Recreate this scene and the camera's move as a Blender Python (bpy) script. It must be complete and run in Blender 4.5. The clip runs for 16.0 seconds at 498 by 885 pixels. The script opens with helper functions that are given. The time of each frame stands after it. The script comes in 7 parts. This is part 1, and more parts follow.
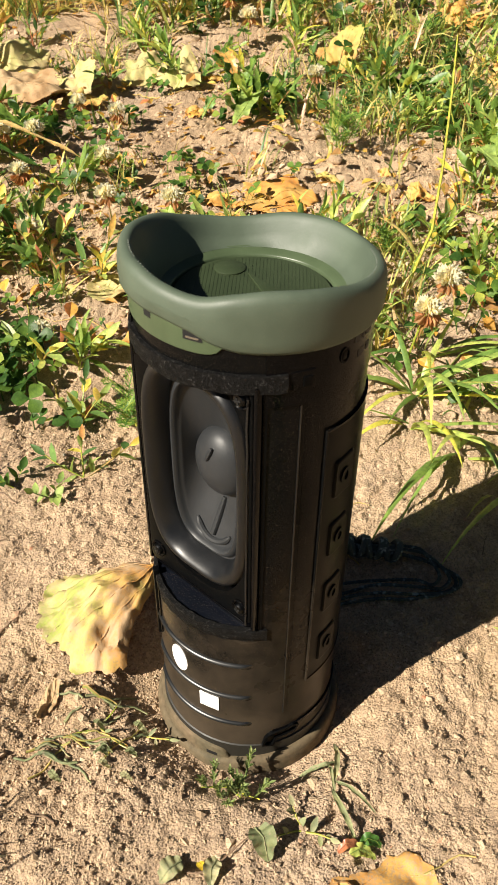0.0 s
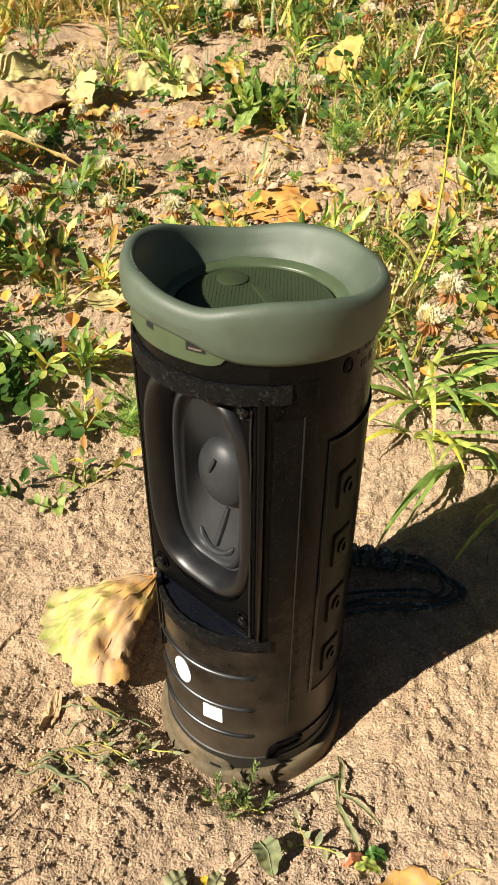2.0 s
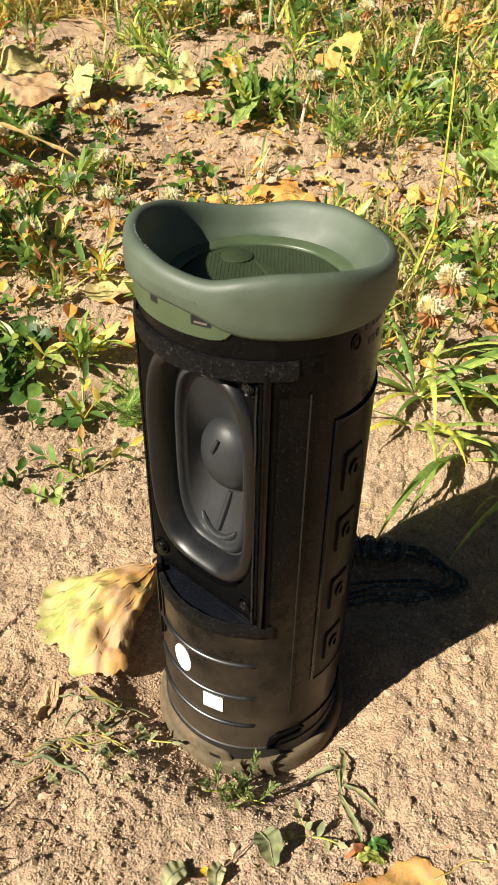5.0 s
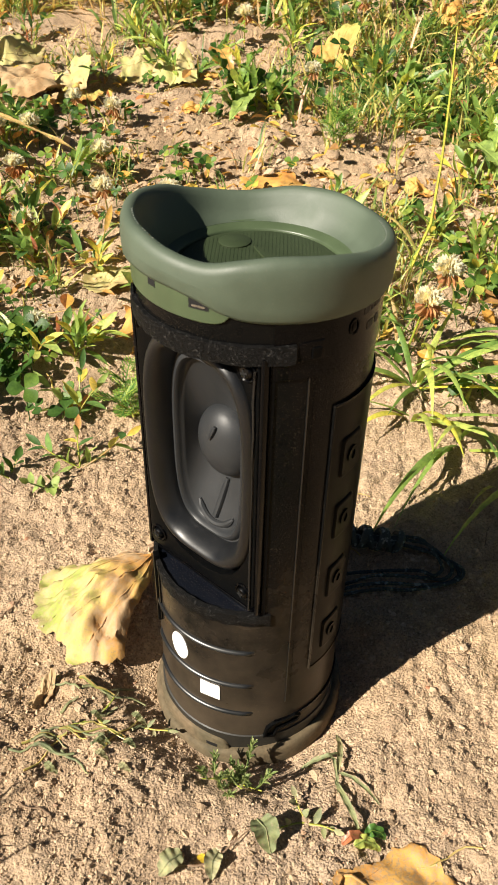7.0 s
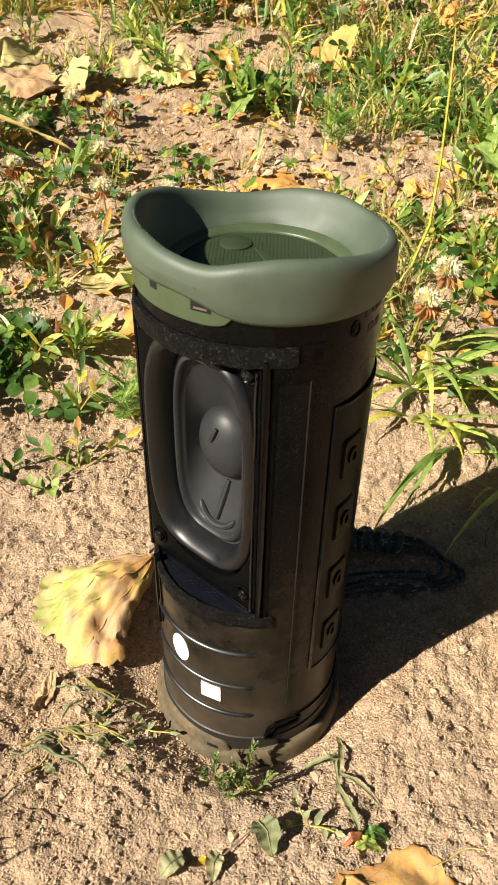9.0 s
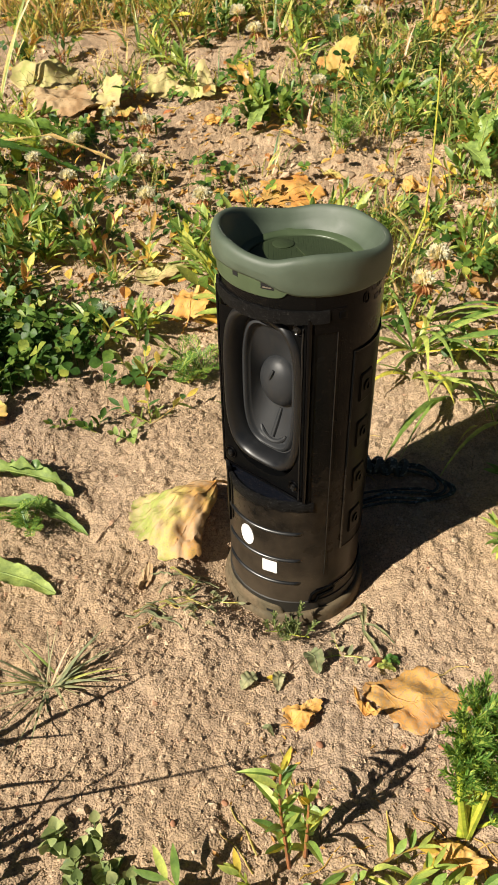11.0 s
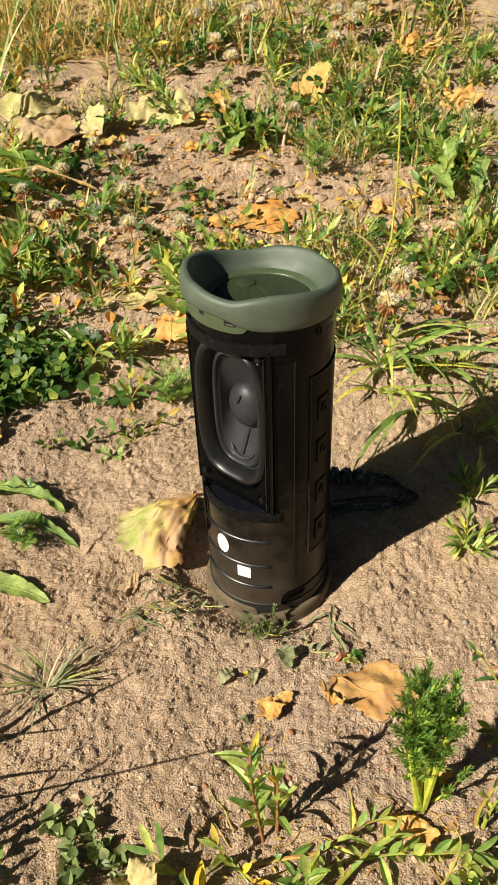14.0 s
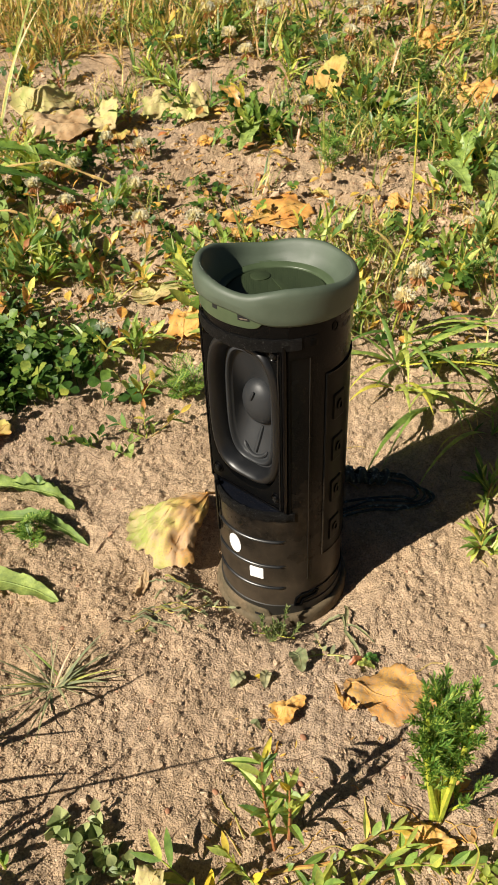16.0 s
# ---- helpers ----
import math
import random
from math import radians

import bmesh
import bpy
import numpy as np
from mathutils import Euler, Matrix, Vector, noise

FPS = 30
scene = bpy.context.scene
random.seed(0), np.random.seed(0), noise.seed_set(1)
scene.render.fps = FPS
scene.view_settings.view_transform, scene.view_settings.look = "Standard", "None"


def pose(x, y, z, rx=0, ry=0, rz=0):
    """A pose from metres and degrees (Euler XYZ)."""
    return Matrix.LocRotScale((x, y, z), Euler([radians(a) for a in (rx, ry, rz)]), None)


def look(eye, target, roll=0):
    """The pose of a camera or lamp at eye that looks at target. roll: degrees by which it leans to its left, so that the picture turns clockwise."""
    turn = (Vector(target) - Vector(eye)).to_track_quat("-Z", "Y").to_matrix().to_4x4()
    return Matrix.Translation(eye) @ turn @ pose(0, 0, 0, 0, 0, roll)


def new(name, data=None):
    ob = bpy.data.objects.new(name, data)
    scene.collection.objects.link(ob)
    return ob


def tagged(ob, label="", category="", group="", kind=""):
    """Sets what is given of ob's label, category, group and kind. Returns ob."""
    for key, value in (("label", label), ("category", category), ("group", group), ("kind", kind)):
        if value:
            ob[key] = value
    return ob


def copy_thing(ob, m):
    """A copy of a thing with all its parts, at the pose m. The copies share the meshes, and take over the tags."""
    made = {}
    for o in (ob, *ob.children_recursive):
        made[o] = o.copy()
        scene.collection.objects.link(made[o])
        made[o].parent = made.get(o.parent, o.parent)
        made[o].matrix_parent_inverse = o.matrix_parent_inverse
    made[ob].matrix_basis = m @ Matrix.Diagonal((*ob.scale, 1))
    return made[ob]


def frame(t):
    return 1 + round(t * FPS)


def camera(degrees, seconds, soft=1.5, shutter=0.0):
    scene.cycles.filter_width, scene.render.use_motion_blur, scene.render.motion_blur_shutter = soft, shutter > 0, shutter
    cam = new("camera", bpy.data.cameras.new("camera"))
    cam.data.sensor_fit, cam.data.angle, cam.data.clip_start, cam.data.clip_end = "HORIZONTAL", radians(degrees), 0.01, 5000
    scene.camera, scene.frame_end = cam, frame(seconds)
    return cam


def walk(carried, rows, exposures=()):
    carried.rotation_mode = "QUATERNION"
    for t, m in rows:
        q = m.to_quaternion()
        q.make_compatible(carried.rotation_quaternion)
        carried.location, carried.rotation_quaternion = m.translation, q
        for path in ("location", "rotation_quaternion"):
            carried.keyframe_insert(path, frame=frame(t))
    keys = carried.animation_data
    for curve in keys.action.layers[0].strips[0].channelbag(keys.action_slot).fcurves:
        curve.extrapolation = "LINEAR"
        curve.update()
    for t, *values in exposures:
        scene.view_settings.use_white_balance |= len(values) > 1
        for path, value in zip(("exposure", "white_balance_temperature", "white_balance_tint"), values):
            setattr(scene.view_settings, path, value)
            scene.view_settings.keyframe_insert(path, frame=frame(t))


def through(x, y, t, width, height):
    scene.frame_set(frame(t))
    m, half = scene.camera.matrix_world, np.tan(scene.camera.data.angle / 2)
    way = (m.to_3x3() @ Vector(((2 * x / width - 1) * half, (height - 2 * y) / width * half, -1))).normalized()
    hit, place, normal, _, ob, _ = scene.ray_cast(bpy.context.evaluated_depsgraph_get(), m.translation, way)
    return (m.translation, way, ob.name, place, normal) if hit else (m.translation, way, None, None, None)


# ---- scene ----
cam = camera(35.15, 16.0, soft=1.5)
# seconds, eye, yaw to the right, pitch, roll
ROWS = [
    (0, (0.0135, -0.1953, 0.2874), -4.23, -38.10, 0.63),
    (0.5, (0.0124, -0.1962, 0.2884), -4.43, -38.02, 0.40),
    (1, (0.0110, -0.1946, 0.2885), -4.46, -37.86, 0.34),
    (1.5, (0.0126, -0.1947, 0.2884), -4.45, -37.68, 0.33),
    (2, (0.0128, -0.1940, 0.2875), -4.35, -37.53, 0.37),
    (2.5, (0.0122, -0.1954, 0.2850), -4.32, -37.40, 0.38),
    (3, (0.0123, -0.1948, 0.2847), -4.24, -37.37, 0.40),
    (3.5, (0.0112, -0.1958, 0.2832), -4.15, -37.26, 0.55),
    (4, (0.0103, -0.1949, 0.2825), -3.90, -37.19, 0.83),
    (6.5, (0.0100, -0.1956, 0.2769), -3.67, -37.64, 1.07),
    (7, (0.0100, -0.1961, 0.2776), -3.49, -37.66, 1.23),
    (7.5, (0.0108, -0.1960, 0.2778), -3.44, -37.65, 1.36),
    (8, (0.0118, -0.1945, 0.2777), -3.40, -37.71, 1.34),
    (10.3, (0.0048, -0.2135, 0.2808), -3.09, -37.45, 1.22),
    (10.5, (0.0052, -0.2294, 0.2881), -3.79, -37.96, 0.41),
    (11, (-0.0003, -0.2950, 0.3257), -4.42, -38.38, -1.31),
    (11.5, (0.0109, -0.3275, 0.3494), -3.84, -39.43, -2.12),
    (12, (0.0100, -0.3325, 0.3571), -3.36, -39.08, -1.61),
    (12.5, (0.0134, -0.3262, 0.3572), -3.83, -38.74, -2.21),
    (13, (0.0139, -0.3221, 0.3570), -3.65, -38.08, -2.08),
    (13.5, (0.0146, -0.3219, 0.3552), -3.74, -37.91, -2.21),
    (14, (0.0131, -0.3203, 0.3530), -3.89, -37.93, -2.34),
    (14.5, (0.0116, -0.3165, 0.3501), -3.78, -38.02, -2.16),
    (15, (0.0076, -0.3163, 0.3504), -3.91, -38.07, -2.18),
    (15.5, (0.0082, -0.3103, 0.3481), -4.29, -38.13, -2.30),
    (16, (0.0119, -0.3131, 0.3473), -5.00, -38.05, -2.68),
]
EXPOSURE = 0.68


def aim(eye, yaw, pitch, roll):
    a, b, c = radians(yaw), radians(pitch), radians(roll)
    f = Vector((math.sin(a) * math.cos(b), math.cos(a) * math.cos(b), math.sin(b)))
    r = Vector((math.cos(a), -math.sin(a), 0))
    u = r.cross(f)
    r2, u2 = r * math.cos(c) + u * math.sin(c), u * math.cos(c) - r * math.sin(c)
    m = Matrix((r2, u2, -f)).transposed().to_4x4()
    return Matrix.Translation(eye) @ m


cam.data.dof.use_dof = True
cam.data.dof.focus_distance, cam.data.dof.aperture_fstop = 0.33, 84.0
walk(cam, [(t, aim(eye, yaw, pitch, roll)) for t, eye, yaw, pitch, roll in ROWS], exposures=[(0.0, EXPOSURE + 0.16), (8.0, EXPOSURE + 0.16), (10.3, EXPOSURE + 0.14), (11.3, EXPOSURE - 0.17), (16.0, EXPOSURE - 0.17)])

# ---- light: clear sky, one low warm sun behind and to the side of the camera ----
SUN_EL, SUN_DIR = radians(38), Vector((-0.80, -0.60, 0))
world = bpy.data.worlds.new("world")
scene.world = world
world.use_nodes = True
wn = world.node_tree
sky = wn.nodes.new("ShaderNodeTexSky")
sky.sky_type, sky.sun_disc = "NISHITA", False
sky.sun_elevation = SUN_EL
sky.sun_rotation = math.atan2(SUN_DIR.x, SUN_DIR.y)
background = wn.nodes["Background"]
background.inputs["Strength"].default_value = 0.0150
wn.links.new(sky.outputs[0], background.inputs[0])
sun = new("sun", bpy.data.lights.new("sun", "SUN"))
sun.data.energy, sun.data.angle, sun.data.color = 5.5, radians(0.53), (1.0, 0.915, 0.785)
to_sun = Vector((SUN_DIR.x * math.cos(SUN_EL), SUN_DIR.y * math.cos(SUN_EL), math.sin(SUN_EL)))
sun.matrix_world = look(to_sun * 5, (0, 0, 0))

# ---- materials ----


def material(name):
    m = bpy.data.materials.new(name)
    m.use_nodes = True
    nt = m.node_tree
    return m, nt, nt.nodes["Principled BSDF"]


def node(nt, kind, **values):
    n = nt.nodes.new(kind)
    for key, value in values.items():
        n.inputs[key.replace("_", " ")].default_value = value
    return n


def ramp(nt, source, stops):
    n = nt.nodes.new("ShaderNodeValToRGB")
    e = n.color_ramp.elements
    while len(e) < len(stops):
        e.new(0.5)
    for k, (pos, col) in enumerate(stops):
        e[k].position, e[k].color = pos, (*col, 1) if len(col) == 3 else col
    nt.links.new(source, n.inputs[0])
    return n


def mixed(nt, fac, a, b, how="MIX"):
    n = nt.nodes.new("ShaderNodeMix")
    n.data_type, n.blend_type = "RGBA", how
    for sock, v in ((n.inputs[0], fac), (n.inputs[6], a), (n.inputs[7], b)):
        if isinstance(v, (int, float)):
            sock.default_value = v
        elif isinstance(v, tuple):
            sock.default_value = (*v, 1) if len(v) == 3 else v
        else:
            nt.links.new(v, sock)
    return n.outputs[2]


def noise_of(nt, scale, detail=4.0, rough=0.55, where="Object"):
    co = nt.nodes.new("ShaderNodeTexCoord")
    n = node(nt, "ShaderNodeTexNoise", Scale=scale, Detail=detail, Roughness=rough)
    nt.links.new(co.outputs[where], n.inputs["Vector"])
    return n


def bump_of(nt, bsdf, height, strength, distance):
    b = node(nt, "ShaderNodeBump", Strength=strength, Distance=distance)
    nt.links.new(height, b.inputs["Height"])
    nt.links.new(b.outputs[0], bsdf.inputs["Normal"])


def soil_material():
    m, nt, b = material("sandy_soil")
    big, mid, fine = noise_of(nt, 9, 5), noise_of(nt, 90, 6, 0.65), noise_of(nt, 900, 5, 0.7)
    c1 = ramp(nt, big.outputs[0], [(0.32, (0.440, 0.316, 0.202)), (0.68, (0.600, 0.448, 0.300))])
    c2 = ramp(nt, mid.outputs[0], [(0.3, (0.62, 0.60, 0.58)), (0.55, (1.0, 0.98, 0.95)), (0.75, (1.12, 1.08, 1.0))])
    # fine tones paint shade into the pits and highlights onto the grain tops
    c3 = ramp(nt, fine.outputs[0], [(0.3, (0.44, 0.42, 0.40)), (0.48, (0.98, 0.98, 0.98)), (0.72, (1.34, 1.30, 1.20))])
    grey = noise_of(nt, 4.5, 3, 0.5)
    greyer = ramp(nt, grey.outputs[0], [(0.42, (0, 0, 0)), (0.66, (0.6, 0.6, 0.6))]).outputs[0]
    base = mixed(nt, greyer, c1.outputs[0], (0.41, 0.315, 0.245))
    col = mixed(nt, 1.0, mixed(nt, 1.0, base, c2.outputs[0], "MULTIPLY"), c3.outputs[0], "MULTIPLY")
    nt.links.new(col, b.inputs["Base Color"])
    b.inputs["Roughness"].default_value = 0.95
    b.inputs["Specular IOR Level"].default_value = 0.15
    mid2 = noise_of(nt, 330, 6, 0.75)
    co = nt.nodes.new("ShaderNodeTexCoord")
    grains = node(nt, "ShaderNodeTexVoronoi", Scale=950.0)
    nt.links.new(co.outputs["Object"], grains.inputs["Vector"])
    dome = ramp(nt, grains.outputs["Distance"], [(0.0, (1, 1, 1)), (0.75, (0, 0, 0))]).outputs[0]
    hsum = mixed(nt, 0.22, mixed(nt, 0.55, fine.outputs[0], mid2.outputs[0]), dome)
    bump_of(nt, b, hsum, 1.0, 0.0026)
    return m


def crumb_material():
    m, nt, b = material("soil_crumb")
    geo = nt.nodes.new("ShaderNodeNewGeometry")
    c = ramp(nt, geo.outputs["Random Per Island"], [(0, (0.34, 0.244, 0.155)), (0.5, (0.48, 0.352, 0.230)), (0.97, (0.60, 0.450, 0.305)), (1.0, (0.45, 0.26, 0.16))])
    fine = noise_of(nt, 1200, 4, 0.7)
    c3 = ramp(nt, fine.outputs[0], [(0.3, (0.7, 0.7, 0.7)), (0.6, (1.1, 1.1, 1.1))])
    nt.links.new(mixed(nt, 1.0, c.outputs[0], c3.outputs[0], "MULTIPLY"), b.inputs["Base Color"])
    b.inputs["Roughness"].default_value = 0.95
    b.inputs["Specular IOR Level"].default_value = 0.15
    bump_of(nt, b, fine.outputs[0], 0.7, 0.0006)
    return m


def leaf_material(name, stops, island=True, shine=0.38, through=0.35, spots=0.0, spot_colour=(0.25, 0.13, 0.04), spec=0.60):
    """Thin leaf: colour varied leaf by leaf, some light passing through."""
    m, nt, b = material(name)
    if island:
        total = nt.nodes.new("ShaderNodeMath")
        total.operation = "ADD"
        nt.links.new(nt.nodes.new("ShaderNodeNewGeometry").outputs["Random Per Island"], total.inputs[0])
        nt.links.new(nt.nodes.new("ShaderNodeObjectInfo").outputs["Random"], total.inputs[1])
        part_of = nt.nodes.new("ShaderNodeMath")
        part_of.operation = "FRACT"
        nt.links.new(total.outputs[0], part_of.inputs[0])
        pick = part_of.outputs[0]
    else:
        pick = nt.nodes.new("ShaderNodeObjectInfo").outputs["Random"]
    base = ramp(nt, pick, stops).outputs[0]
    n1, n2, n3 = noise_of(nt, 140, 5, 0.65), noise_of(nt, 700, 4, 0.6), noise_of(nt, 330, 4, 0.7)
    v = ramp(nt, n1.outputs[0], [(0.3, (0.60, 0.64, 0.62)), (0.7, (1.28, 1.20, 1.05))]).outputs[0]
    col = mixed(nt, 1.0, base, v, "MULTIPLY")
    w = ramp(nt, n3.outputs[0], [(0.35, (0.78, 0.80, 0.80)), (0.65, (1.18, 1.14, 1.10))]).outputs[0]
    col = mixed(nt, 1.0, col, w, "MULTIPLY")
    if spots:
        s = ramp(nt, n2.outputs[0], [(0.56, (0, 0, 0)), (0.66, (spots,) * 3)]).outputs[0]
        col = mixed(nt, s, col, spot_colour)
    nt.links.new(col, b.inputs["Base Color"])
    b.inputs["Roughness"].default_value = shine
    b.inputs["Specular IOR Level"].default_value = spec
    bump_of(nt, b, n3.outputs[0], 0.5, 0.0007)
    t = node(nt, "ShaderNodeBsdfTranslucent")
    tint = mixed(nt, 1.0, col, (1.12, 1.12, 0.85), "MULTIPLY")
    nt.links.new(tint, t.inputs[0])
    mix = node(nt, "ShaderNodeMixShader", Fac=through)
    nt.links.new(b.outputs[0], mix.inputs[1])
    nt.links.new(t.outputs[0], mix.inputs[2])
    nt.links.new(mix.outputs[0], nt.nodes["Material Output"].inputs[0])
    return m


def dry_leaf_material(name, light, warm, brown, green=None, dusty=0.52, turning=0.0, worn=0.75):
    """Fallen leaf: blotched yellow to orange with brown wear and pale dust."""
    m, nt, b = material(name)
    n1, n2, n3 = noise_of(nt, 38, 5, 0.6), noise_of(nt, 160, 6, 0.65), noise_of(nt, 900, 5, 0.7)
    tone = n1.outputs[0]
    if turning:
        co = nt.nodes.new("ShaderNodeTexCoord")
        sep = nt.nodes.new("ShaderNodeSeparateXYZ")
        nt.links.new(co.outputs["Object"], sep.inputs[0])
        side = nt.nodes.new("ShaderNodeMath")
        side.operation = "MULTIPLY_ADD"
        side.inputs[1].default_value = turning
        nt.links.new(sep.outputs[0], side.inputs[0])
        nt.links.new(tone, side.inputs[2])
        tone = side.outputs[0]
    col = ramp(nt, tone, [(0.30, green or light), (0.44, light), (0.60, warm), (0.78, brown)]).outputs[0]
    wear = ramp(nt, n2.outputs[0], [(0.55, (0, 0, 0)), (0.72, (worn,) * 3)]).outputs[0]
    col = mixed(nt, wear, col, brown)
    dust = ramp(nt, n3.outputs[0], [(dusty, (0, 0, 0)), (dusty + 0.12, (0.7, 0.7, 0.7))]).outputs[0]
    col = mixed(nt, dust, col, (0.42, 0.31, 0.2))
    if turning:
        sand = ramp(nt, noise_of(nt, 75, 6, 0.7).outputs[0], [(0.42, (0, 0, 0)), (0.58, (0.72,) * 3)]).outputs[0]
        col = mixed(nt, sand, col, (0.56, 0.42, 0.26))
    nt.links.new(col, b.inputs["Base Color"])
    b.inputs["Roughness"].default_value = 0.62
    b.inputs["Specular IOR Level"].default_value = 0.3
    bump_of(nt, b, n2.outputs[0], 0.5, 0.0012)
    t = node(nt, "ShaderNodeBsdfTranslucent")
    nt.links.new(col, t.inputs[0])
    mix = node(nt, "ShaderNodeMixShader", Fac=0.25)
    nt.links.new(b.outputs[0], mix.inputs[1])
    nt.links.new(t.outputs[0], mix.inputs[2])
    nt.links.new(mix.outputs[0], nt.nodes["Material Output"].inputs[0])
    return m


def plain(name, colour, rough=0.5, metal=0.0, grain=0.0, scale=900, spec=0.5, dust=0.0, dust_low=None):
    """Plastic, rubber, metal: a base colour with fine grain, specks of dust and, low down, caked soil."""
    m, nt, b = material(name)
    n1, n2 = noise_of(nt, scale, 4, 0.6), noise_of(nt, 70, 5, 0.6)
    v = ramp(nt, n2.outputs[0], [(0.3, (0.85,) * 3), (0.7, (1.12,) * 3)]).outputs[0]
    col = mixed(nt, 1.0, (*colour, 1), v, "MULTIPLY")
    r = ramp(nt, n2.outputs[0], [(0.3, (rough * 0.85,) * 3), (0.7, (min(1, rough * 1.2),) * 3)]).outputs[0]
    soil = (0.36, 0.27, 0.18)
    if dust:
        specks = noise_of(nt, 2900, 2, 0.5)
        patch = noise_of(nt, 45, 4, 0.6)
        s = ramp(nt, specks.outputs[0], [(0.63, (0, 0, 0)), (0.70, (1, 1, 1))]).outputs[0]
        p = ramp(nt, patch.outputs[0], [(0.42, (0.05,) * 3), (0.72, (dust,) * 3)]).outputs[0]
        f = mixed(nt, 1.0, s, p, "MULTIPLY")
        col = mixed(nt, f, col, soil)
        film = ramp(nt, patch.outputs[0], [(0.45, (0.0,) * 3), (0.9, (dust * 0.03,) * 3)]).outputs[0]
        col = mixed(nt, film, col, soil)
    if dust_low:
        low, high, most = dust_low
        co = nt.nodes.new("ShaderNodeTexCoord")
        sep = nt.nodes.new("ShaderNodeSeparateXYZ")
        nt.links.new(co.outputs["Object"], sep.inputs[0])
        wob = noise_of(nt, 55, 5, 0.65)
        add = nt.nodes.new("ShaderNodeMath")
        add.operation = "MULTIPLY_ADD"
        add.inputs[1].default_value = -(high - low) * 1.6
        nt.links.new(wob.outputs[0], add.inputs[0])
        nt.links.new(sep.outputs[2], add.inputs[2])
        mr = node(nt, "ShaderNodeMapRange")
        mr.inputs["From Min"].default_value = low - (high - low) * 0.8
        mr.inputs["From Max"].default_value = high - (high - low) * 0.8
        mr.inputs["To Min"].default_value = most
        mr.inputs["To Max"].default_value = 0.0
        nt.links.new(add.outputs[0], mr.inputs[0])
        col = mixed(nt, mr.outputs[0], col, soil)
        r = mixed(nt, mr.outputs[0], r, (0.9, 0.9, 0.9))
    nt.links.new(col, b.inputs["Base Color"])
    nt.links.new(r, b.inputs["Roughness"])
    b.inputs["Metallic"].default_value = metal
    b.inputs["Specular IOR Level"].default_value = spec
    if grain:
        bump_of(nt, b, n1.outputs[0], grain, 0.0003)
    return m


SOIL, CRUMB = soil_material(), crumb_material()
GRASS = leaf_material("grass_blade", [(0, (0.085, 0.182, 0.050)), (0.35, (0.268, 0.404, 0.116)), (0.62, (0.598, 0.637, 0.190)), (0.82, (0.860, 0.713, 0.281)), (1, (0.860, 0.541, 0.421))], through=0.42)
DRYGRASS = leaf_material("straw_grass", [(0, (0.287, 0.352, 0.077)), (0.35, (0.612, 0.516, 0.165)), (0.7, (0.824, 0.607, 0.272)), (1, (0.664, 0.392, 0.172))], shine=0.6)
CLOVER = leaf_material("clover_leaf", [(0, (0.034, 0.086, 0.020)), (0.5, (0.072, 0.158, 0.030)), (0.8, (0.165, 0.285, 0.054)), (1, (0.420, 0.480, 0.100))], through=0.34, shine=0.42, spec=0.30)
WEED = leaf_material("weed_leaf", [(0, (0.064, 0.146, 0.045)), (0.35, (0.205, 0.365, 0.105)), (0.70, (0.538, 0.631, 0.203)), (0.84, (0.860, 0.757, 0.145)), (0.92, (0.860, 0.580, 0.145)), (1, (0.688, 0.228, 0.174))])
LITTER = leaf_material("leaf_litter", [(0, (0.30, 0.17, 0.07)), (0.3, (0.55, 0.30, 0.09)), (0.55, (0.74, 0.42, 0.08)), (0.8, (0.74, 0.58, 0.12)), (1, (0.60, 0.22, 0.10))], shine=0.6)
FEATHER = leaf_material("feathery_leaf", [(0, (0.095, 0.235, 0.050)), (0.6, (0.230, 0.420, 0.085)), (1, (0.540, 0.640, 0.150))], through=0.42)
FRESH = leaf_material("fresh_weed_leaf", [(0, (0.122, 0.241, 0.058)), (0.4, (0.308, 0.487, 0.121)), (0.91, (0.655, 0.751, 0.207)), (0.96, (0.860, 0.825, 0.130)), (1, (0.860, 0.651, 0.130))], through=0.42)
GREY_LEAF = leaf_material("grey_green_leaf", [(0, (0.12, 0.19, 0.060)), (0.6, (0.25, 0.32, 0.115)), (1, (0.46, 0.50, 0.23))], through=0.2, shine=0.45)
WILT_LEAF = leaf_material("wilted_dusty_leaf", [(0, (0.19, 0.23, 0.115)), (0.6, (0.29, 0.325, 0.17)), (1, (0.42, 0.40, 0.24))], through=0.2, shine=0.7, spots=0.6, spot_colour=(0.36, 0.27, 0.18))
RED_STEM = leaf_material("reddish_stem", [(0, (0.42, 0.13, 0.07)), (0.5, (0.48, 0.22, 0.10)), (1, (0.46, 0.40, 0.09))], through=0.15)
STEM = leaf_material("plant_stem", [(0, (0.32, 0.42, 0.06)), (0.6, (0.48, 0.52, 0.08)), (1, (0.48, 0.24, 0.12))], through=0.15)
BRIGHT_STEM = leaf_material("yellow_green_stem", [(0, (0.46, 0.60, 0.07)), (0.7, (0.60, 0.66, 0.09)), (1, (0.68, 0.60, 0.10))], through=0.25)
PALE_LEAF = leaf_material("pale_green_leaf", [(0, (0.20, 0.32, 0.07)), (1, (0.36, 0.47, 0.13))], island=False, shine=0.66, through=0.2, spots=0.45, spot_colour=(0.16, 0.24, 0.06))
PETAL = leaf_material("clover_petal", [(0, (0.84, 0.81, 0.72)), (0.9, (0.88, 0.86, 0.80)), (1, (0.80, 0.68, 0.56))], through=0.5, shine=0.6)
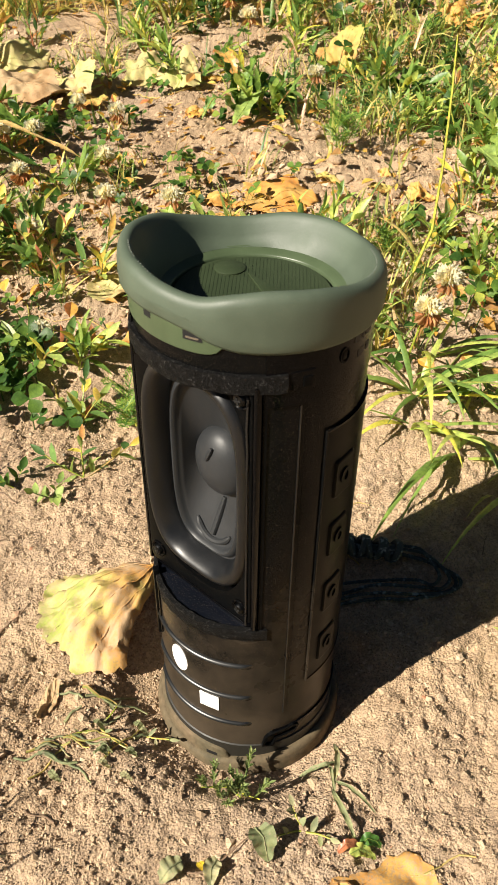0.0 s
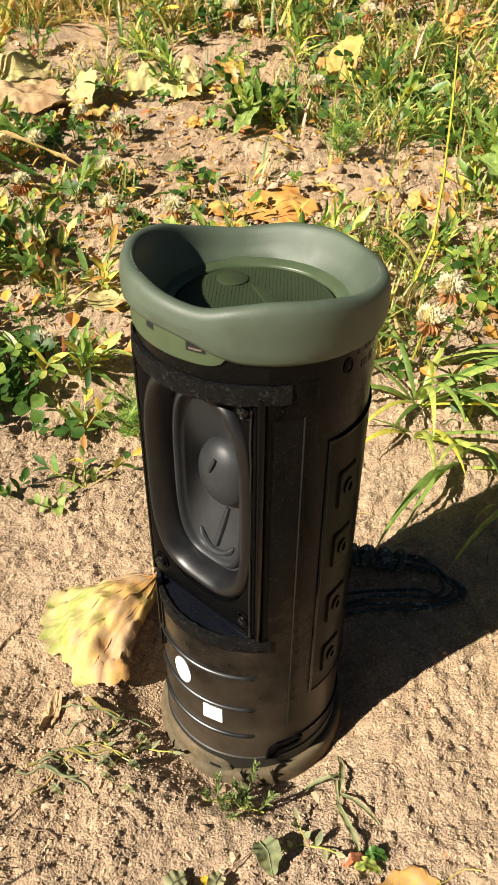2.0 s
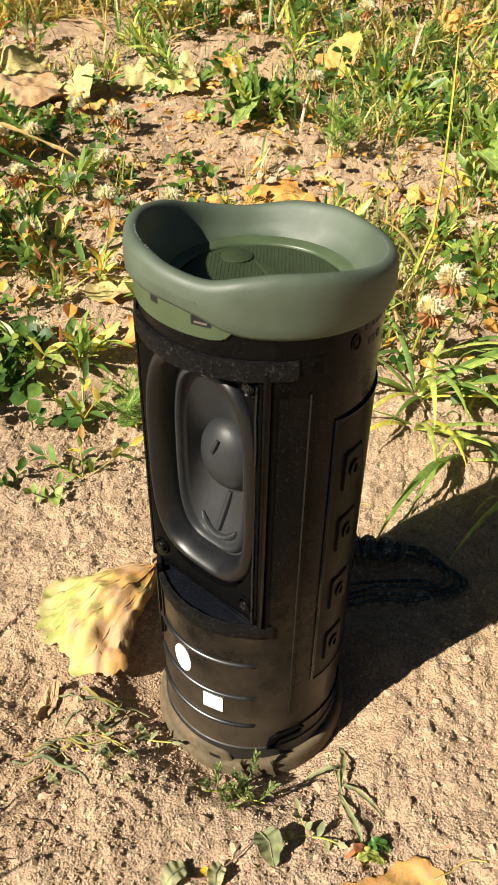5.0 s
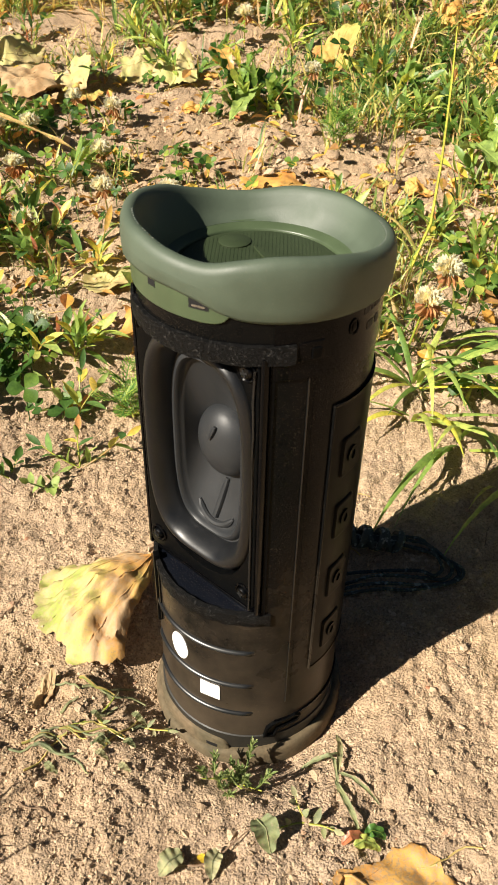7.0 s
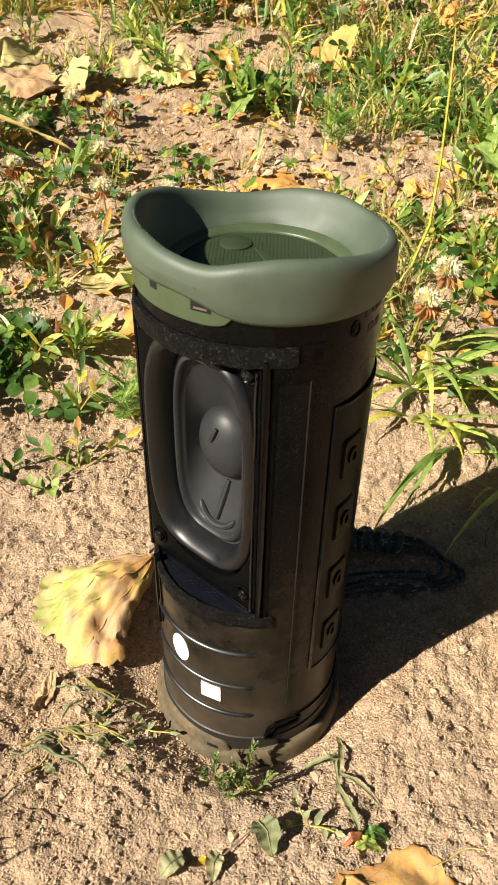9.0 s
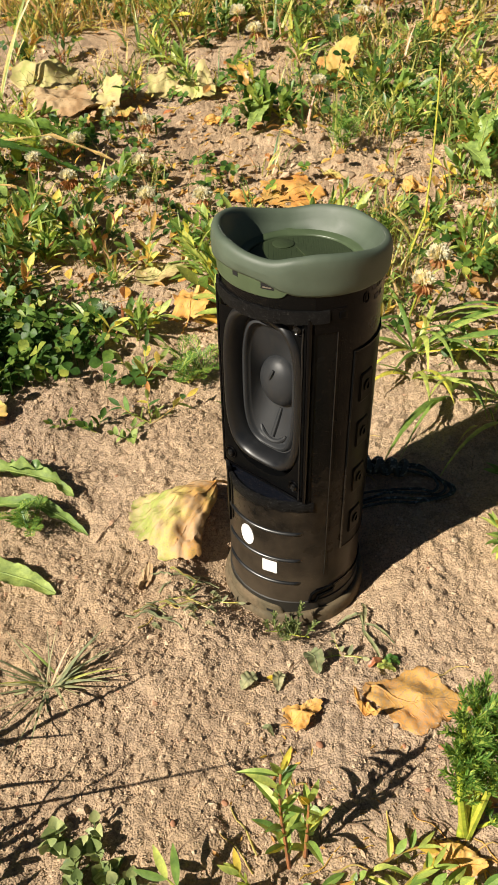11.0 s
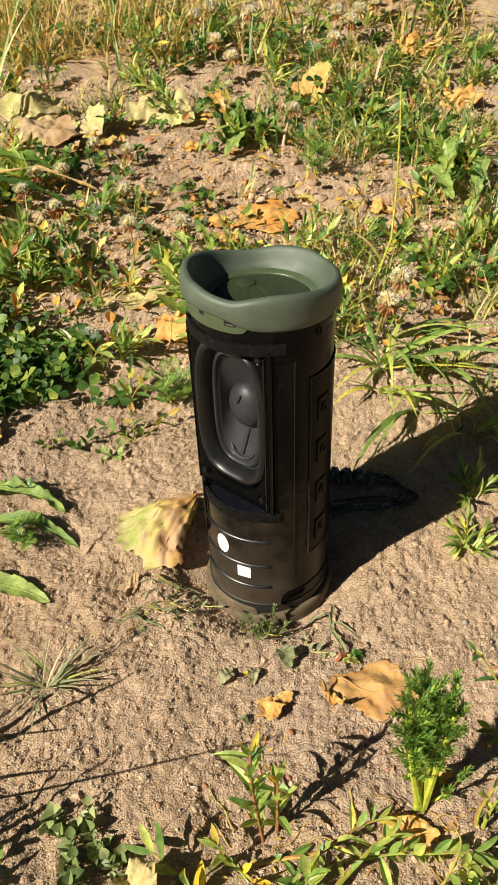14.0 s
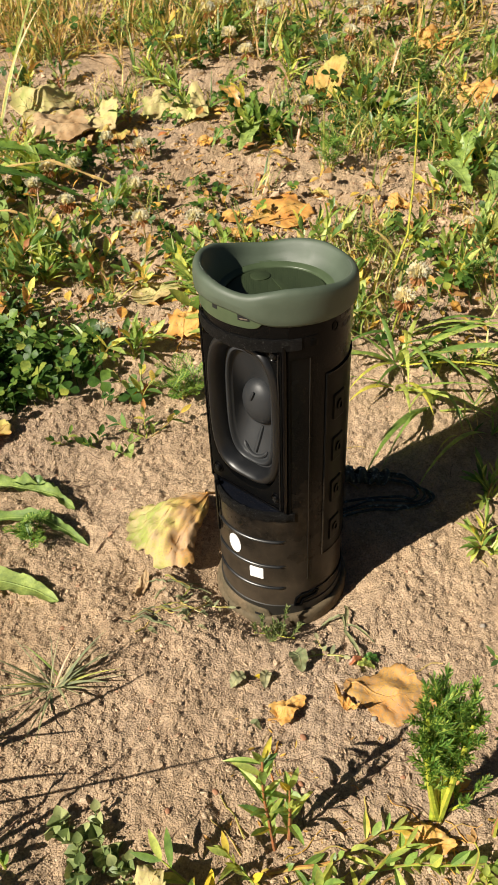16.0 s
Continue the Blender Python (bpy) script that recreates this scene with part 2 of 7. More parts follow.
WILTED = leaf_material("wilted_petal", [(0, (0.42, 0.17, 0.07)), (0.6, (0.52, 0.25, 0.10)), (1, (0.66, 0.45, 0.25))], through=0.3, shine=0.6)
DRY_TURNING = dry_leaf_material("yellow_orange_leaf", (0.62, 0.53, 0.17), (0.68, 0.36, 0.10), (0.46, 0.21, 0.06), (0.40, 0.44, 0.11), 0.54, 8.0, 0.6)
DRY_GOLD = dry_leaf_material("golden_leaf", (0.74, 0.58, 0.05), (0.72, 0.46, 0.05), (0.55, 0.26, 0.06), (0.50, 0.52, 0.06), 0.70)
DRY_YELLOW = dry_leaf_material("yellow_dry_leaf", (0.60, 0.49, 0.14), (0.62, 0.33, 0.09), (0.40, 0.18, 0.06), (0.44, 0.46, 0.11), 0.56)
DRY_ORANGE = dry_leaf_material("orange_dry_leaf", (0.76, 0.45, 0.12), (0.72, 0.35, 0.08), (0.52, 0.22, 0.06), (0.78, 0.56, 0.22), worn=0.35)
DRY_DUSTY = dry_leaf_material("sandy_dry_leaf", (0.70, 0.40, 0.11), (0.64, 0.32, 0.09), (0.46, 0.30, 0.17), (0.70, 0.44, 0.13), 0.47)
DRY_PALE = dry_leaf_material("pale_dry_leaf", (0.62, 0.56, 0.24), (0.58, 0.45, 0.20), (0.34, 0.21, 0.09), (0.46, 0.50, 0.14))
DRY_LIME = dry_leaf_material("lime_yellow_leaf", (0.66, 0.60, 0.25), (0.64, 0.51, 0.26), (0.42, 0.31, 0.14), (0.46, 0.53, 0.15), 0.62)
DRY_BROWN = dry_leaf_material("brown_dry_leaf", (0.56, 0.40, 0.22), (0.46, 0.28, 0.13), (0.26, 0.15, 0.07))

BARK = plain("dry_twig", (0.20, 0.13, 0.08), 0.85, grain=0.6, dust=0.3)
GREEN_RUBBER = plain("green_rubber", (0.075, 0.099, 0.069), 0.54, grain=0.10, scale=1500, spec=0.42, dust=0.10)
GREEN_PLASTIC = plain("green_plastic", (0.060, 0.086, 0.044), 0.36, grain=0.06, spec=0.4, dust=0.10)
BLACK_SHELL = plain("black_shell_plastic", (0.0030, 0.0033, 0.0035), 0.24, grain=0.05, spec=0.10, dust=0.20, dust_low=(0.010, 0.095, 0.155))
RIDGE = plain("black_ridge_plastic", (0.005, 0.0056, 0.0062), 0.34, spec=0.75, dust=0.12)
BLACK_GLOSS = plain("black_gloss_plastic", (0.0014, 0.0016, 0.0021), 0.18, spec=0.10, dust=0.10)
BLACK_MATT = plain("black_matt_plastic", (0.0019, 0.0022, 0.0025), 0.36, grain=0.08, spec=0.06, dust=0.05)
# black ledge; the blue in its base colour stands for reflected sky
LEDGE = plain("sky_tinted_black_gloss", (0.0040, 0.0054, 0.0092), 0.22, spec=0.36, dust=0.25)
BLACK_RUBBER = plain("black_rubber_roll", (0.0056, 0.0064, 0.0078), 0.37, grain=0.10, spec=0.55, dust=0.08)
CONE = plain("grey_cone", (0.0215, 0.0235, 0.0260), 0.46, grain=0.10, spec=0.40, dust=0.10)


def foam_material():
    m, nt, b = material("coarse_black_foam")
    n1, n2 = noise_of(nt, 1150, 3, 0.75), noise_of(nt, 3600, 2, 0.6)
    # the palest stop paints glints on the foam grain into the colour
    c = ramp(nt, n1.outputs[0], [(0.40, (0.001, 0.001, 0.001)), (0.58, (0.0035, 0.0034, 0.0034)), (0.68, (0.055, 0.053, 0.050))]).outputs[0]
    nt.links.new(c, b.inputs["Base Color"])
    b.inputs["Roughness"].default_value = 0.6
    b.inputs["Specular IOR Level"].default_value = 0.15
    bump_of(nt, b, mixed(nt, 0.4, n1.outputs[0], n2.outputs[0]), 1.0, 0.0012)
    return m


FOAM = foam_material()


def mud_material():
    """Olive rubber under a dried film of soil."""
    m, nt, b = material("muddy_olive_rubber")
    n1, n2, n3 = noise_of(nt, 60, 5, 0.6), noise_of(nt, 420, 5, 0.65), noise_of(nt, 1500, 4, 0.7)
    c = ramp(nt, n1.outputs[0], [(0.3, (0.078, 0.068, 0.040)), (0.7, (0.16, 0.115, 0.068))]).outputs[0]
    c = mixed(nt, 1.0, c, ramp(nt, n2.outputs[0], [(0.3, (0.72,) * 3), (0.7, (1.2,) * 3)]).outputs[0], "MULTIPLY")
    nt.links.new(c, b.inputs["Base Color"])
    b.inputs["Roughness"].default_value = 0.75
    b.inputs["Specular IOR Level"].default_value = 0.25
    bump_of(nt, b, n3.outputs[0], 0.4, 0.0004)
    return m


MUD = mud_material()
METAL = plain("dark_screw_metal", (0.035, 0.036, 0.038), 0.34, metal=1.0)
STEEL = plain("port_steel", (0.5, 0.5, 0.5), 0.3, metal=1.0)
# black for flush bars that paint the shade inside holes and slots
VOID = plain("opening_shade_black", (0.003, 0.003, 0.003), 0.8)
WHITE = plain("white_sticker", (0.82, 0.82, 0.82), 0.5, dust=0.05)
PRINT = plain("grey_print", (0.032, 0.030, 0.032), 0.6, spec=0.30)


def cord_material():
    """Dark green braid with pale flecks woven in."""
    m, nt, b = material("flecked_braid")
    weave, fine = noise_of(nt, 420, 2, 0.5), noise_of(nt, 2200, 3, 0.6)
    c = ramp(nt, weave.outputs[0], [(0.57, (0.046, 0.062, 0.055)), (0.66, (0.26, 0.31, 0.29))]).outputs[0]
    c = mixed(nt, 1.0, c, ramp(nt, fine.outputs[0], [(0.3, (0.6,) * 3), (0.7, (1.2,) * 3)]).outputs[0], "MULTIPLY")
    nt.links.new(c, b.inputs["Base Color"])
    b.inputs["Roughness"].default_value = 0.8
    bump_of(nt, b, fine.outputs[0], 0.6, 0.0003)
    return m


CORD = cord_material()

# ---- mesh tools ----


class Mesh:
    """Collects corners and faces of one mesh."""

    def __init__(self):
        self.v, self.f = [], []

    def add(self, verts, faces):
        k = len(self.v)
        self.v += [tuple(p) for p in verts]
        self.f += [tuple(i + k for i in q) for q in faces]
        return self

    def loft(self, rings, closed=True, caps=(False, False)):
        """Joins rings of equal length by quads."""
        n, k = len(rings[0]), len(self.v)
        for r in rings:
            self.v += [tuple(p) for p in r]
        for i in range(len(rings) - 1):
            for j in range(n if closed else n - 1):
                a, b = k + i * n + j, k + i * n + (j + 1) % n
                self.f.append((a, b, b + n, a + n))
        if caps[0]:
            self.f.append(tuple(k + j for j in reversed(range(n))))
        if caps[1]:
            self.f.append(tuple(k + (len(rings) - 1) * n + j for j in range(n)))
        return self

    def tube(self, points, radii, sides=8):
        pts = [Vector(p) for p in points]
        rings, side = [], None
        for i, p in enumerate(pts):
            d = (pts[min(i + 1, len(pts) - 1)] - pts[max(i - 1, 0)]).normalized()
            if side is None:
                side = d.orthogonal().normalized()
            side = (side - d * side.dot(d)).normalized()
            up = d.cross(side)
            r = radii[i] if hasattr(radii, "__len__") else radii
            rings.append([p + (side * math.cos(a) + up * math.sin(a)) * r for a in (2 * math.pi * j / sides for j in range(sides))])
        return self.loft(rings, True, (True, True))

    def data(self, name, mat, smooth=True, angle=40):
        me = bpy.data.meshes.new(name)
        me.from_pydata(self.v, [], self.f)
        me.materials.append(mat)
        if smooth:
            me.polygons.foreach_set("use_smooth", [True] * len(me.polygons))
            me.set_sharp_from_angle(angle=radians(angle))
        me.update()
        return me


def part(name, mesh, mat, parent, label="", smooth=True, bevel=0.0, angle=40):
    """One mesh object under a thing or under a part."""
    if bevel:
        bm = bmesh.new()
        tmp = mesh.data(name, mat, False)
        bm.from_mesh(tmp)
        bmesh.ops.remove_doubles(bm, verts=bm.verts, dist=1e-6)
        bmesh.ops.recalc_face_normals(bm, faces=bm.faces)
        edges = [e for e in bm.edges if len(e.link_faces) == 2 and e.calc_face_angle(0) > 0.6]
        bmesh.ops.bevel(bm, geom=edges, offset=bevel, segments=2, affect="EDGES", profile=0.6)
        bm.to_mesh(tmp)
        bm.free()
        tmp.polygons.foreach_set("use_smooth", [True] * len(tmp.polygons))
        tmp.set_sharp_from_angle(angle=radians(50))
        ob = new(name, tmp)
    else:
        ob = new(name, mesh.data(name, mat, smooth, angle))
    if parent is not None:
        ob.parent = parent
    if label:
        ob["label"] = label
    return ob


def thing(name, x, y, z, label, category, group="", turn=0.0):
    e = new(name)
    e.empty_display_size = 0.01
    e.matrix_basis = pose(x, y, z, 0, 0, turn)
    return tagged(e, label, category, group)


def box_mesh(m, centre, ax, ay, az):
    c, ax, ay, az = Vector(centre), Vector(ax), Vector(ay), Vector(az)
    v = [c + sx * ax + sy * ay + sz * az for sz in (-1, 1) for sy in (-1, 1) for sx in (-1, 1)]
    return m.add(v, [(0, 2, 3, 1), (4, 5, 7, 6), (0, 1, 5, 4), (1, 3, 7, 5), (3, 2, 6, 7), (2, 0, 4, 6)])


def polar(r, az, z):
    return (r * math.cos(radians(az)), r * math.sin(radians(az)), z)


def cyclic(table, az):
    """Smooth value of a table of (azimuth, value) round the circle, with no overshoot."""
    az = (az + 180) % 360 - 180

    def slope(k):
        p, q = table[k - 1], table[k]
        return (q[1] - p[1]) / (q[0] - p[0])

    def tangent(k):
        if k == 0 or k == len(table) - 1:
            return 0.0
        u, v = slope(k), slope(k + 1)
        return 2 * u * v / (u + v) if u * v > 0 else 0.0

    for k in range(len(table) - 1):
        (a, u), (b, v) = table[k], table[k + 1]
        if a <= az <= b:
            h = b - a
            s = (az - a) / h
            return u * (2 * s ** 3 - 3 * s * s + 1) + v * (3 * s * s - 2 * s ** 3) + h * (tangent(k) * (s ** 3 - 2 * s * s + s) + tangent(k + 1) * (s ** 3 - s * s))
    return table[-1][1]


# ---- ground ----
_rng = np.random.RandomState(7)
_TABLES = [_rng.rand(128, 128) for _ in range(8)]


def vnoise(x, y, size, k):
    """Smooth value noise, -1 to 1."""
    t = _TABLES[k]
    if size < 0.03:
        c, s = math.cos(0.7 * k + 0.4), math.sin(0.7 * k + 0.4)
        x, y = np.asarray(x, float) * c - np.asarray(y, float) * s, np.asarray(x, float) * s + np.asarray(y, float) * c
    u, v = np.asarray(x, float) / size + 31.7 * k, np.asarray(y, float) / size + 17.3 * k
    i, j = np.floor(u).astype(int), np.floor(v).astype(int)
    a, b = u - i, v - j
    a, b = a * a * (3 - 2 * a), b * b * (3 - 2 * b)
    i0, i1, j0, j1 = i % 128, (i + 1) % 128, j % 128, (j + 1) % 128
    return 2 * ((t[i0, j0] * (1 - a) + t[i1, j0] * a) * (1 - b) + (t[i0, j1] * (1 - a) + t[i1, j1] * a) * b) - 1


def ground_z(x, y):
    x, y = np.asarray(x, float), np.asarray(y, float)
    xe, ye = 1.5 * np.tanh(x / 1.5), 1.5 * np.tanh(y / 1.5)
    z = 0.0136 - 0.0184 * xe + 0.0421 * ye + 0.06 * np.maximum(0, ye - 0.15) + 0.16 * np.maximum(0, ye - 0.70)
    r = np.hypot(x, y)
    near = np.exp(-((r / 0.049) ** 6))
    z = z - 0.0125 * near
    calm = (1 - 0.65 * near) / (1 + (r / 1.6) ** 4)
    z = z + calm * (0.0030 * vnoise(x, y, 0.060, 0) + 0.0025 * vnoise(x, y, 0.019, 1))
    # ragged crust: clods with sharp feet, broken up by a second noise
    warp = 0.004 * vnoise(x, y, 0.013, 5)
    lumps = np.maximum(0, vnoise(x + warp, y - warp, 0.0085, 3)) ** 0.8 * np.clip(0.5 + 0.9 * vnoise(x, y, 0.033, 2), 0, 1)
    z = z + calm * (0.0027 * lumps - 0.0016 * np.maximum(0, vnoise(x - warp, y + warp, 0.0058, 2)) ** 2 + 0.0015 * np.abs(vnoise(x, y, 0.0041, 4)) + 0.0009 * vnoise(x, y, 0.0025, 7))
    rough = np.clip((y - 0.25) / 0.3, 0, 1)
    return z + rough * (0.005 * np.maximum(0, vnoise(x, y, 0.028, 5)) + 0.004 * vnoise(x, y, 0.14, 6))


def gz(x, y):
    return float(ground_z(x, y))


def spaced(fine0, fine1, step, mid1, mid_step, far):
    a = list(np.arange(fine0, fine1, step))
    a += list(np.arange(fine1, mid1, mid_step))
    s, p = mid_step, a[-1]
    while p < far:
        s *= 1.25
        p += s
        a.append(p)
    s, p = step, fine0
    while p > fine0 - 0.45:
        s = min(s * 1.1, mid_step)
        p -= s
        a.insert(0, p)
    while p > -far:
        s *= 1.25
        p -= s
        a.insert(0, p)
    return np.array(a)


gx = spaced(-0.21, 0.17, 0.0011, 0.45, 0.006, 400)
gy = spaced(-0.19, 0.24, 0.0011, 1.3, 0.0045, 400)
GX, GY = np.meshgrid(gx, gy)
GZ = ground_z(GX, GY)
nx, ny = len(gx), len(gy)
me = bpy.data.meshes.new("ground")
me.vertices.add(nx * ny)
me.vertices.foreach_set("co", np.stack([GX, GY, GZ], -1).astype(np.float32).ravel())
ii = (np.arange(ny - 1)[:, None] * nx + np.arange(nx - 1)[None]).ravel()
quads = np.stack([ii, ii + 1, ii + nx + 1, ii + nx], 1)
me.loops.add(quads.size)
me.loops.foreach_set("vertex_index", quads.ravel().astype(np.int32))
me.polygons.add(len(quads))
me.polygons.foreach_set("loop_start", (np.arange(len(quads)) * 4).astype(np.int32))
me.update(calc_edges=True)
me.polygons.foreach_set("use_smooth", [True] * len(quads))
me.materials.append(SOIL)
tagged(new("ground", me), "dry crumbly sandy soil, pale brown, uneven", "soil", kind="structure")

DARK_GREEN = plain("dark_green_plastic", (0.030, 0.044, 0.020), 0.45, grain=0.06, spec=0.35, dust=0.10)
PALE_PRINT = plain("worn_green_rubber", (0.15, 0.17, 0.14), 0.6)

# ---- the loudspeaker ----
RB = 0.0335
AZC, HALF = -130.0, 46.5
CUT_D = RB * math.cos(radians(HALF))
CUT0, CUT1 = 0.0824, 0.1778
NV = Vector((math.cos(radians(AZC)), math.sin(radians(AZC)), 0))
SV = Vector((-NV.y, NV.x, 0))
UP = Vector((0, 0, 1))


def on_baffle(s, z, d):
    return SV * s + UP * z + NV * d


def rounded(a, b, r, n=10):
    """Outline of a rounded oblong, half sizes a and b."""
    out = []
    for cx, cy, start in ((a - r, b - r, 0), (-(a - r), b - r, 90), (-(a - r), -(b - r), 180), (a - r, -(b - r), 270)):
        for k in range(n + 1):
            t = radians(start + 90 * k / n)
            out.append((cx + r * math.cos(t), cy + r * math.sin(t)))
    return out


def shell_strip(m, az0, az1, z0, z1, r0, r1, steps=24):
    """A curved bar on the shell between two azimuths and heights, from radius r0 out to r1."""
    rings = []
    for k in range(steps + 1):
        a = az0 + (az1 - az0) * k / steps
        rings.append([polar(r0, a, z0), polar(r1, a, z0), polar(r1, a, z1), polar(r0, a, z1)])
    return m.loft(rings, True, (True, True))


def shell_outline(m, az, z, pts, width, r0, r1):
    """A raised closed line on the shell round a centre; pts in metres along the shell and up."""
    rings = []
    n = len(pts)
    for k in range(n + 1):
        p, q, o = pts[k % n], pts[(k + 1) % n], pts[k - 1]
        tx, ty = q[0] - o[0], q[1] - o[1]
        ln = math.hypot(tx, ty) or 1
        nxx, nyy = -ty / ln * width / 2, tx / ln * width / 2
        ring = []
        for sx, rr in ((-1, r0), (-1, r1), (1, r1), (1, r0)):
            ring.append(polar(rr, az + math.degrees((p[0] + sx * nxx) / RB), z + p[1] + sx * nyy))
        rings.append(ring)
    return m.loft(rings, True)


def make_speaker():
    sp = thing("portable_speaker", -0.0003, 0, 0, "black cylindrical portable speaker with green rubber ends, grille removed", "speaker", turn=2.0)

    # shell with the flat cut for the driver
    azs = [AZC - 180 + 360 * k / 180 for k in range(180)]
    azs = sorted(set([round(a, 4) for a in azs] + [AZC - HALF, AZC + HALF]))
    rows = [(0.006, 0, RB), (CUT0, 0, RB), (CUT0, 1, RB), (CUT1, 1, RB), (CUT1, 0, RB), (0.1880, 0, RB), (0.1880, 0, 0.0300), (0.1790, 0, 0.0262)]
    rings = []
    for z, cut, full in rows:
        ring = []
        for a in azs:
            off = abs((a - AZC + 180) % 360 - 180)
            r = (CUT_D - 0.0205) / math.cos(radians(off)) if cut and off < HALF else full
            ring.append(polar(r, a, z))
        rings.append(ring)
    body = part("body", Mesh().loft(rings, True, (True, True)), BLACK_SHELL, sp, "smoky black plastic shell, dusty towards the base", angle=25)

    # glossy ledge under the driver
    arc = [polar(RB - 0.0004, AZC - HALF + 2 * HALF * k / 30, 0) for k in range(31)]
    ledge = [(x, y, CUT0 + 0.0003) for x, y, _ in arc]
    part("ledge", Mesh().add(ledge + [(x, y, CUT0 - 0.0015) for x, y, _ in ledge], [tuple(range(31)), tuple(range(61, 30, -1))] + [(k, k + 31, (k + 1) % 31 + 31, (k + 1) % 31) for k in range(31)]), LEDGE, sp, "glossy black ledge under the driver", smooth=False)

    # collar and fine lines on the shell
    part("collar", shell_strip(Mesh(), -82, 196, 0.1712, 0.1875, RB - 0.001, RB + 0.0005, 80), BLACK_GLOSS, sp, "glossy black collar band")
    part("seam_line", shell_strip(Mesh(), -65.9, -65.3, 0.034, 0.1705, RB - 0.0005, RB + 0.00035, 2), RIDGE, sp)
    part("seam_line", shell_strip(Mesh(), -62.6, -62.3, 0.036, 0.1700, RB - 0.0005, RB + 0.00012, 2), BLACK_SHELL, sp)
    for z, a0 in ((0.0640, -164), (0.0460, -166), (0.0300, -167)):
        rings = []
        for k in range(41):
            a = a0 + (-83.8 - a0) * k / 40
            taper = min(1.0, (40 - k) / 3 + 0.05, k / 3 + 0.05)
            rings.append([polar(RB - 0.0004 + 0.0015 * taper * math.sin(t), a, z + 0.0010 * math.cos(t)) for t in (math.pi * q / 6 for q in range(7))])
        part("ridge", Mesh().loft(rings, False), RIDGE, sp)
    part("edge_strip", shell_strip(Mesh(), -165, -160.5, 0.052, 0.0850, RB - 0.001, RB + 0.0011, 3), BLACK_MATT, sp, bevel=0.0003)
    part("edge_strip", shell_strip(Mesh(), -157, -155, 0.056, 0.0830, RB - 0.001, RB + 0.0006, 3), BLACK_MATT, sp, bevel=0.0002)
    # window and moulded marks right of the upper foam
    win = part("collar_window", shell_strip(Mesh(), -71.5, -59.8, 0.1762, 0.1815, RB - 0.001, RB + 0.0009, 6), BLACK_GLOSS, sp, bevel=0.0003)
    part("window_tooth", shell_strip(Mesh(), -66.0, -61.5, 0.1769, 0.1799, RB, RB + 0.0014, 4), BLACK_MATT, win, bevel=0.0003)
    ring = [(0.0016 * math.cos(2 * math.pi * k / 20), 0.0021 * math.sin(2 * math.pi * k / 20)) for k in range(20)]
    mark = part("moulded_mark", shell_outline(Mesh(), -44, 0.1818, ring, 0.0004, RB, RB + 0.0008), BLACK_MATT, sp)
    part("mark_core", shell_strip(Mesh(), -45.4, -42.6, 0.1806, 0.1830, RB, RB + 0.0007, 4), BLACK_MATT, mark, bevel=0.0003)
    for a0, a1, z in ((-37.5, -33.5, 0.1846), (-31.5, -29.8, 0.1846), (-28, -21.5, 0.1846), (-34.0, -29.0, 0.1796), (-26.5, -23.0, 0.1796)):
        part("print_bar", shell_strip(Mesh(), a0, a1, z - 0.0011, z + 0.0011, RB, RB + 0.00062, 4), PRINT, sp)

    # driver
    plate_z, plate_h = (CUT0 + CUT1) / 2 + 0.001, (CUT1 - CUT0) / 2 - 0.0025
    out = [on_baffle(x, plate_z + y, CUT_D + 0.0005) for x, y in rounded(0.0234, plate_h, 0.0025, 4)]
    top = [on_baffle(x, plate_z + y, CUT_D + 0.0022) for x, y in rounded(0.0231, plate_h - 0.0003, 0.0024, 4)]
    hole = [on_baffle(x, plate_z + y, CUT_D + 0.0022) for x, y in rounded(0.0185, plate_h - 0.0050, 0.0160, 4)]
    deep = [on_baffle(x, plate_z + y, CUT_D - 0.0120) for x, y in rounded(0.0185, plate_h - 0.0050, 0.0160, 4)]
    back = [on_baffle(x, plate_z + y, CUT_D - 0.0120) for x, y in rounded(0.0234, plate_h, 0.0025, 4)]
    plate = part("driver_frame", Mesh().loft([back, out, top, hole, deep, back], True), BLACK_MATT, sp, "black driver frame plate with screws", bevel=0.0004)
    # raised rails at the edges of the opening
    for s, w in ((0.0240, 0.0006), (-0.0240, 0.0006)):
        part("rail", box_mesh(Mesh(), on_baffle(s, plate_z, CUT_D + 0.0008), SV * w, UP * (plate_h + 0.0015), NV * 0.0013), BLACK_GLOSS, sp, bevel=0.0003)
    part("rail", box_mesh(Mesh(), on_baffle(0, CUT0 + 0.0012, CUT_D + 0.0002), SV * 0.0220, UP * 0.0006, NV * 0.0010), BLACK_GLOSS, sp, bevel=0.0003)
    part("gasket_line", Mesh().tube([on_baffle(0.0218 + 0.0002 * math.sin(3 * k), CUT0 + 0.0035 + k * 0.0098, CUT_D + 0.0026) for k in range(10)], 0.0004, 6), RIDGE, sp)
    A, B, S0, CZ = 0.0218, 0.0390, 0.0006, 0.1348
    width, rise, base = 0.0060, 0.0031, CUT_D + 0.0014

    def oval(a, b, power, n=88):
        """Outline between an oval and an oblong."""
        out = []
        for k in range(n):
            t = 2 * math.pi * k / n
            c, q = math.cos(t), math.sin(t)
            f = (abs(c) ** power + abs(q) ** power) ** (-1 / power)
            out.append((a * f * c, b * f * q))
        return out

    rings = []
    for k in range(17):
        f = k / 16
        o = width * f ** 1.15
        h = base + rise * math.sin(math.pi * f ** 0.88) ** 0.8 - 0.0044 * f ** 4
        rings.append([on_baffle(S0 + x, CZ + y, h) for x, y in oval(A - o, B - o, 3.4)])
